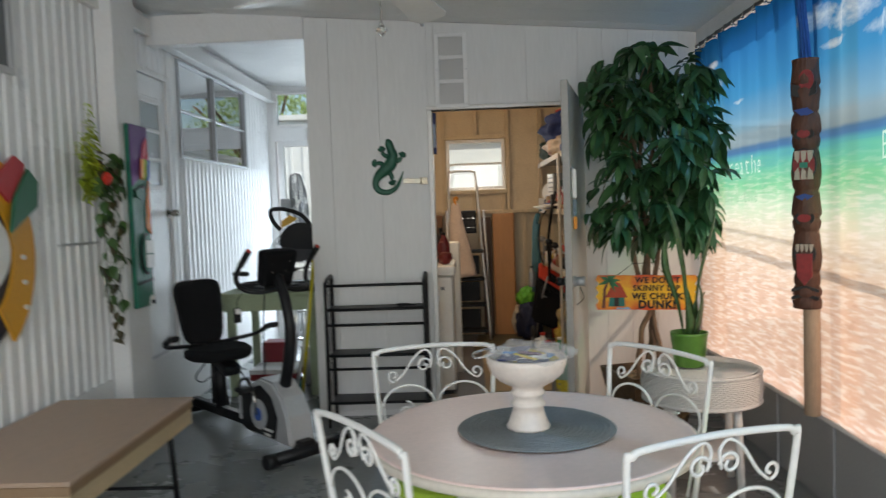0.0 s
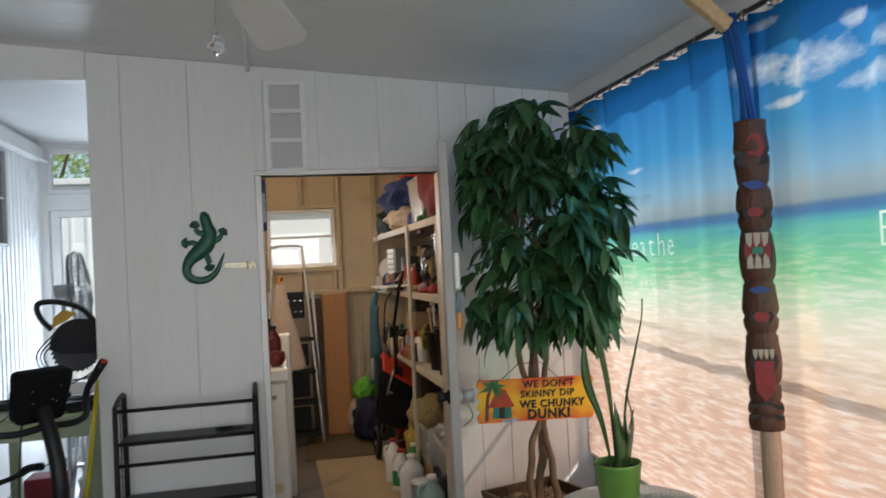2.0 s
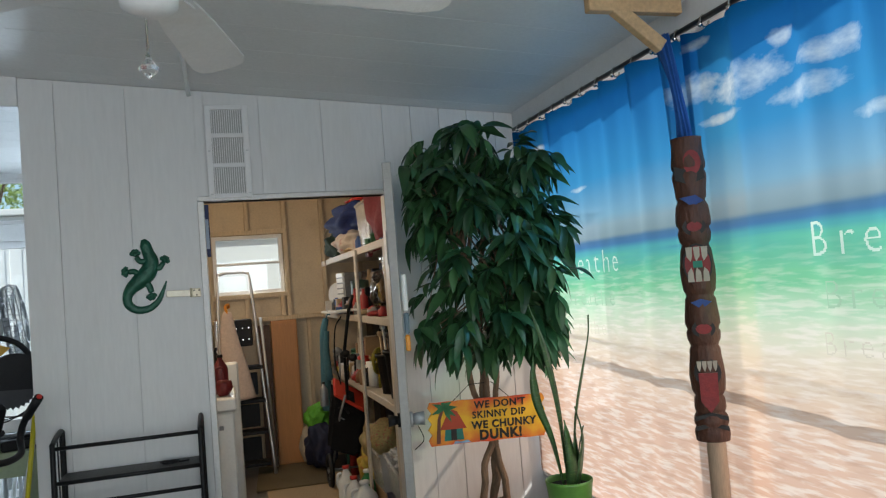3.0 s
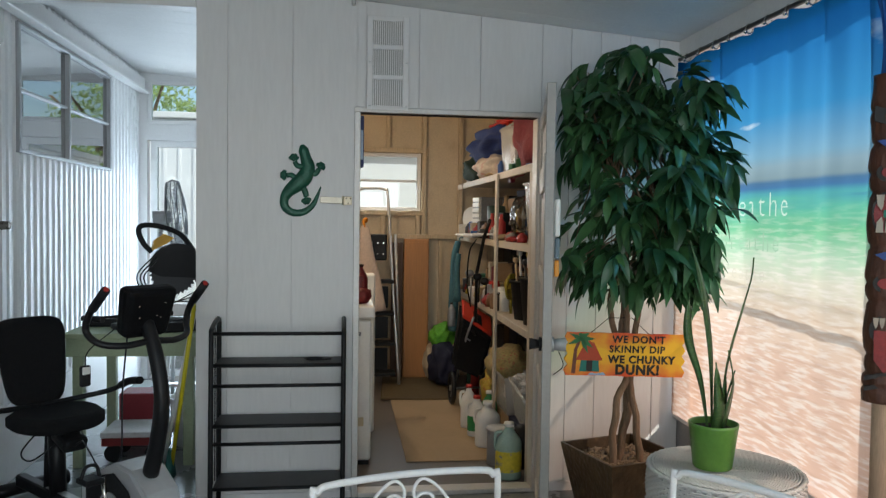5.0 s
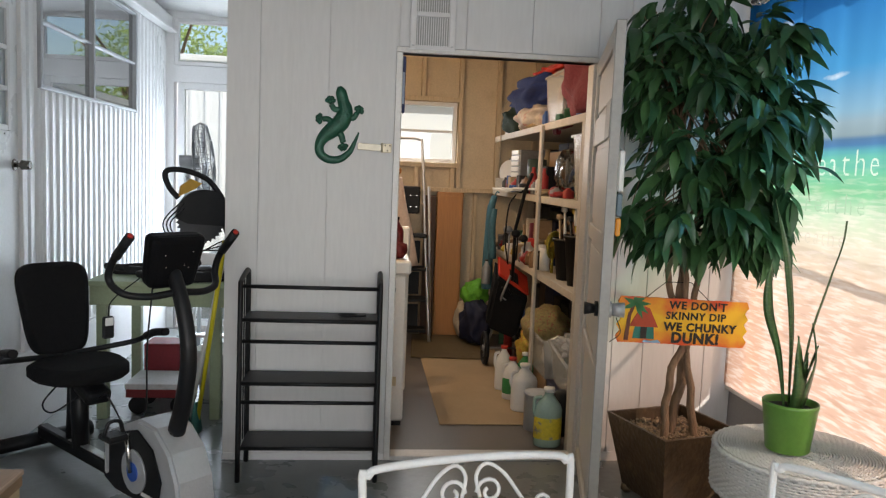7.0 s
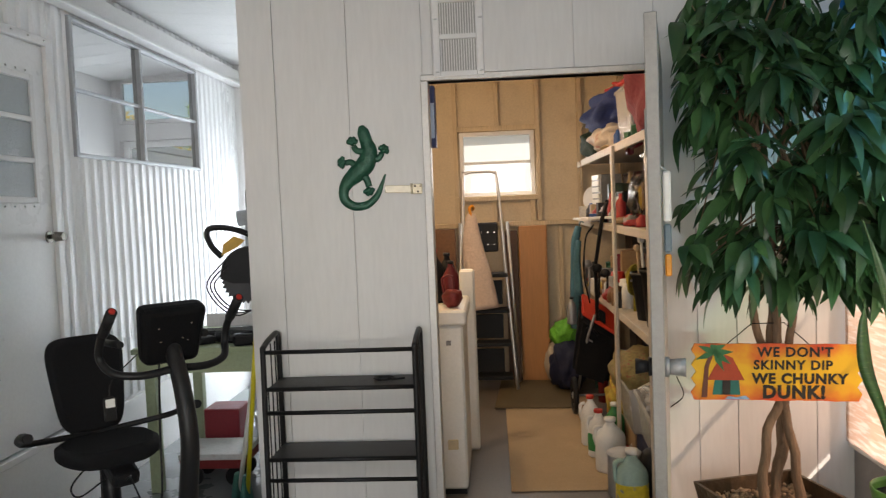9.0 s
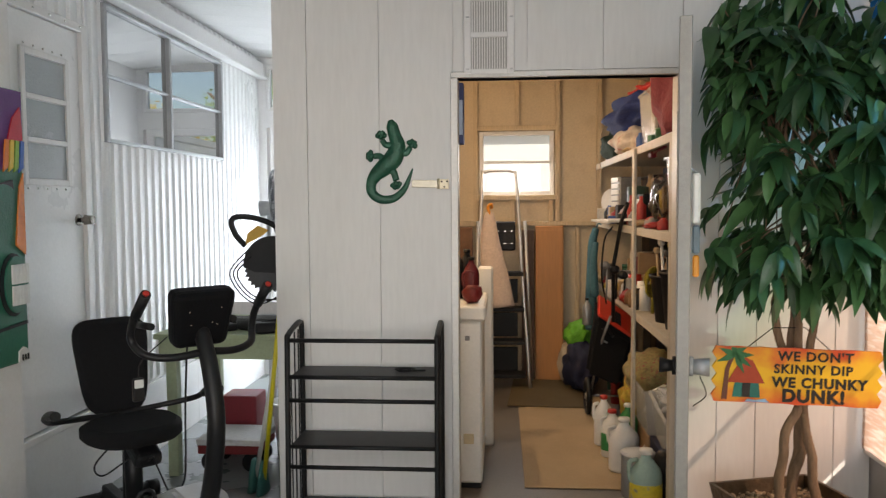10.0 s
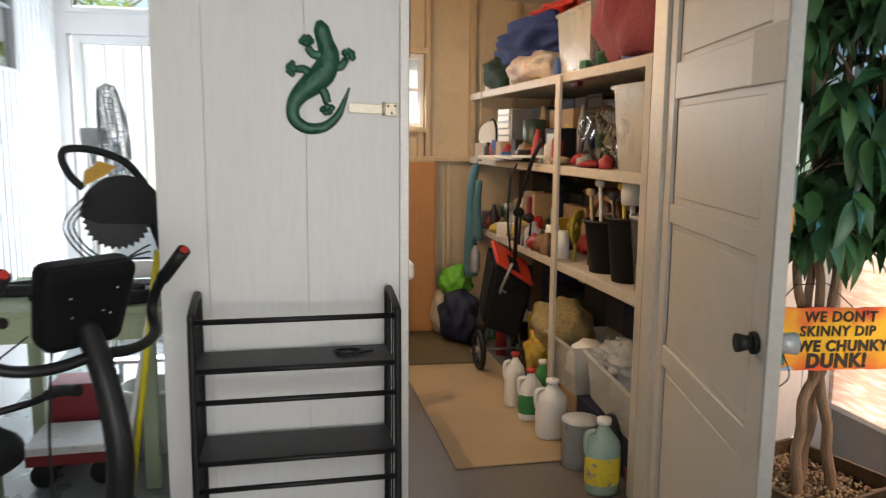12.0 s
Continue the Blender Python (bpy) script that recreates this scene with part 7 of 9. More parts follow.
def wall_plant():
    X, SH = LEFT_X + 0.06, -0.13
    th = thing("hanging_plant", (X, 4.36, 1.55), "trailing artificial plant with fern and red flower in a wall holder", "hanging plant")
    rg = random.Random(9)
    bm = bmx()
    span(bm, (LEFT_X + 0.017, 4.07, 1.288), (LEFT_X + 0.03, 4.50, 1.30), 0.002)
    part("wall_strip", bm, M_ALU, th, "thin metal strip")
    bm = bmx()
    lathe(bm, [(0.0, 0.0), (0.04, 0.0), (0.06, 0.10), (0.055, 0.105), (0.0, 0.09)], 16, (X + 0.02, 4.36, 1.56))
    tube(bm, [(LEFT_X + 0.014, 4.36, 1.65), (X + 0.02, 4.36, 1.65)], 0.006, 6)
    part("holder", bm, mat("green_wire_holder", (0.09, 0.18, 0.04), 0.6), th)
    fern, dark, brown = leaf_material("fern_leaf", (0.40, 0.48, 0.05)), leaf_material("ivy_leaf", (0.05, 0.11, 0.03)), leaf_material("bronze_leaf", (0.09, 0.075, 0.035))
    m1, m2, m3 = leaf_mesh("leaf", 0.075, 0.026, 0.2, fern, 1), leaf_mesh("leaf", 0.085, 0.055, 0.3, dark, 2), leaf_mesh("leaf", 0.075, 0.05, 0.3, brown, 3)

    def put(me, p, e, s):
        o = new("leaf", me)
        o.parent = th
        o.matrix_local = Matrix.Translation(-base_of(th)) @ Matrix.Translation(p) @ Euler(e).to_matrix().to_4x4() @ Matrix.Scale(s, 4)
    for dy, dz, ln in ((-0.10, 0.36, 0.40), (-0.17, 0.25, 0.28), (-0.03, 0.28, 0.3), (-0.20, 0.14, 0.22), (-0.08, 0.42, 0.43), (-0.14, -0.12, 0.2), (-0.20, 0.0, 0.2), (-0.22, 0.20, 0.2), (-0.13, 0.10, 0.2), (-0.10, 0.22, 0.2), (-0.18, -0.10, 0.2)):
        base = Vector((X + 0.02, 4.34, 1.64))
        pts = curve([base, base + Vector((0.03, dy * 0.5, dz * 0.6)), base + Vector((0.05, dy, dz))], 5)
        bm = bmx()
        tube(bm, pts, 0.003, 5, 0.001)
        part("frond_stem", bm, fern, th)
        for i, p in enumerate(pts):
            w = 1.5 * (1 - 0.7 * i / len(pts))
            for s in (-1, 1):
                put(m1, p, (rg.uniform(-0.5, 0.5), rg.uniform(-0.3, 0.5), s * 1.45 + rg.uniform(-0.3, 0.3)), w)
    for y0, ztop, zbot, amp in ((4.44, 1.70, 0.72, 0.03), (4.50, 1.72, 0.85, 0.04), (4.38, 1.6, 0.95, 0.03), (4.56, 1.66, 1.1, 0.04)):
        pts = [Vector((X + 0.05 + 0.02 * math.sin(i * 0.9), y0 + amp * math.sin(i * 0.7 + y0 * 9), ztop + (zbot - ztop) * i / 18)) for i in range(19)]
        bm = bmx()
        tube(bm, pts, 0.0025, 5)
        part("vine", bm, dark, th)
        for p in pts:
            for _ in range(rg.choice((0, 1, 1, 2))):
                put(rg.choice((m2, m3)), p + Vector((0, rg.uniform(-0.02, 0.02), 0)), (rg.uniform(-0.6, 0.6), rg.uniform(0.2, 1.4), rg.uniform(-1.7, 1.7)), rg.uniform(0.6, 1.05))
    for k in range(45):
        put(rg.choice((m2, m3)), Vector((X + 0.05, 4.44 + rg.uniform(-0.10, 0.16), 1.68 + rg.uniform(-0.08, 0.12))), (rg.uniform(-0.6, 0.6), rg.uniform(0.0, 1.2), rg.uniform(-1.7, 1.7)), rg.uniform(0.8, 1.2))
    bm = bmx()
    for k in range(9):
        a = 2.4 * k
        blob(bm, (X + 0.10, 4.37 + 0.022 * math.cos(a), 1.655 + 0.02 * math.sin(a)), (0.018, 0.02, 0.018), 0.3, 4, 2, k)
    part("flower", bm, mat("red_petals", (0.70, 0.04, 0.02), 0.6, vary=0.2), th, "red flower head")
    th.location.y += SH


wall_plant()


def toucan():
    X = LEFT_X + 0.03
    th = thing("toucan_wall_art", (X, 3.36, 0.82), "painted toucan wall cutout in orange, green and black", "wall ornament")

    def decal(name, shape, material, lift=0.0, t=0.014):
        bm2 = bmx()
        plate(bm2, shape, t, Matrix(((0, 0, 1, X + lift), (1, 0, 0, 0), (0, 1, 0, 0), (0, 0, 0, 1))))
        part(name, bm2, material, th)

    def arc(cy, cz, r0, r1, a0, a1, n=18):
        o = [(cy + r1[0] * math.cos(radians(a0 + (a1 - a0) * k / n)), cz + r1[1] * math.sin(radians(a0 + (a1 - a0) * k / n))) for k in range(n + 1)]
        i = [(cy + r0[0] * math.cos(radians(a1 + (a0 - a1) * k / n)), cz + r0[1] * math.sin(radians(a1 + (a0 - a1) * k / n))) for k in range(n + 1)]
        return o + i
    orange, blk, grn, red, wht = mat("toucan_orange", (0.70, 0.33, 0.02), 0.45), mat("toucan_black", (0.02, 0.02, 0.04), 0.45), mat("toucan_green", (0.015, 0.14, 0.07), 0.45), mat("toucan_red", (0.5, 0.04, 0.05), 0.45), M_WHITEPL
    decal("body", [(3.25 + 0.40 * math.cos(radians(a)), 1.28 + 0.44 * math.sin(radians(a))) for a in range(-95, 96, 10)], blk)
    decal("beak_band", arc(3.25, 1.28, (0.30, 0.30), (0.475, 0.50), -55, 62), orange, 0.015)
    decal("belly", [(3.27 + 0.26 * math.cos(radians(a)), 1.30 + 0.20 * math.sin(radians(a))) for a in range(0, 360, 15)], wht, 0.015)
    decal("crest", [(3.40, 1.62), (3.58, 1.74), (3.66, 1.70), (3.63, 1.60), (3.52, 1.52)], red, 0.030)
    decal("leaf_shape", [(3.50, 1.38), (3.72, 1.50), (3.735, 1.62), (3.66, 1.68), (3.54, 1.54)], grn, 0.046)
    for z in (1.02, 1.14, 1.26):
        decal("bead", [(3.62 + 0.018 * math.cos(2 * math.pi * k / 10), z + 0.012 * math.sin(2 * math.pi * k / 10)) for k in range(10)], wht, 0.030, 0.006)

    th.location.y -= 0.07


toucan()


def box_table():
    x0, x1, y0, y1, zt = -2.14, -1.445, 2.60, 3.815, 0.50
    th = thing("low_folding_table", ((x0 + x1) / 2, (y0 + y1) / 2, 0), "low wood-veneer box table on black folding legs", "table")
    bm = bmx()
    span(bm, (x0, y0, zt - 0.018), (x1, y1, zt), 0.003)
    part("top", bm, M_OAK, th, "brown wood-veneer top")
    bm = bmx()
    span(bm, (x0 + 0.004, y0 + 0.004, zt - 0.055), (x1 - 0.004, y1 - 0.004, zt - 0.0185), 0.003)
    part("upper_band", bm, mat("mid_brown_veneer", (0.30, 0.19, 0.11), 0.5, vary=0.15, stretch=(8, 0.7, 8)), th)
    bm = bmx()
    span(bm, (x0 + 0.01, y0 + 0.01, zt - 0.135), (x1 - 0.01, y1 - 0.01, zt - 0.0555), 0.003)
    part("lower_band", bm, M_OAKEDGE, th, "raw pale wood side")
    for y in (y0 + 0.16, y1 - 0.14):
        for sx, xx in ((-1, x0 + 0.06), (1, x1 - 0.06)):
            bm = bmx()
            tube(bm, [(xx, y - 0.04, zt - 0.136), (xx - sx * 0.02, y + 0.06, 0.0)], 0.014, 8)
            part("leg", bm, M_BLACK, th)
        bm = bmx()
        tube(bm, [(x0 + 0.075, y + 0.045, 0.06), (x1 - 0.075, y + 0.045, 0.06)], 0.009, 7)
        part("cross_bar", bm, M_BLACK, th)


box_table()

# ---- ceiling fan and conduit ----
def ceiling_fan():
    H = Vector((-0.27, 2.60, 0))
    zc = ceil_z(H.x)
    th = thing("ceiling_fan", (H.x, H.y, zc), "white five-bladed ceiling fan with pull chain", "ceiling fan")
    bm = bmx()
    lathe(bm, [(0, 0), (0.065, 0.0), (0.06, -0.05), (0.02, -0.07), (0.0, -0.07)], 20, (H.x, H.y, zc))
    tube(bm, [(H.x, H.y, zc - 0.06), (H.x, H.y, 2.33)], 0.013, 10)
    part("downrod", bm, M_WHITE, th)
    bm = bmx()
    lathe(bm, [(0, 2.34), (0.07, 2.335), (0.115, 2.30), (0.12, 2.25), (0.10, 2.205), (0.06, 2.19), (0.055, 2.15), (0.03, 2.135), (0, 2.133)], 28, (H.x, H.y, 0))
    part("motor", bm, M_WHITE, th)
    for k in range(5):
        a = radians(77 + 72 * k)
        ca, sa = math.cos(a), math.sin(a)
        m = Matrix.Translation((H.x, H.y, 2.215)) @ Matrix.Rotation(a, 4, "Z") @ Matrix.Rotation(radians(-12), 4, "X")
        out = [(0.17, -0.045), (0.30, -0.058), (0.60, -0.072), (0.645, -0.06), (0.66, -0.035), (0.662, 0.035), (0.645, 0.06), (0.60, 0.072), (0.30, 0.058), (0.17, 0.045)]
        bm = bmx()
        plate(bm, out, 0.006, m)
        blade = part("blade", bm, M_WHITE, th)
        bm = bmx()
        plate(bm, [(0.09, -0.02), (0.20, -0.04), (0.23, 0.0), (0.20, 0.04), (0.09, 0.02)], 0.005, m @ Matrix.Translation((0, 0, -0.0055)))
        part("blade_arm", bm, M_WHITE, blade)
    bm = bmx()
    tube(bm, [(H.x - 0.015, H.y + 0.07, 2.19), (H.x - 0.016, H.y + 0.115, 2.16), (H.x - 0.016, H.y + 0.12, 2.085)], 0.0022, 5)
    z = 2.15
    while z > 2.09:
        g = bmesh.ops.create_icosphere(bm, subdivisions=1, radius=0.0035)
        bmesh.ops.translate(bm, vec=(H.x - 0.016, H.y + 0.12, z), verts=g["verts"])
        z -= 0.008
    ch = part("pull_chain", bm, M_CHROME, th, "beaded metal chain")
    bm = bmx()
    lathe(bm, [(0, 0.036), (0.006, 0.034), (0.008, 0.024), (0.021, 0.008), (0.019, 0.0), (0.0, -0.018)], 8, (H.x - 0.016, H.y + 0.12, 2.055), smooth=False)
    cr = bpy.data.materials.new("cut_crystal")
    cr.use_nodes = True
    b = cr.node_tree.nodes["Principled BSDF"]
    b.inputs["Transmission Weight"].default_value, b.inputs["Roughness"].default_value, b.inputs["IOR"].default_value = 0.9, 0.03, 1.5
    part("crystal_pull", bm, cr, ch, "faceted clear pull")


ceiling_fan()
bm = bmx()
xz = ceil_z(-0.27) - 0.013
tube(bm, [(-0.27, 2.66, xz), (-0.27, 5.16, xz), (-0.268, 5.185, xz - 0.02)], 0.011, 8)
solo("ceiling_conduit", bm, M_WHITE, (-0.27, 2.66, xz), "white painted conduit running along the ceiling", "conduit")

# ---- passage: bench, saw, fan, brooms, boxes ----
def work_bench():
    x0, x1, y0, y1, zt = -1.93, -1.18, 5.78, 6.55, 0.815
    th = thing("work_bench", ((x0 + x1) / 2, (y0 + y1) / 2, 0), "sage green painted wooden work bench", "bench")
    bm = bmx()
    span(bm, (x0 - 0.02, y0 - 0.02, zt - 0.03), (x1 + 0.02, y1 + 0.02, zt), 0.004)
    part("top", bm, M_GREENBENCH, th)
    for a in ((x0, y0, x1, y0 + 0.025), (x0, y1 - 0.025, x1, y1), (x0, y0 + 0.026, x0 + 0.025, y1 - 0.026), (x1 - 0.025, y0 + 0.026, x1, y1 - 0.026)):
        bm = bmx()
        span(bm, (a[0], a[1], zt - 0.14), (a[2], a[3], zt - 0.031), 0.003)
        part("apron", bm, M_GREENBENCH, th)
    for x in (x0 + 0.027, x1 - 0.087):
        for y in (y0 + 0.027, y1 - 0.087):
            bm = bmx()
            span(bm, (x, y, 0), (x + 0.06, y + 0.06, zt - 0.032), 0.004)
            part("leg", bm, M_GREENBENCH, th)


work_bench()


def mitre_saw():
    th = thing("mitre_saw", (-1.40, 6.05, 0.815), "black and yellow mitre saw with toothed blade on the bench", "mitre saw")
    bm = bmx()
    lathe(bm, [(0, 0.0), (0.17, 0.0), (0.18, 0.015), (0.17, 0.05), (0.0, 0.055)], 28, (-1.40, 6.05, 0.816))
    box(bm, (-1.40, 6.05, 0.845), (0.52, 0.14, 0.05), None, 0.01)
    part("base", bm, M_PLASTIC, th)
    bm = bmx()
    span(bm, (-1.66, 6.13, 0.872), (-1.14, 6.15, 0.95), 0.004)
    part("fence", bm, M_ALU, th)
    bm = bmx()
    n = 60
    c = Vector((-1.37, 6.03, 1.16))
    outl = []
    for k in range(n):
        a = 2 * math.pi * k / n
        r = 0.145 if k % 2 else 0.128
        outl.append((r * math.cos(a), r * math.sin(a)))
    plate(bm, outl, 0.004, Matrix.Translation(c) @ Matrix.Rotation(radians(20), 4, "Z") @ Euler((radians(90), 0, 0)).to_matrix().to_4x4())
    part("blade", bm, mat("saw_steel", (0.06, 0.06, 0.065), 0.45, metal=0.6), th, "toothed steel blade")
    m = Matrix.Translation(c + Vector((0.02, 0.0, 0.02))) @ Matrix.Rotation(radians(20), 4, "Z") @ Euler((radians(90), 0, 0)).to_matrix().to_4x4()
    bm = bmx()
    outl = [(0.165 * math.cos(radians(a)), 0.165 * math.sin(radians(a))) for a in range(-20, 196, 12)] + [(-0.10, -0.04), (0.06, -0.05)]
    plate(bm, outl, 0.06, m @ Matrix.Translation((0, 0, -0.03)))
    part("guard", bm, M_PLASTIC, th, "black blade guard")
    bm = bmx()
    tube(bm, [tuple(m @ Vector((0.06, 0.06, -0.03))), tuple(m @ Vector((0.08, 0.08, -0.19)))], 0.062, 16)
    part("motor", bm, M_PLASTIC, th)
    bm = bmx()
    plate(bm, [(-0.15, 0.12), (-0.06, 0.165), (-0.02, 0.20), (-0.08, 0.225), (-0.14, 0.18)], 0.05, m @ Matrix.Translation((0, 0, -0.025)))
    part("yellow_housing", bm, mat("saw_yellow", (0.62, 0.33, 0.02), 0.45), th, "yellow plastic housing")
    bm = bmx()
    tube(bm, curve([tuple(m @ Vector(p)) for p in ((0.10, 0.12, 0), (0.02, 0.22, 0), (-0.10, 0.27, 0), (-0.20, 0.275, 0), (-0.225, 0.24, 0), (-0.20, 0.17, 0), (-0.15, 0.11, 0))], 6), 0.017, 10)
    part("handle", bm, M_PLASTIC, th, "black loop handle")
    bm = bmx()
    tube(bm, [tuple(m @ Vector((0.13, -0.02, 0))), (-1.18, 6.17, 0.95), (-1.20, 6.17, 0.86)], 0.035, 10)
    part("arm", bm, M_PLASTIC, th)
    for k in range(3):
        bm = bmx()
        tube(bm, curve([tuple(m @ Vector((-0.12, 0.05 + 0.03 * k, 0.03))), tuple(m @ Vector((-0.20 - 0.02 * k, -0.05, 0.04))), tuple(m @ Vector((-0.10, -0.18 - 0.02 * k, 0.05))), tuple(m @ Vector((0.10, -0.20 + 0.03 * k, 0.05)))], 6), 0.0045, 6)
        part("cable", bm, M_BLACK, th)


mitre_saw()
for k, (x, y, sx, sy, sz, m_) in enumerate(((-1.78, 6.1, 0.22, 0.12, 0.05, M_PLASTIC), (-1.30, 5.85, 0.20, 0.10, 0.06, M_PLASTIC), (-1.62, 5.92, 0.12, 0.18, 0.04, M_PLASTIC))):
    bm = bmx()
    box(bm, (x, y, 0.816 + sz / 2), (sx, sy, sz), Matrix.Rotation(0.4 * k, 3, "Z"), 0.012, 2)
    tube(bm, [(x - sx * 0.3, y, 0.816 + sz * 0.9), (x + sx * 0.3, y, 0.816 + sz * 1.15)], 0.012, 8)
    solo("tool_case", bm, m_, (x, y, 0.816), "small black power tool case on the bench", "tool case", "tools on the bench")


def pedestal_fan():
    P = Vector((-1.66, 6.95, 0))
    th = thing("pedestal_fan", tuple(P), "grey pedestal fan with wire cage standing behind the bench", "fan")
    bm = bmx()
    lathe(bm, [(0, 0), (0.19, 0.0), (0.19, 0.015), (0.05, 0.04), (0, 0.045)], 24, tuple(P))
    part("base", bm, mat("grey_fan_plastic", (0.42, 0.43, 0.44), 0.4), th)
    bm = bmx()
    tube(bm, [tuple(P + Vector((0, 0, 0.03))), tuple(P + Vector((0, 0, 1.42)))], 0.016, 8)
    part("pole", bm, M_ALU, th)
    hub = P + Vector((0.115, -0.02, 1.515))
    ax = Vector((0.98, 0.10, 0.10)).normalized()
    sd = ax.orthogonal().normalized()
    up = ax.cross(sd)
    bm = bmx()
    tube(bm, [tuple(hub - ax * 0.16), tuple(hub - ax * 0.03)], 0.055, 14, 0.045)
    tube(bm, [tuple(P + Vector((0, 0, 1.40))), tuple(hub - ax * 0.08)], 0.02, 8)
    part("motor", bm, mat("grey_motor", (0.40, 0.41, 0.42), 0.4), th)
    bm = bmx()
    for r, o in ((0.272, 0.0), (0.255, 0.04), (0.255, -0.04), (0.15, 0.062), (0.15, -0.055)):
        tube(bm, [tuple(hub + ax * o + (sd * math.cos(a) + up * math.sin(a)) * r) for a in (2 * math.pi * k / 32 for k in range(33))], 0.004, 5)
    for k in range(44):
        a = 2 * math.pi * k / 44
        e = sd * math.cos(a) + up * math.sin(a)
        for s in (1, -1):
            tube(bm, [tuple(hub + ax * s * 0.072 + e * 0.04), tuple(hub + ax * s * 0.06 + e * 0.15), tuple(hub + ax * s * 0.04 + e * 0.255), tuple(hub + e * 0.272)], 0.0022, 4)
    part("cage", bm, mat("grey_wire", (0.20, 0.21, 0.22), 0.4), th, "grey wire cage")
    for k in range(4):
        a = 2 * math.pi * k / 4 + 0.5
        e, f = sd * math.cos(a) + up * math.sin(a), -sd * math.sin(a) + up * math.cos(a)
        bm = bmx()
        vs = [bm.verts.new(hub + e * r + f * w + ax * h) for r, w, h in ((0.03, -0.02, -0.01), (0.22, -0.06, -0.02), (0.235, 0.06, 0.02), (0.03, 0.025, 0.01))]
        bm.faces.new(vs)
        bmesh.ops.solidify(bm, geom=bm.faces[:], thickness=0.003)
        part("blade", bm, mat("fan_blade_grey", (0.45, 0.46, 0.48), 0.35), th)


pedestal_fan()


def broom(name, foot, top, m_, head, label):
    th = thing(name, tuple(foot), label, "broom")
    bm = bmx()
    tube(bm, [foot, top], 0.012, 8)
    part("pole", bm, m_, th)
    bm = bmx()
    f = Vector(foot)
    tube(bm, [tuple(f + Vector((0, 0, 0.16))), tuple(f + Vector((0, 0, 0.10))), tuple(f + Vector((0, 0, 0.0)))], 0.03, 10, 0.085, flat=0.35)
    part("head", bm, head, th)


M_TEALBR = mat("teal_bristles", (0.05, 0.20, 0.17), 0.8, grain=120, stretch=(6, 6, 0.4))
broom("yellow_broom", (-1.30, 5.62, 0.0), (-1.115, 5.40, 1.10), M_YELLOW, M_TEALBR, "yellow-handled broom leaning beside the shed wall")
broom("white_mop", (-1.36, 5.66, 0.0), (-1.12, 5.47, 1.06), M_WHITEPL, M_TEALBR, "white-handled mop leaning beside the shed wall")

st = thing("storage_crate", (-1.58, 6.02, 0), "dark red wooden crate with a white lid under the bench", "crate")
bm = bmx()
box(bm, (-1.58, 6.02, 0.135), (0.36, 0.30, 0.05), None, 0.004)
part("body", bm, mat("dark_red_paint", (0.22, 0.02, 0.02), 0.5, vary=0.2), st)
bm = bmx()
box(bm, (-1.58, 6.02, 0.178), (0.37, 0.31, 0.035), None, 0.004)
part("lid", bm, mat("speckled_white_lid", (0.66, 0.64, 0.63), 0.6, vary=0.12, dirt=(0.35, 0.25, 0.22, 0.6)), st, "scuffed white lid")
for k, (x, y) in enumerate(((-1.70, 5.92), (-1.46, 5.92), (-1.70, 6.12), (-1.46, 6.12))):
    bm = bmx()
    tube(bm, [(x, y - 0.015, 0.054), (x, y + 0.015, 0.054)], 0.054, 16)
    part("caster", bm, M_PLASTIC, st)
bm = bmx()
lathe(bm, [(0, 0.0), (0.12, 0.0), (0.15, 0.30), (0.155, 0.302), (0.155, 0.318), (0.145, 0.318), (0.115, 0.012), (0, 0.012)], 28, (-1.30, 6.30, 0.0))
solo("bucket", bm, M_WHITEPL, (-1.30, 6.30, 0), "white plastic bucket under the bench", "bucket")
bm = bmx()
box(bm, (-1.66, 6.38, 0.17), (0.22, 0.2, 0.34), None, 0.006)
solo("red_box", bm, mat("dull_red_box", (0.26, 0.02, 0.03), 0.6), (-1.66, 6.38, 0), "dull red box under the bench", "box")


def step_stool():
    th = thing("step_ladder", (-1.45, 6.9, 0), "small aluminium step ladder behind the bench", "step ladder")
    for s in (-1, 1):
        for dy in (-1, 1):
            bm = bmx()
            tube(bm, [(-1.45 + s * 0.2, 7.1 + dy * 0.2, 0), (-1.45 + s * 0.15, 7.1, 0.68)], 0.016, 6)
            part("leg", bm, M_ALU, th)
    for z, dy in ((0.25, -0.13), (0.5, -0.055)):
        bm = bmx()
        box(bm, (-1.45, 7.1 + dy, z), (0.36, 0.08, 0.02), None, 0.004)
        part("step", bm, M_ALU, th)


step_stool()

# ---- shed ----
bm = bmx()
span(bm, (0.09, 5.745, 0.0025), (0.75, 7.70, 0.009), 0.002)
solo("carpet_runner", bm, M_RUNNER, (0.43, 6.9, 0), "tan carpet runner on the shed floor", "carpet")
bm = bmx()
box(bm, (0.335, 7.78, 0.0165), (0.60, 0.86, 0.013), Matrix.Rotation(radians(-4), 3, "Z"), 0.004)
solo("doormat", bm, M_DOORMAT, (0.315, 7.93, 0.01), "worn olive-brown doormat on the carpet", "doormat")
fx = thing("bare_bulb", (-0.49, 6.25, 2.31), "bare bulb holder on the shed ceiling", "lamp")
bm = bmx()
tube(bm, [(-0.49, 6.25, ceil_z(-0.49)), (-0.49, 6.25, 2.31)], 0.02, 10)
part("holder", bm, M_WHITEPL, fx)
bm = bmx()
lathe(bm, [(0, 0), (0.015, 0.0), (0.03, -0.03), (0.03, -0.04)], 14, (-0.49, 6.25, 2.31))
part("socket_cup", bm, M_WHITEPL, fx)

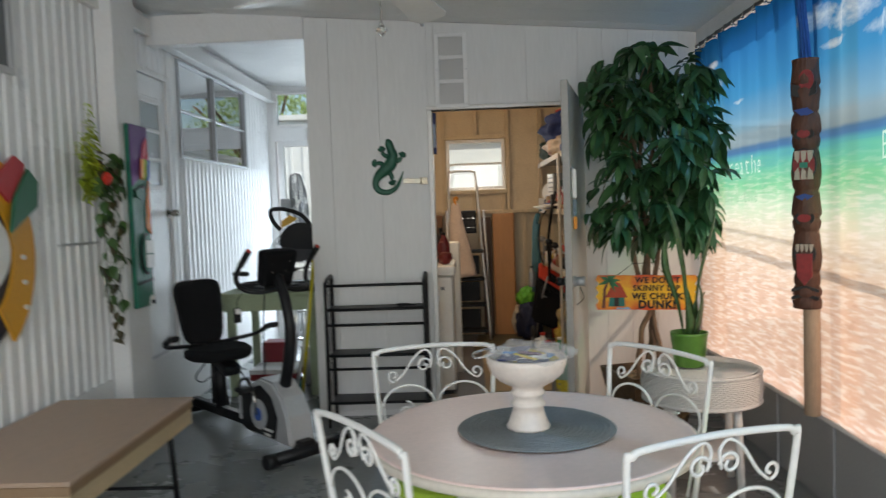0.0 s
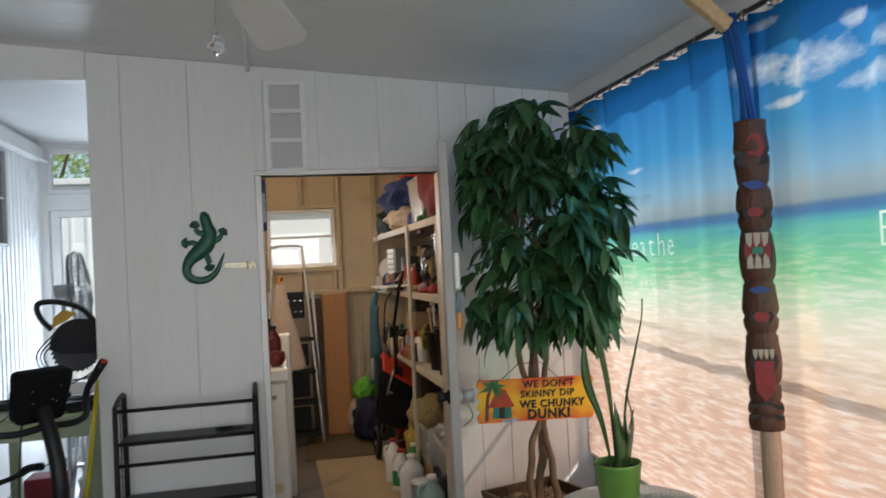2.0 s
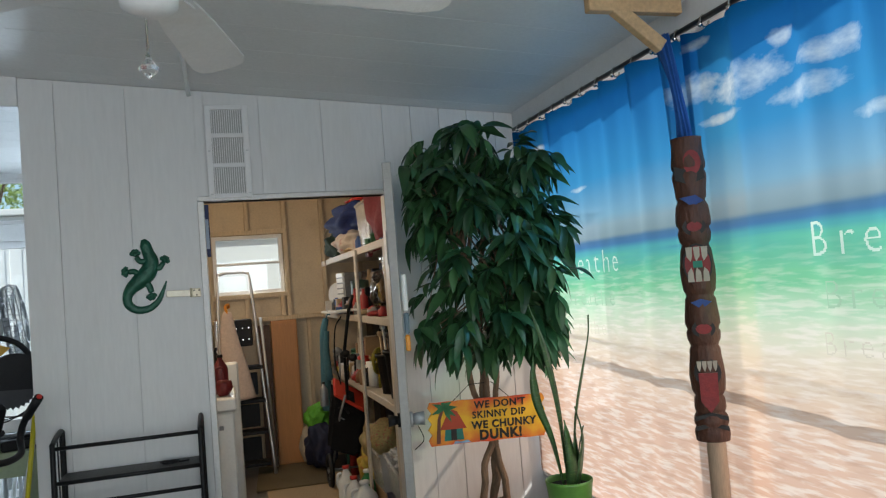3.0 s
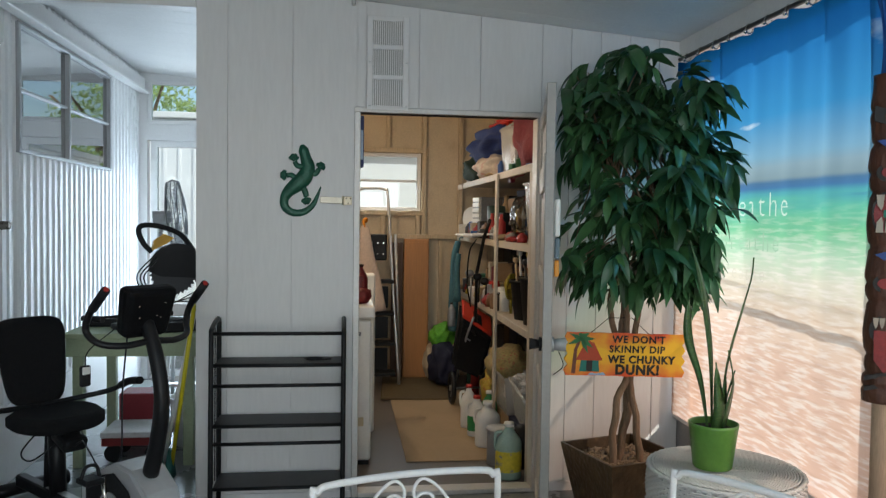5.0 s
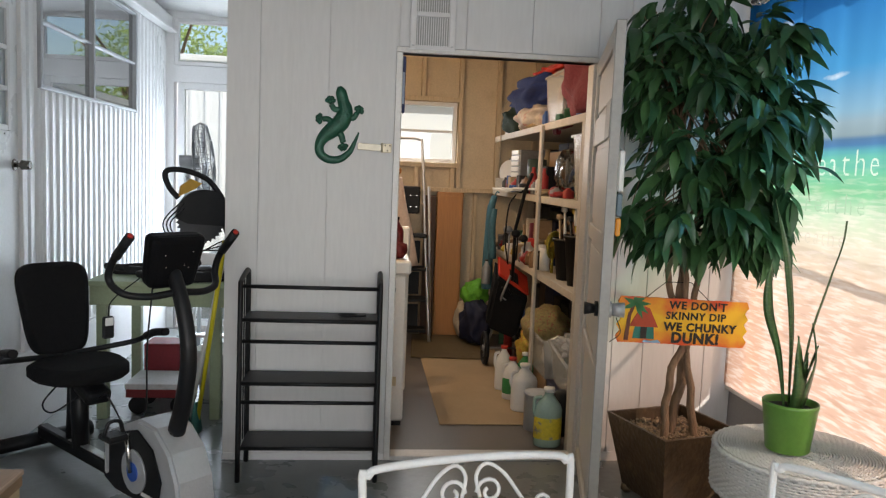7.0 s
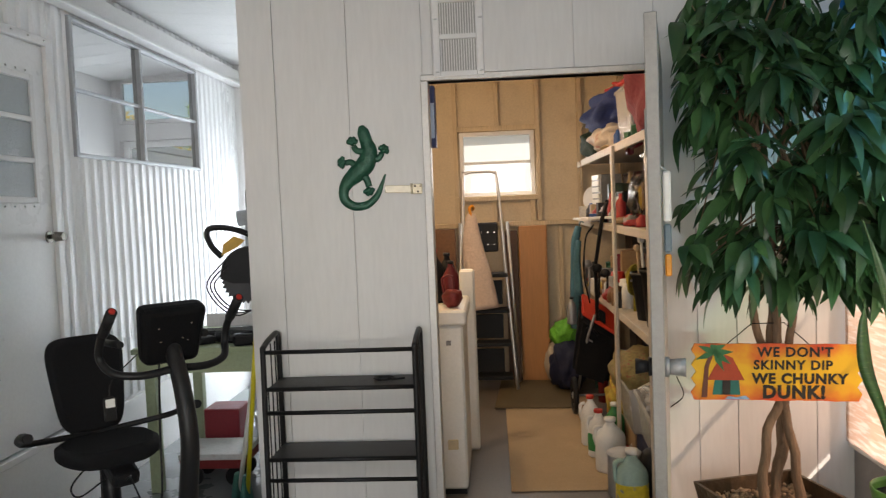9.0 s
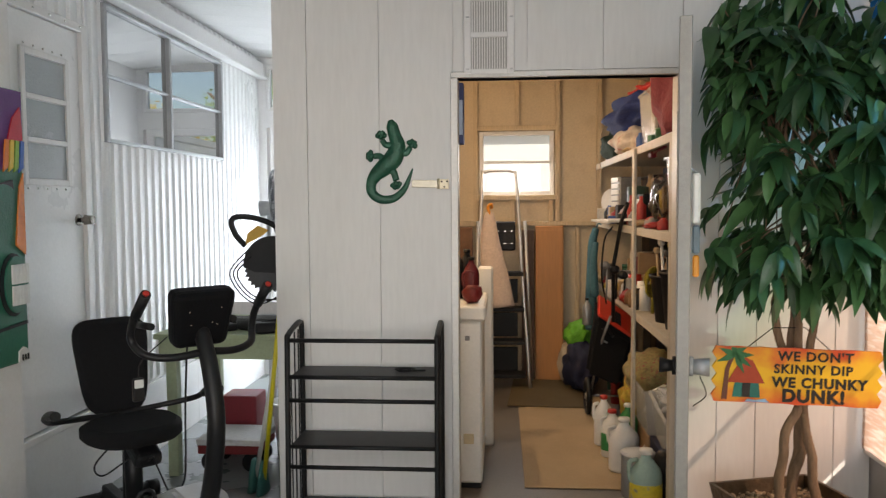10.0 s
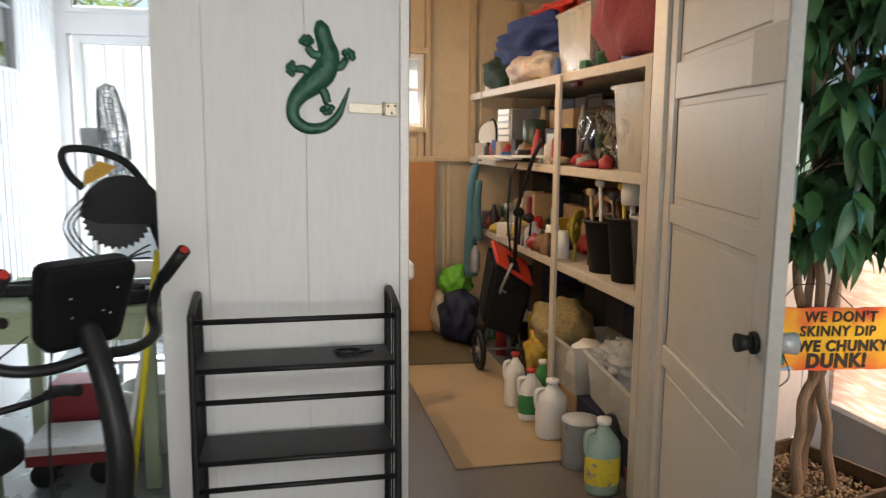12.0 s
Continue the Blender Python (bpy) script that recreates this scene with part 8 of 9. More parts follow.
fz = thing("chest_freezer", (-0.45, 6.0, 0), "white chest freezer with a worn top", "freezer")
bm = bmx()
span(bm, (-0.80, 5.72, 0.03), (-0.135, 6.35, 0.90), 0.012)
body = part("body", bm, M_WHITEPL, fz)
bm = bmx()
span(bm, (-0.81, 5.70, 0.905), (-0.115, 6.36, 0.985), 0.012)
part("lid", bm, M_WHITEPL, fz)
bm = bmx()
span(bm, (-0.235, 5.712, 0.245), (-0.18, 5.719, 0.30), 0.003)
part("drain_plate", bm, mat("cream_plate", (0.62, 0.52, 0.34), 0.5), body)
bm = bmx()
span(bm, (-0.225, 5.713, 0.80), (-0.20, 5.719, 0.825), 0.002)
part("badge", bm, mat("grey_badge", (0.2, 0.2, 0.21), 0.4), body)
bm = bmx()
span(bm, (-0.79, 5.735, 0.0), (-0.145, 6.34, 0.029))
part("plinth", bm, M_BLACK, fz)
rz = random.Random(31)


def bottle(P, r, h, m_, cap, label, name="bottle", handle=False, band=None, shoulder=0.62, group="bottles on the shed floor"):
    th = thing(name, P, label, "bottle", group)
    bm = bmx()
    lathe(bm, [(0, 0), (r * 0.92, 0), (r, 0.012), (r, h * shoulder), (r * 0.9, h * (shoulder + 0.08)), (r * 0.45, h * 0.84), (r * 0.32, h * 0.88), (r * 0.32, h * 0.93), (0, h * 0.93)], 20, P, 1.0, 0.8)
    part("body", bm, m_, th)
    bm = bmx()
    lathe(bm, [(0, h * 0.9305), (r * 0.40, h * 0.9305), (r * 0.40, h), (0, h)], 14, P)
    part("cap", bm, cap, th)
    if band:
        bm = bmx()
        lathe(bm, [(r * 1.006, h * 0.14), (r * 1.012, h * 0.15), (r * 1.012, h * 0.50), (r * 1.006, h * 0.51)], 20, P, 1.0, 0.8)
        part("label_band", bm, band, th)
    if handle:
        bm = bmx()
        tube(bm, curve([(P[0] - r * 0.5, P[1], P[2] + h * 0.84), (P[0] - r * 1.0, P[1], P[2] + h * 0.80), (P[0] - r * 1.02, P[1], P[2] + h * 0.6), (P[0] - r * 0.9, P[1], P[2] + h * 0.5)], 4), 0.011, 6)
        part("handle", bm, m_, th)
    return th


M_GREENPL = mat("green_plastic", (0.03, 0.25, 0.07), 0.4)
M_CLEAR = glass("clear_plastic", (0.93, 0.93, 0.9), 0.12, 0.8)
M_TUB = mat("cloudy_tub_plastic", (0.70, 0.69, 0.66), 0.25, vary=0.08, alpha=0.38)
M_SEA = mat("aqua_liquid", (0.42, 0.60, 0.54), 0.22, vary=0.1, alpha=0.8)
M_BLUELAB = mat("blue_yellow_label", (0.72, 0.58, 0.05), 0.45, vary=0.2, stain=9, dirt=(0.04, 0.10, 0.36, 1.0))
bottle((-0.20, 5.95, 0.986), 0.045, 0.24, mat("dark_red_bottle", (0.14, 0.01, 0.015), 0.35), M_BLACK, "dark red spray bottle on the freezer", group="")
bottle((-0.30, 6.05, 0.986), 0.055, 0.30, M_PLASTIC, M_RED, "black bottle with red cap on the freezer", group="")
bottle((-0.235, 6.2, 0.986), 0.05, 0.27, M_PLASTIC, M_BLACK, "black can on the freezer", group="")
bm = bmx()
blob(bm, (-0.19, 5.83, 1.035), (0.055, 0.05, 0.05), 0.3, 4, 3, 2)
tube(bm, curve([(-0.23, 5.83, 1.05), (-0.24, 5.83, 1.14), (-0.19, 5.83, 1.15), (-0.18, 5.83, 1.06)], 5), 0.008, 6)
solo("red_tool", bm, mat("oily_red", (0.16, 0.012, 0.014), 0.4, vary=0.4), (-0.19, 5.83, 0.986), "dark red hand tool on the freezer", "tool")
bm = bmx()
span(bm, (-0.18, 6.45, 0.0), (-0.085, 6.54, 1.13), 0.012)
solo("folded_ironing_board", bm, M_WHITEPL, (-0.13, 6.5, 0), "tall white folded board standing behind the freezer", "board")
bm = bmx()
span(bm, (-0.62, 8.16, 0.9), (-0.28, 8.3, 1.33), 0.004)
span(bm, (-0.6, 8.18, 0.0), (-0.3, 8.28, 0.899), 0.004)
solo("brown_cabinet", bm, mat("brown_peg_board", (0.19, 0.095, 0.05), 0.7, vary=0.25), (-0.45, 8.2, 0), "brown wooden cabinet against the shed wall", "cabinet")
bm = bmx()
span(bm, (0.255, 8.22, 0.002), (0.49, 8.30, 1.335), 0.004)
ow = solo("orange_board", bm, M_ORANGEWOOD, (0.37, 8.25, 0), "orange varnished shelf board standing on end", "board")
bm = bmx()
span(bm, (0.27, 8.212, 0.03), (0.475, 8.2195, 1.30), 0.002)
part("face_panel", bm, M_ORANGEWOOD, ow)
bm = bmx()
span(bm, (0.14, 8.23, 0.002), (0.245, 8.31, 1.30), 0.003)
solo("dark_board", bm, mat("dark_brown_board", (0.10, 0.05, 0.028), 0.6, vary=0.3), (0.19, 8.27, 0), "dark brown board standing on end", "board")


def ladder():
    th = thing("platform_ladder", (-0.02, 8.0, 0), "aluminium folding step ladder with black treads", "ladder")
    y = 8.02
    bm = bmx()
    tube(bm, curve([(-0.23, y - 0.12, 0.0), (-0.21, y, 0.9), (-0.195, y + 0.06, 1.70), (-0.16, y + 0.07, 1.79), (-0.05, y + 0.07, 1.80), (0.06, y + 0.07, 1.79), (0.09, y + 0.06, 1.70), (0.14, y, 0.9), (0.20, y - 0.12, 0.0)], 6), 0.014, 8)
    part("front_rail", bm, M_ALU, th)
    for s, xb, xt in ((-1, -0.25, -0.23), (1, 0.225, 0.16)):
        bm = bmx()
        tube(bm, [(xb, y + 0.14, 0.0), (xt, y + 0.05, 1.38)], 0.013, 8)
        part("rear_rail", bm, M_ALU, th)
    for z in (0.12, 0.39, 0.66, 0.95):
        bm = bmx()
        w = 0.17 + 0.02 * (1 - z)
        box(bm, (-0.025, y - 0.06 + z * 0.06, z), (2 * w, 0.17, 0.03), None, 0.005)
        part("tread", bm, M_PLASTIC, th)
    bm = bmx()
    box(bm, (-0.03, y + 0.0, 1.26), (0.22, 0.03, 0.24), None, 0.01)
    tool = part("tool_tray", bm, M_PLASTIC, th, "black moulded tool tray")
    bm = bmx()
    for k in range(8):
        box(bm, (-0.11 + 0.053 * (k % 4), y - 0.017, 1.20 + 0.10 * (k // 4)), (0.012, 0.006, 0.012), None, 0.002)
    part("rivets", bm, M_CHROME, tool)
    for z, h in ((0.80, 0.2), (0.52, 0.2), (0.22, 0.22)):
        bm = bmx()
        box(bm, (-0.03, y + 0.04, z), (0.26, 0.02, h), None, 0.004)
        part("back_panel", bm, M_PLASTIC, th)


ladder()
bm = bmx()
bagp = curve([(-0.125, 7.80, 1.46), (-0.13, 7.80, 1.36), (-0.12, 7.80, 1.18), (-0.085, 7.80, 0.95), (-0.06, 7.80, 0.70)], 5)
tube(bm, bagp, 0.014, 16, 0.060, flat=2.2)
solo("hanging_bag", bm, mat("pinkish_white_bag", (0.66, 0.53, 0.46), 0.7, vary=0.15, bump=0.8, bump_scale=25), (-0.09, 7.80, 0.70), "limp whitish cloth bag hanging on the ladder", "bag")
bm = bmx()
tube(bm, curve([(-0.125, 7.795, 1.44), (-0.14, 7.795, 1.50), (-0.115, 7.80, 1.52), (-0.11, 7.85, 1.50), (-0.12, 7.95, 1.49)], 4), 0.012, 8)
solo("orange_hook", bm, M_ORANGE, (-0.125, 7.795, 1.44), "orange hook that carries the bag", "hook")
bx = thing("blue_packet", (-0.215, 5.31, 1.80), "blue printed cardboard packet hung inside the doorway", "packet")
bm = bmx()
span(bm, (-0.232, 5.285, 1.80), (-0.205, 5.37, 2.08), 0.003)
part("box", bm, mat("navy_card", (0.015, 0.03, 0.13), 0.5), bx)
bm = bmx()
span(bm, (-0.228, 5.2815, 1.84), (-0.209, 5.2845, 2.0))
part("printed_bar", bm, mat("pale_print", (0.45, 0.55, 0.7), 0.5), bx)

# shelving along the right wall
SX0, SX1, SY0, SY1 = 0.765, 1.57, 5.32, 8.28
SHELVES = (0.865, 1.375, 1.85)


def shelving():
    th = thing("storage_shelving", (1.03, 6.8, 0), "worn white painted wooden shelving full of clutter", "shelving")
    for z in SHELVES:
        bm = bmx()
        span(bm, (SX0 + 0.02, SY0, z - 0.02), (SX1, SY1, z), 0.002)
        sh = part("shelf", bm, M_SHELF, th)
        bm = bmx()
        span(bm, (SX0, SY0, z - 0.045), (SX0 + 0.019, SY1, z + 0.002), 0.003)
        part("front_lip", bm, M_SHELF, sh)
    for y in (SY0 + 0.001, 6.33, 7.35, 8.24):
        for x in ((SX0 - 0.001, SX1 + 0.002) if y < 7 else (SX1 + 0.002,)):
            bm = bmx()
            span(bm, (x - 0.019, y - 0.030, 0), (x - 0.0005, y + 0.030, 1.84), 0.003)
            part("post", bm, M_SHELF, th)


shelving()


def soft_bag(name, c, s, m_, label, seed, rough=0.35, cat="bag"):
    bm = bmx()
    blob(bm, c, s, rough, 2.6, 4, seed)
    base = c[2] - s[2] * 0.8
    for v in bm.verts:
        if v.co.z < base:
            v.co.z = base
    solo(name, bm, m_, (c[0], c[1], base), label, cat)


def carton(name, x, y, z, sx, sy, sz, m_, label, rot=0.0, lid=None, cat="box"):
    th = thing(name, (x, y, z), label, cat)
    bm = bmx()
    box(bm, (x, y, z + sz / 2 + 0.001), (sx, sy, sz), Matrix.Rotation(rot, 3, "Z"), min(0.006, sx * 0.08))
    part("body", bm, m_, th)
    if lid:
        bm = bmx()
        box(bm, (x, y, z + sz + 0.012), (sx * 1.03, sy * 1.03, 0.02), Matrix.Rotation(rot, 3, "Z"), 0.004)
        part("lid", bm, lid, th)
    return th


def tub(x, y, z, sx, sy, sz, label, fill=None, tilt=0.0):
    """An open-sided plastic tub with a rim; its contents are a thing of their own."""
    th = thing("plastic_tub", (x, y, z), label, "plastic tub")
    bm = bmx()
    R = Matrix.Rotation(tilt, 3, "X")
    q = [[Vector((a * sx * f / 2, b * sy * f / 2, h)) for a, b in ((-1, -1), (1, -1), (1, 1), (-1, 1))] for f, h in ((0.86, 0.0), (1.0, sz), (1.06, sz), (1.06, sz - 0.015), (0.985, sz - 0.004), (0.84, 0.005))]
    rings = [[bm.verts.new(Vector((x, y, z + 0.001)) + R @ p) for p in ring] for ring in q]
    bm.faces.new(rings[0])
    for a, b in zip(rings, rings[1:]):
        for k in range(4):
            bm.faces.new((a[k], a[(k + 1) % 4], b[(k + 1) % 4], b[k]))
    bm.faces.new(rings[-1])
    part("body", bm, M_TUB, th)
    if fill:
        bm = bmx()
        blob(bm, (x, y, z + sz * 0.5), (sx * 0.36, sy * 0.36, sz * 0.42), 0.3, 3, 3, x + y)
        solo("crumpled_wrap", bm, fill, (x, y, z + sz * 0.1), "crumpled contents inside a plastic tub", "clutter")


M_CARD = mat("brown_cardboard", (0.34, 0.22, 0.12), 0.8, vary=0.12)
M_DKGREEN = mat("dark_green_cloth", (0.015, 0.035, 0.025), 0.9, vary=0.3, bump=0.5, bump_scale=60)
M_MAROON = mat("maroon_cloth", (0.20, 0.035, 0.05), 0.85, vary=0.25, bump=0.5, bump_scale=50)
M_CREAM = mat("cream_cloth", (0.52, 0.44, 0.33), 0.85, vary=0.2, bump=0.5, bump_scale=50)
M_TEALCLOTH = mat("teal_cloth", (0.05, 0.15, 0.19), 0.85, vary=0.25, bump=0.4, bump_scale=60)
M_REDCLOTH = mat("bright_red_nylon", (0.62, 0.045, 0.02), 0.6, vary=0.15)
M_LIMEBAG = mat("lime_nylon", (0.12, 0.40, 0.03), 0.7, vary=0.3, bump=0.6, bump_scale=60)
M_FLORAL = mat("floral_bag", (0.45, 0.33, 0.05), 0.7, vary=0.3, stain=9, dirt=(0.5, 0.03, 0.06, 1.0))
M_FLORAL2 = mat("striped_bag", (0.27, 0.22, 0.09), 0.7, vary=0.4, stain=18, dirt=(0.30, 0.03, 0.05, 1.0))
M_REDPRINT = mat("printed_carrier_bag", (0.55, 0.48, 0.42), 0.6, vary=0.2, stain=5, bump=0.5, bump_scale=40, dirt=(0.45, 0.03, 0.04, 0.9))
M_DKBLUE = mat("dark_navy", (0.012, 0.014, 0.04), 0.8, vary=0.3)
M_METALGREY = mat("grey_tin", (0.30, 0.31, 0.32), 0.4, metal=0.5, vary=0.2)
M_FOIL = mat("crinkled_clear_wrap", (0.72, 0.74, 0.76), 0.12, vary=0.3, bump=1.0, bump_scale=35, alpha=0.45)

# top shelf
z = SHELVES[2]
soft_bag("blue_tarp", (0.95, 7.22, z + 0.27), (0.22, 0.60, 0.15), M_BLUE, "bundled dark blue tarpaulin on the top shelf", 3, 0.4, "tarpaulin")
soft_bag("dark_green_bag", (0.95, 7.78, z + 0.12), (0.20, 0.28, 0.15), M_DKGREEN, "dark green soft bag on the top shelf", 8, 0.3)
soft_bag("white_red_bag", (0.90, 7.06, z + 0.085), (0.17, 0.40, 0.105), M_REDPRINT, "whitish carrier bag with red print on the top shelf", 5, 0.35)
soft_bag("red_bag", (1.0, 6.98, z + 0.415), (0.15, 0.28, 0.06), M_RED, "red bag lying on the blue tarpaulin", 6, 0.4)
tub(0.93, 6.33, z, 0.22, 0.46, 0.33, "cloudy plastic tub of papers on the top shelf", M_CARD)
soft_bag("woolly_hat", (0.93, 5.98, z + 0.07), (0.11, 0.15, 0.085), M_PLASTIC, "dark knitted hat lying beside the tub", 10, 0.3, "hat")
soft_bag("maroon_bag", (0.95, 5.72, z + 0.27), (0.20, 0.40, 0.33), M_MAROON, "large maroon cloth bag on the top shelf", 12, 0.3)
carton("dark_box", 1.12, 8.0, z, 0.25, 0.3, 0.42, M_CARD, "brown cardboard box on the top shelf")
bm = bmx()
tube(bm, curve([(0.80, 7.9, z + 0.3), (0.755, 7.92, z + 0.2), (0.752, 7.9, z - 0.05), (0.755, 7.91, z - 0.22)], 5), 0.005, 5)
solo("hanging_strap", bm, M_CREAM, (0.755, 7.9, z - 0.22), "pale strap hanging from the tarpaulin", "strap")

# middle shelf
z = SHELVES[1]
ht = thing("round_clock_fan", (0.90, 8.05, z), "small round white desk fan with black guard", "desk fan")
bm = bmx()
tube(bm, [(0.87, 8.02, z + 0.16), (0.92, 8.08, z + 0.16)], 0.11, 20)
part("face", bm, M_WHITEPL, ht)
bm = bmx()
tube(bm, [(0.872 + 0.0, 8.02 + 0.12 * math.cos(a), z + 0.16 + 0.12 * math.sin(a)) for a in (2 * math.pi * k / 28 for k in range(29))], 0.009, 6)
tube(bm, [(0.90, 8.05, z + 0.02), (0.90, 8.05, z + 0.06)], 0.05, 12, 0.02)
part("guard", bm, M_PLASTIC, ht)
dr = carton("drawer_organiser", 0.90, 7.55, z, 0.16, 0.22, 0.34, M_METALGREY, "small organiser with rows of white drawers", 0.15, None, "organiser")
for k in range(7):
    bm = bmx()
    box(bm, (0.815, 7.53, z + 0.05 + 0.045 * k), (0.01, 0.17, 0.034), Matrix.Rotation(0.15, 3, "Z"), 0.003)
    part("drawer", bm, M_WHITEPL if k else M_YELLOW, dr)
bm = bmx()
lathe(bm, [(0, 0), (0.075, 0), (0.075, 0.26), (0.0, 0.27)], 20, (0.93, 7.22, z + 0.001))
solo("green_canister", bm, mat("dark_green_tin", (0.03, 0.06, 0.05), 0.4), (0.93, 7.22, z), "dark green canister on the shelf", "canister")
carton("wooden_box", 1.12, 7.0, z, 0.2, 0.4, 0.32, M_CARD, "brown box at the back of the shelf")
carton("red_box_small", 0.90, 6.95, z, 0.14, 0.22, 0.09, M_RED, "flat red box on the shelf", 0.2)
carton("grey_radio", 0.88, 6.62, z, 0.10, 0.20, 0.20, M_PLASTIC, "black radio with a pale front", 0.1, None, "radio")
bm = bmx()
span(bm, (0.822, 6.55, z + 0.06), (0.829, 6.69, z + 0.17), 0.002)
solo("radio_display", bm, mat("pale_dial", (0.42, 0.48, 0.5), 0.3), (0.825, 6.62, z + 0.06), "pale dial of the radio", "dial")
for k, (y, w) in enumerate(((7.45, 0.3), (7.15, 0.34), (6.85, 0.26))):
    bm = bmx()
    box(bm, (0.80, y, z + 0.012 + 0.012 * k), (0.24, w, 0.016), Matrix.Rotation(0.3 - 0.25 * k, 3, "Z") @ Matrix.Rotation(radians(3 - 2 * k), 3, "X"), 0.003)
    solo("loose_paper", bm, M_WHITEPL, (0.80, y, z), "loose white sheet hanging over the shelf edge", "papers", "papers on the shelf")
bm = bmx()
tube(bm, [(0.72, 6.92, 0.72), (0.71, 6.86, 1.10), (0.73, 6.66, 1.40), (0.75, 6.55, 1.52)], 0.013, 8)
solo("cart_handle", bm, M_PLASTIC, (0.72, 6.92, 0.72), "slim black handle of the golf cart", "handle")
tub(1.0, 5.62, z, 0.34, 0.40, 0.38, "tall cloudy plastic tub with clutter on the shelf", M_CREAM)
soft_bag("clear_wrap", (0.90, 6.06, z + 0.15), (0.10, 0.20, 0.16), M_CLEAR, "crumpled clear plastic wrap on the shelf", 14, 0.3, "plastic wrap")
carton("black_case", 1.12, 6.05, z, 0.24, 0.36, 0.33, M_PLASTIC, "black case at the back of the shelf", 0.0, None, "case")
bm = bmx()
tube(bm, [(0.86, 6.45, z + 0.44), (0.86, 5.98, z + 0.45)], 0.009, 8)
box(bm, (0.86, 6.35, z + 0.43), (0.035, 0.10, 0.04), None, 0.008)
solo("red_clamp", bm, mat("dark_red_enamel", (0.20, 0.01, 0.02), 0.4), (0.86, 6.2, z + 0.38), "dark red bar clamp hung under the top shelf", "clamp")

# lower shelf
z = SHELVES[0]
for k, (y, m_, h) in enumerate(((5.48, M_TUB, 0.33), (5.72, M_PLASTIC, 0.30), (5.98, M_PLASTIC, 0.26))):
    bm = bmx()
    lathe(bm, [(0, 0.0), (0.085, 0.0), (0.115, h), (0.122, h), (0.122, h - 0.02), (0.108, h - 0.01), (0.08, 0.01), (0, 0.01)], 22, (0.90, y, z + 0.001))
    solo("waste_bin", bm, m_, (0.90, y, z), ("cloudy plastic bin on the lower shelf", "black plastic bin of tools on the lower shelf", "black plastic bucket on the lower shelf")[k], "bin", "bins on the shelf")
bm = bmx()
lathe(bm, [(0, 0.0), (0.05, 0.0), (0.055, 0.05), (0.05, 0.10), (0.03, 0.12), (0, 0.125)], 18, (0.87, 5.66, z + 0.36))
tube(bm, [(0.88, 5.68, z + 0.10), (0.872, 5.662, z + 0.37)], 0.012, 6)
solo("white_lamp_head", bm, M_WHITEPL, (0.87, 5.66, z + 0.10), "white rounded head of a tool standing in a bin", "tool")
bm = bmx()
for k in range(6):
    tube(bm, [(0.86 + 0.05 * math.cos(a), 6.30 + 0.07 * math.cos(a * 1.0 + 0.2 * k), z + 0.16 + 0.06 * math.sin(a) + 0.012 * k) for a in (2 * math.pi * i / 18 for i in range(19))], 0.008, 5)
tube(bm, [(0.86, 6.30, z), (0.86, 6.30, z + 0.14)], 0.01, 6)
solo("rope_coil", bm, mat("yellow_black_rope", (0.30, 0.24, 0.02), 0.7, vary=0.6, stain=25, dirt=(0.02, 0.02, 0.02, 1.0)), (0.86, 6.30, z), "coil of yellow and black rope on the shelf", "rope")
bm = bmx()
tube(bm, curve([(0.88, 6.14, z + 0.01), (0.87, 6.12, z + 0.22), (0.86, 6.02, z + 0.34), (0.87, 5.88, z + 0.36), (0.89, 5.82, z + 0.27)], 5), 0.016, 7)
tube(bm, curve([(0.90, 6.10, z + 0.01), (0.88, 6.05, z + 0.20), (0.87, 5.95, z + 0.28), (0.90, 5.84, z + 0.30)], 5), 0.011, 7)
solo("hand_saw", bm, mat("brown_tool_wood", (0.22, 0.10, 0.05), 0.5, vary=0.3), (0.88, 6.14, z), "brown-handled hand tool leaning on the bins", "tool")
for k, (y, x, h, r, m_) in enumerate(((6.55, 0.86, 0.12, 0.05, M_CLEAR), (6.70, 0.88, 0.15, 0.045, M_WHITEPL), (6.86, 0.86, 0.10, 0.05, M_METALGREY), (7.02, 0.88, 0.17, 0.05, M_RED), (6.43, 0.84, 0.15, 0.035, M_WHITEPL), (7.2, 0.87, 0.12, 0.05, M_YELLOW), (7.4, 0.87, 0.16, 0.05, M_METALGREY))):
    bm = bmx()
    lathe(bm, [(0, 0), (r, 0), (r, h * 0.82), (r * 0.9, h * 0.86), (r * 0.9, h), (0, h)], 18, (x, y, z + 0.001))
    solo("jar", bm, m_, (x, y, z), ("clear jar of screws", "white tub with lid", "grey tin", "red tin", "small white bottle", "yellow tin", "grey paint tin")[k] + " on the lower shelf", "jar", "jars on the lower shelf")
for k in range(6):
    carton("book", 1.0 + 0.02 * (k % 2), 7.55 - 0.065 * k, z, 0.17, 0.05, 0.24 + 0.03 * (k % 3), (M_CARD, M_ORANGEWOOD, M_CREAM, M_CARD, M_MAROON, M_CARD)[k], "upright box file on the lower shelf", 0, None, "box file")
for k in range(5):
    carton("back_box", 1.17, 5.6 + 0.42 * k, z, 0.2, 0.36, 0.25 + 0.05 * (k % 3), (M_CARD, M_PLASTIC, M_METALGREY, M_CARD, M_DKBLUE)[k], ("brown box", "black box", "grey box", "cardboard box", "navy box")[k] + " at the back of the lower shelf")

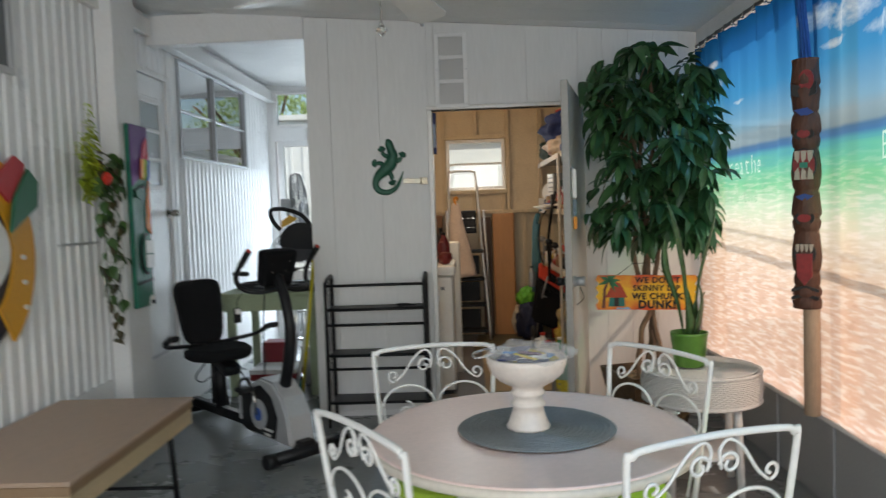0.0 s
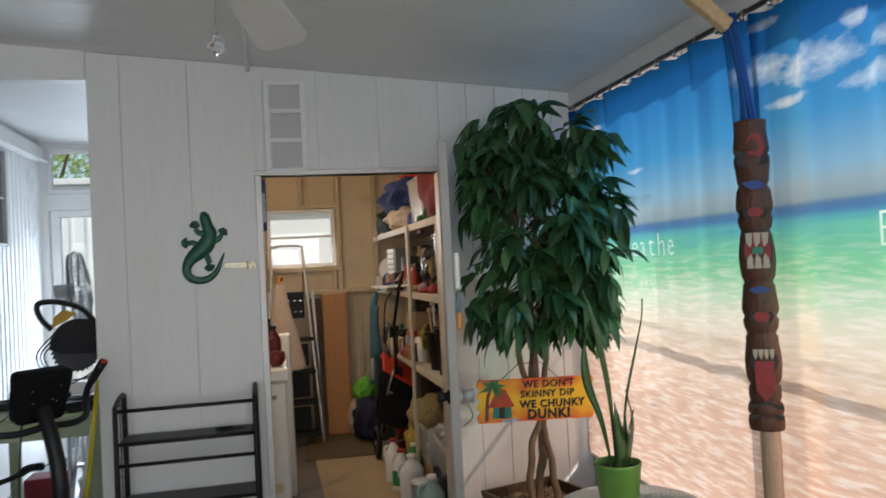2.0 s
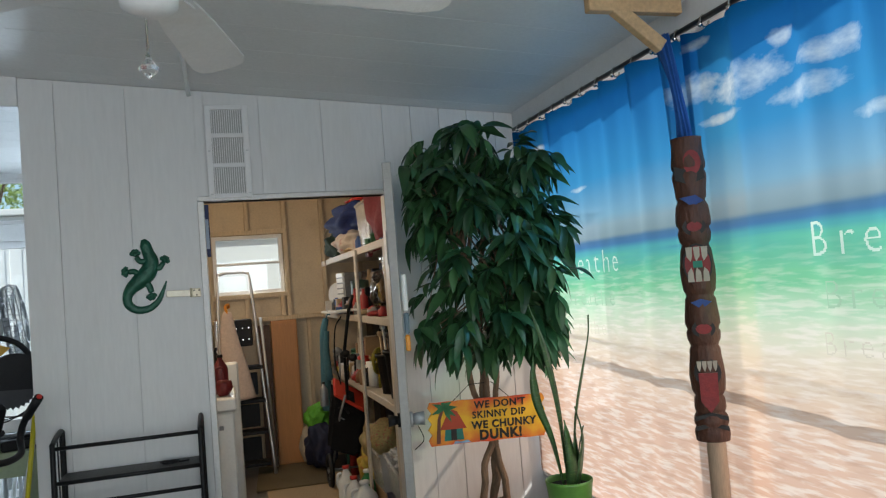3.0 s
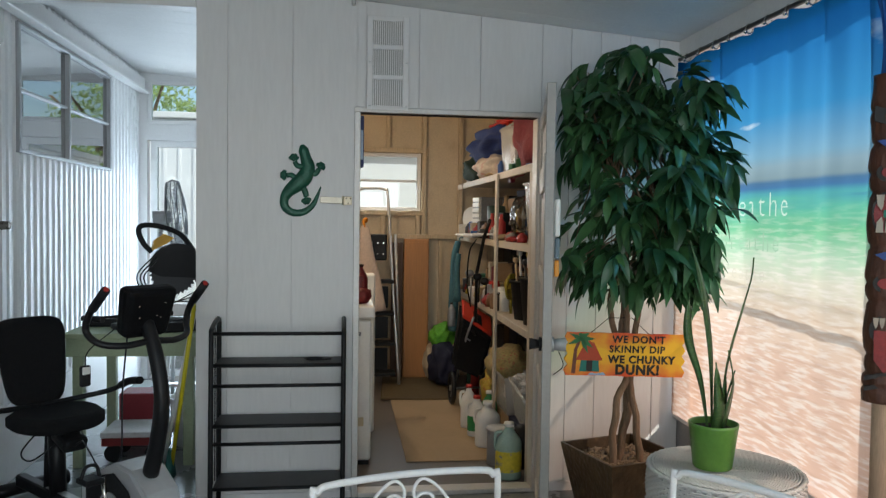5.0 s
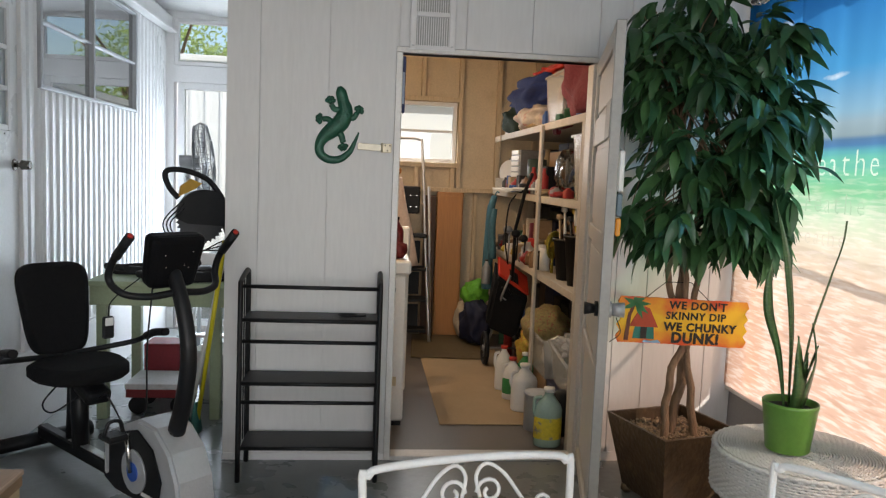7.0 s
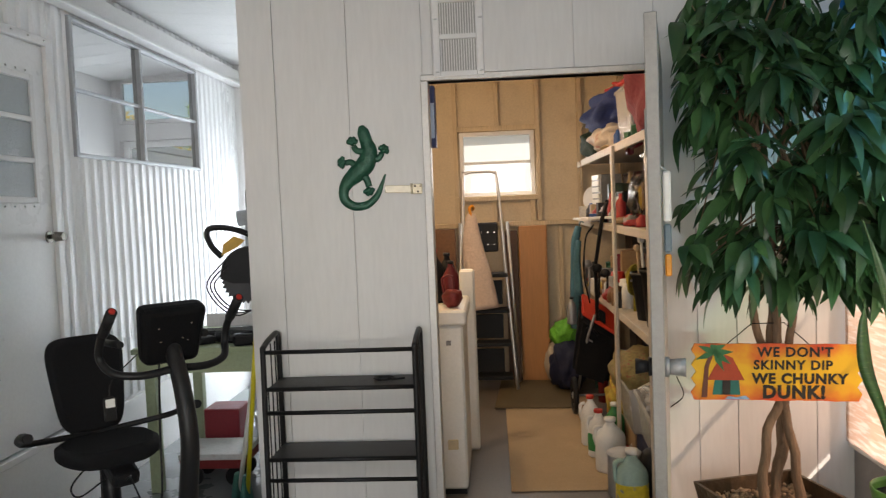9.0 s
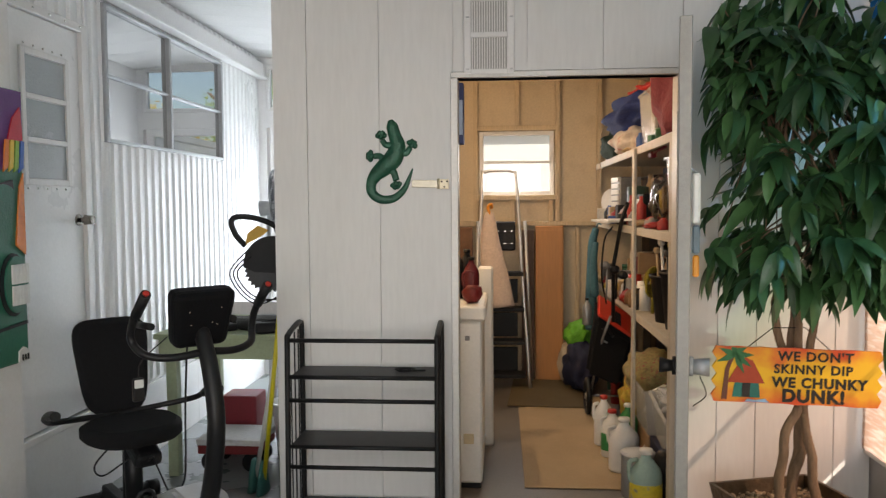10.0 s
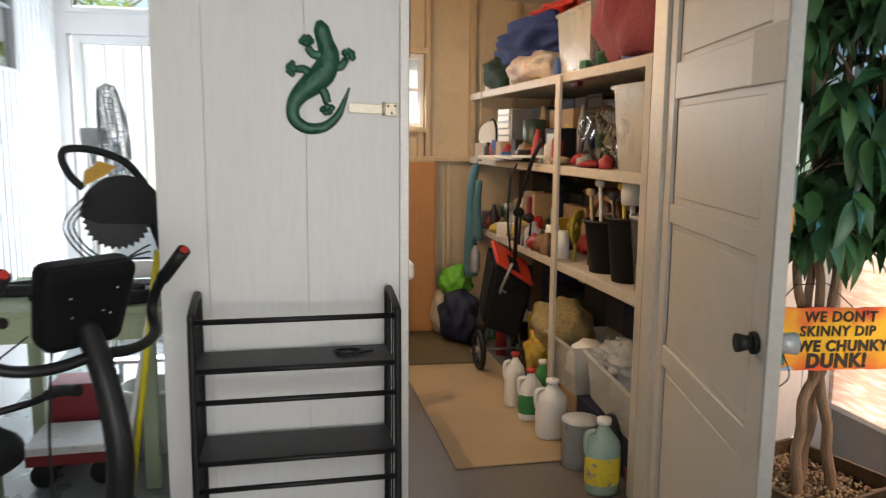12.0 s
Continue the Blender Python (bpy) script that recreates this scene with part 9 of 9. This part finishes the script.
# floor along the shelves
bottle((0.665, 5.42, 0.001), 0.078, 0.33, M_SEA, M_WHITEPL, "clear jug of aqua cleaning liquid with yellow and blue label", "cleaner_jug", True, M_BLUELAB)
bm = bmx()
lathe(bm, [(0, 0), (0.085, 0), (0.085, 0.21), (0.09, 0.213), (0.09, 0.222), (0.0, 0.222)], 24, (0.675, 5.70, 0.001))
solo("paint_can", bm, mat("white_blue_can", (0.50, 0.52, 0.54), 0.4, vary=0.1, dirt=(0.06, 0.12, 0.3, 0.9)), (0.675, 5.70, 0), "white and blue paint can on the floor", "paint can")
bm = bmx()
lathe(bm, [(0, 0), (0.07, 0), (0.075, 0.16), (0.05, 0.24), (0.03, 0.26), (0, 0.265)], 20, (0.80, 5.62, 0.001))
solo("black_bottle", bm, M_PLASTIC, (0.80, 5.62, 0), "black bottle with a yellow cap beside the can", "bottle")
bottle((0.655, 6.03, 0.011), 0.085, 0.30, M_WHITEPL, M_WHITEPL, "white plastic gallon jug on the floor", "gallon_jug", True)
bottle((0.625, 6.28, 0.011), 0.065, 0.28, M_WHITEPL, M_RED, "white bleach bottle with red cap and green label", "bleach_bottle", True, M_GREENPL)
bottle((0.605, 6.50, 0.011), 0.06, 0.31, M_WHITEPL, M_RED, "white detergent bottle with red cap", "detergent_bottle", True)
bottle((0.74, 6.42, 0.011), 0.06, 0.28, M_GREENPL, M_WHITEPL, "green bottle behind the detergent")
tub(0.98, 5.66, 0.22, 0.40, 0.56, 0.24, "cloudy plastic tub full of clutter on a crate", M_METALGREY, 0.12)
carton("low_crate", 0.99, 5.75, 0.0, 0.36, 0.75, 0.20, M_DKBLUE, "dark crate under the tubs", 0, None, "crate")
soft_bag("crinkled_sheet", (0.90, 5.70, 0.50), (0.13, 0.24, 0.07), M_FOIL, "crinkled clear plastic sheet over the tub", 22, 0.5, "plastic sheet")
soft_bag("purple_cloth", (1.02, 5.52, 0.55), (0.11, 0.14, 0.06), mat("purple_cloth", (0.06, 0.02, 0.12), 0.8), "dark purple cloth on the tub", 25, 0.4, "cloth")
tub(0.95, 6.24, 0.20, 0.36, 0.40, 0.26, "cloudy plastic tub beside the bright bag", M_WHITEPL)
carton("lower_box", 0.97, 6.35, 0.0, 0.34, 0.55, 0.19, M_CARD, "cardboard box under the tub")
soft_bag("floral_bag", (0.92, 6.60, 0.42), (0.17, 0.26, 0.17), M_FLORAL2, "bright patterned fabric bag on a box", 31, 0.2)
soft_bag("yellow_red_bag", (0.83, 6.66, 0.26), (0.10, 0.16, 0.14), M_FLORAL, "yellow and red patterned bag", 34, 0.35)
carton("support_box", 0.97, 6.82, 0.0, 0.32, 0.35, 0.25, M_DKBLUE, "dark box under the patterned bag")


def golf_cart():
    th = thing("golf_bag_cart", (0.72, 7.15, 0), "black golf bag with a red pocket on a wheeled cart", "golf bag")
    bm = bmx()
    front = [(0.610, 6.98, 0.748), (0.865, 6.98, 0.578), (0.790, 7.02, 0.240), (0.545, 7.02, 0.340)]
    back = [(0.645, 7.26, 0.860), (0.905, 7.26, 0.690), (0.830, 7.34, 0.300), (0.600, 7.34, 0.390)]
    f, k = [bm.verts.new(p) for p in front], [bm.verts.new(p) for p in back]
    bm.faces.new(f)
    bm.faces.new(k[::-1])
    for i in range(4):
        bm.faces.new((f[i], f[(i + 1) % 4], k[(i + 1) % 4], k[i]))
    bmesh.ops.recalc_face_normals(bm, faces=bm.faces)
    bmesh.ops.bevel(bm, geom=bm.edges[:], offset=0.028, segments=3, affect="EDGES")
    body = part("bag", bm, M_FABRIC, th)
    top = [Vector(p) + Vector((0, -0.004, 0.006)) for p in (front[0], front[1], back[1], back[0])]

    def on_top(u0, u1, w0, w1, thick, lift):
        bm2 = bmx()
        at = lambda u, w: (top[0] * (1 - u) + top[1] * u) * (1 - w) + (top[3] * (1 - u) + top[2] * u) * w
        up = (top[1] - top[0]).cross(top[3] - top[0]).normalized()
        lo = [bm2.verts.new(at(u, w) + up * lift) for u, w in ((u0, w0), (u1, w0), (u1, w1), (u0, w1))]
        hi = [bm2.verts.new(v.co + up * thick) for v in lo]
        bm2.faces.new(lo[::-1])
        bm2.faces.new(hi)
        for i in range(4):
            bm2.faces.new((lo[i], lo[(i + 1) % 4], hi[(i + 1) % 4], hi[i]))
        bmesh.ops.recalc_face_normals(bm2, faces=bm2.faces)
        bmesh.ops.bevel(bm2, geom=bm2.edges[:], offset=thick * 0.4, segments=2, affect="EDGES")
        return bm2
    part("red_flap", on_top(0.03, 0.97, 0.02, 0.96, 0.022, 0.0), M_REDCLOTH, body, "bright red top flap")
    part("flap_patch", on_top(0.36, 0.62, 0.10, 0.62, 0.006, 0.0225), M_FABRIC, body, "black patch on the flap")
    bm = bmx()
    tube(bm, curve([(0.655, 6.985, 0.66), (0.69, 6.955, 0.655), (0.73, 6.985, 0.605)], 4), 0.008, 6)
    part("carry_handle", bm, M_PLASTIC, body)
    bm = bmx()
    box(bm, (0.672, 6.992, 0.575), (0.05, 0.006, 0.012), Matrix.Rotation(radians(33), 3, "Y"), 0.002)
    part("badge", bm, M_METALGREY, body, "small grey badge")
    for x in (0.585, 0.87):
        bm = bmx()
        tube(bm, [(x + 0.012 * math.cos(0) * 0, 7.225 + 0.115 * math.cos(a), 0.135 + 0.115 * math.sin(a)) for a in (2 * math.pi * k / 26 for k in range(27))], 0.020, 8)
        wh = part("wheel", bm, M_PLASTIC, th)
        bm = bmx()
        for k in range(6):
            a = math.pi * k / 3
            tube(bm, [(x, 7.225, 0.135), (x, 7.225 + 0.10 * math.cos(a), 0.135 + 0.10 * math.sin(a))], 0.006, 5)
        tube(bm, [(x - 0.02, 7.225, 0.135), (x + 0.02, 7.225, 0.135)], 0.022, 10)
        part("spokes", bm, M_METALGREY, wh)
    bm = bmx()
    tube(bm, [(0.585, 7.225, 0.135), (0.87, 7.225, 0.135)], 0.009, 6)
    tube(bm, [(0.60, 7.22, 0.14), (0.66, 6.98, 0.60), (0.70, 6.90, 0.76)], 0.010, 6)
    part("cart_frame", bm, M_METALGREY, th)
    for k in range(3):
        bm = bmx()
        a = 1.3 * k
        x, y = 0.715 + 0.06 * math.cos(a), 6.82 + 0.06 * math.sin(a)
        tube(bm, [(x, y, 0.88), (x, y - 0.03, 1.03 + 0.03 * k)], 0.007, 6)
        blob(bm, (x - 0.015, y - 0.03, 1.05 + 0.03 * k), (0.035, 0.025, 0.03), 0.2, 3, 2, k)
        part("club", bm, (M_PLASTIC, M_PLASTIC, M_METALGREY)[k % 3], th)
    bm = bmx()
    tube(bm, curve([(0.66, 6.82, 0.86), (0.62, 6.75, 1.05), (0.64, 6.78, 1.28), (0.70, 6.86, 1.36)], 5), 0.018, 6, flat=0.3)
    part("strap", bm, M_FABRIC, th)


golf_cart()
bm = bmx()
tube(bm, curve([(0.72, 7.90, 1.32), (0.69, 7.88, 1.20), (0.685, 7.88, 0.98), (0.68, 7.87, 0.74), (0.685, 7.87, 0.52)], 5), 0.045, 14, 0.085, flat=0.6)
tube(bm, curve([(0.70, 7.72, 1.22), (0.68, 7.70, 1.05), (0.69, 7.70, 0.80)], 5), 0.03, 10, 0.05, flat=0.7)
tube(bm, curve([(0.72, 7.90, 1.30), (0.74, 7.91, 1.36), (0.775, 7.92, 1.35)], 4), 0.006, 6)
solo("hanging_jacket", bm, M_TEALCLOTH, (0.69, 7.88, 0.52), "teal jacket hanging from the shelf", "jacket")
soft_bag("lime_bag", (0.60, 8.02, 0.44), (0.12, 0.14, 0.12), M_LIMEBAG, "lime green bag on a dark sack", 41, 0.35)
soft_bag("navy_sack", (0.60, 7.90, 0.20), (0.14, 0.24, 0.20), M_DKBLUE, "dark navy sack on the floor", 44, 0.3, "sack")
soft_bag("cream_sack", (0.53, 8.12, 0.18), (0.09, 0.12, 0.19), M_CREAM, "cream sack on the floor by the wall", 47, 0.25, "sack")
bottle((0.60, 7.42, 0.62), 0.035, 0.2, M_METALGREY, M_PLASTIC, "grey drinking bottle on the golf cart", group="")


# small clutter along the shelves
CLUTTER = [(mat("clutter_" + n, c, 0.5, vary=0.25, stain=12), n) for n, c in (("red", (0.32, 0.02, 0.02)), ("white", (0.62, 0.60, 0.56)), ("black", (0.015, 0.015, 0.017)), ("brown", (0.20, 0.11, 0.055)), ("yellow", (0.50, 0.36, 0.03)),
                                                                     ("blue", (0.03, 0.09, 0.28)), ("grey", (0.22, 0.22, 0.22)), ("green", (0.03, 0.13, 0.06)), ("tan", (0.40, 0.29, 0.17)))]


def scatter(z, y0, y1, x0, x1, n, hmax, seed, where):
    rc = random.Random(seed)
    for k in range(n):
        x, y = rc.uniform(x0, x1), y0 + (y1 - y0) * (k + rc.uniform(0.2, 0.8)) / n
        m_, colour = CLUTTER[rc.randrange(len(CLUTTER))]
        h, kind = rc.uniform(0.35, 1.0) * hmax, rc.randrange(4)
        bm = bmx()
        if kind == 0:
            r = rc.uniform(0.025, 0.05)
            lathe(bm, [(0, 0), (r, 0), (r * 1.03, 0.01), (r, h * 0.7), (r * 0.5, h * 0.85), (r * 0.45, h), (0, h)], 14, (x, y, z + 0.001))
            solo("shelf_bottle", bm, m_, (x, y, z), colour + " plastic bottle " + where, "bottle", "clutter on the shelves")
        elif kind == 1:
            r = rc.uniform(0.035, 0.06)
            lathe(bm, [(0, 0), (r, 0), (r, h * 0.6), (r * 1.05, h * 0.61), (r * 1.05, h * 0.68), (0, h * 0.68)], 16, (x, y, z + 0.001))
            solo("shelf_tin", bm, m_, (x, y, z), colour + " round tin " + where, "tin", "clutter on the shelves")
        elif kind == 2:
            box(bm, (x, y, z + h * 0.35 + 0.001), (rc.uniform(0.06, 0.12), rc.uniform(0.05, 0.14), h * 0.7), Matrix.Rotation(rc.uniform(-0.4, 0.4), 3, "Z"), 0.004)
            solo("shelf_box", bm, m_, (x, y, z), colour + " small box " + where, "box", "clutter on the shelves")
        else:
            blob(bm, (x, y, z + h * 0.3), (0.06, 0.08, h * 0.3), 0.4, 3, 3, seed + k)
            solo("rag", bm, m_, (x, y, z), colour + " crumpled rag " + where, "rag", "clutter on the shelves")


scatter(SHELVES[1], 6.4, 8.1, 0.79, 0.85, 16, 0.20, 5, "on the middle shelf")
scatter(SHELVES[1], 6.4, 8.1, 1.0, 1.08, 13, 0.36, 6, "further in on the middle shelf")
scatter(SHELVES[1], 5.4, 8.1, 1.2, 1.26, 16, 0.44, 16, "at the back of the middle shelf")
scatter(SHELVES[1], 5.85, 6.25, 0.81, 0.88, 4, 0.16, 7, "beside the tubs")
scatter(SHELVES[0], 6.4, 8.1, 0.79, 0.83, 18, 0.20, 8, "along the lower shelf edge")
scatter(SHELVES[0], 5.45, 6.3, 0.98, 1.06, 9, 0.42, 9, "behind the bins")
scatter(SHELVES[0], 6.5, 8.1, 0.95, 1.08, 14, 0.38, 10, "further in on the lower shelf")
scatter(SHELVES[2], 5.5, 8.1, 0.82, 0.88, 9, 0.13, 12, "on the top shelf")
scatter(0.0, 7.35, 8.2, 0.82, 1.2, 10, 0.5, 13, "on the floor under the shelves")
scatter(0.0, 5.5, 7.2, 1.24, 1.28, 14, 0.8, 14, "behind the tubs")
scatter(0.0, 5.45, 6.6, 0.80, 0.84, 9, 0.20, 15, "on the floor beside the crates")
for k in range(9):
    y, w = 5.45 + 0.31 * k, 0.27
    h = 0.22 + 0.06 * ((k * 5) % 4)
    carton("stored_box", 1.42, y, SHELVES[0] if k % 2 else SHELVES[1], 0.16, w, h, CLUTTER[(k * 4 + 2) % 9][0], CLUTTER[(k * 4 + 2) % 9][1] + " storage box against the shed wall", 0.0)
# near-black boxes added behind the clutter, standing in for shade in the shelf gaps
DARK_FILL = [(mat("dark_fill_" + n, c, 0.7, vary=0.25, stain=6), n) for n, c in (("black", (0.012, 0.012, 0.014)), ("dark brown", (0.055, 0.032, 0.018)), ("dark green", (0.012, 0.024, 0.018)), ("dark grey", (0.04, 0.04, 0.042)), ("navy", (0.012, 0.016, 0.045)))]
rd = random.Random(77)
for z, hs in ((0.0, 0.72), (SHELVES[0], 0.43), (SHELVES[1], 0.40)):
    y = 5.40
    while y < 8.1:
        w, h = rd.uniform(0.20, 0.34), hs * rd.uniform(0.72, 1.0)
        m_, colour = DARK_FILL[rd.randrange(5)]
        carton("storage_crate", 1.21 if z else 1.22, y + w / 2, z, 0.16, w - 0.015, h, m_, colour + " fill box added to darken the back of the shelving", 0.0, m_ if rd.random() < 0.4 else None, "crate")
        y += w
for k in range(7):
    m_ = CLUTTER[(k * 2) % 9][0]
    x, y, h = 0.88 + 0.05 * math.cos(2.1 * k), 5.72 + 0.06 * math.sin(2.1 * k) + (0.26 if k > 3 else 0), 0.34 + 0.05 * (k % 3)
    bm = bmx()
    tube(bm, [(x, y, SHELVES[0] + 0.02), (x - 0.02, y + 0.02, SHELVES[0] + h)], 0.009, 6)
    box(bm, (x - 0.022, y + 0.022, SHELVES[0] + h), (0.03, 0.06, 0.035), None, 0.008)
    solo("hand_tool", bm, m_, (x, y, SHELVES[0] + 0.02), "hand tool standing upright in a shelf bin", "tool", "tools in the bins")
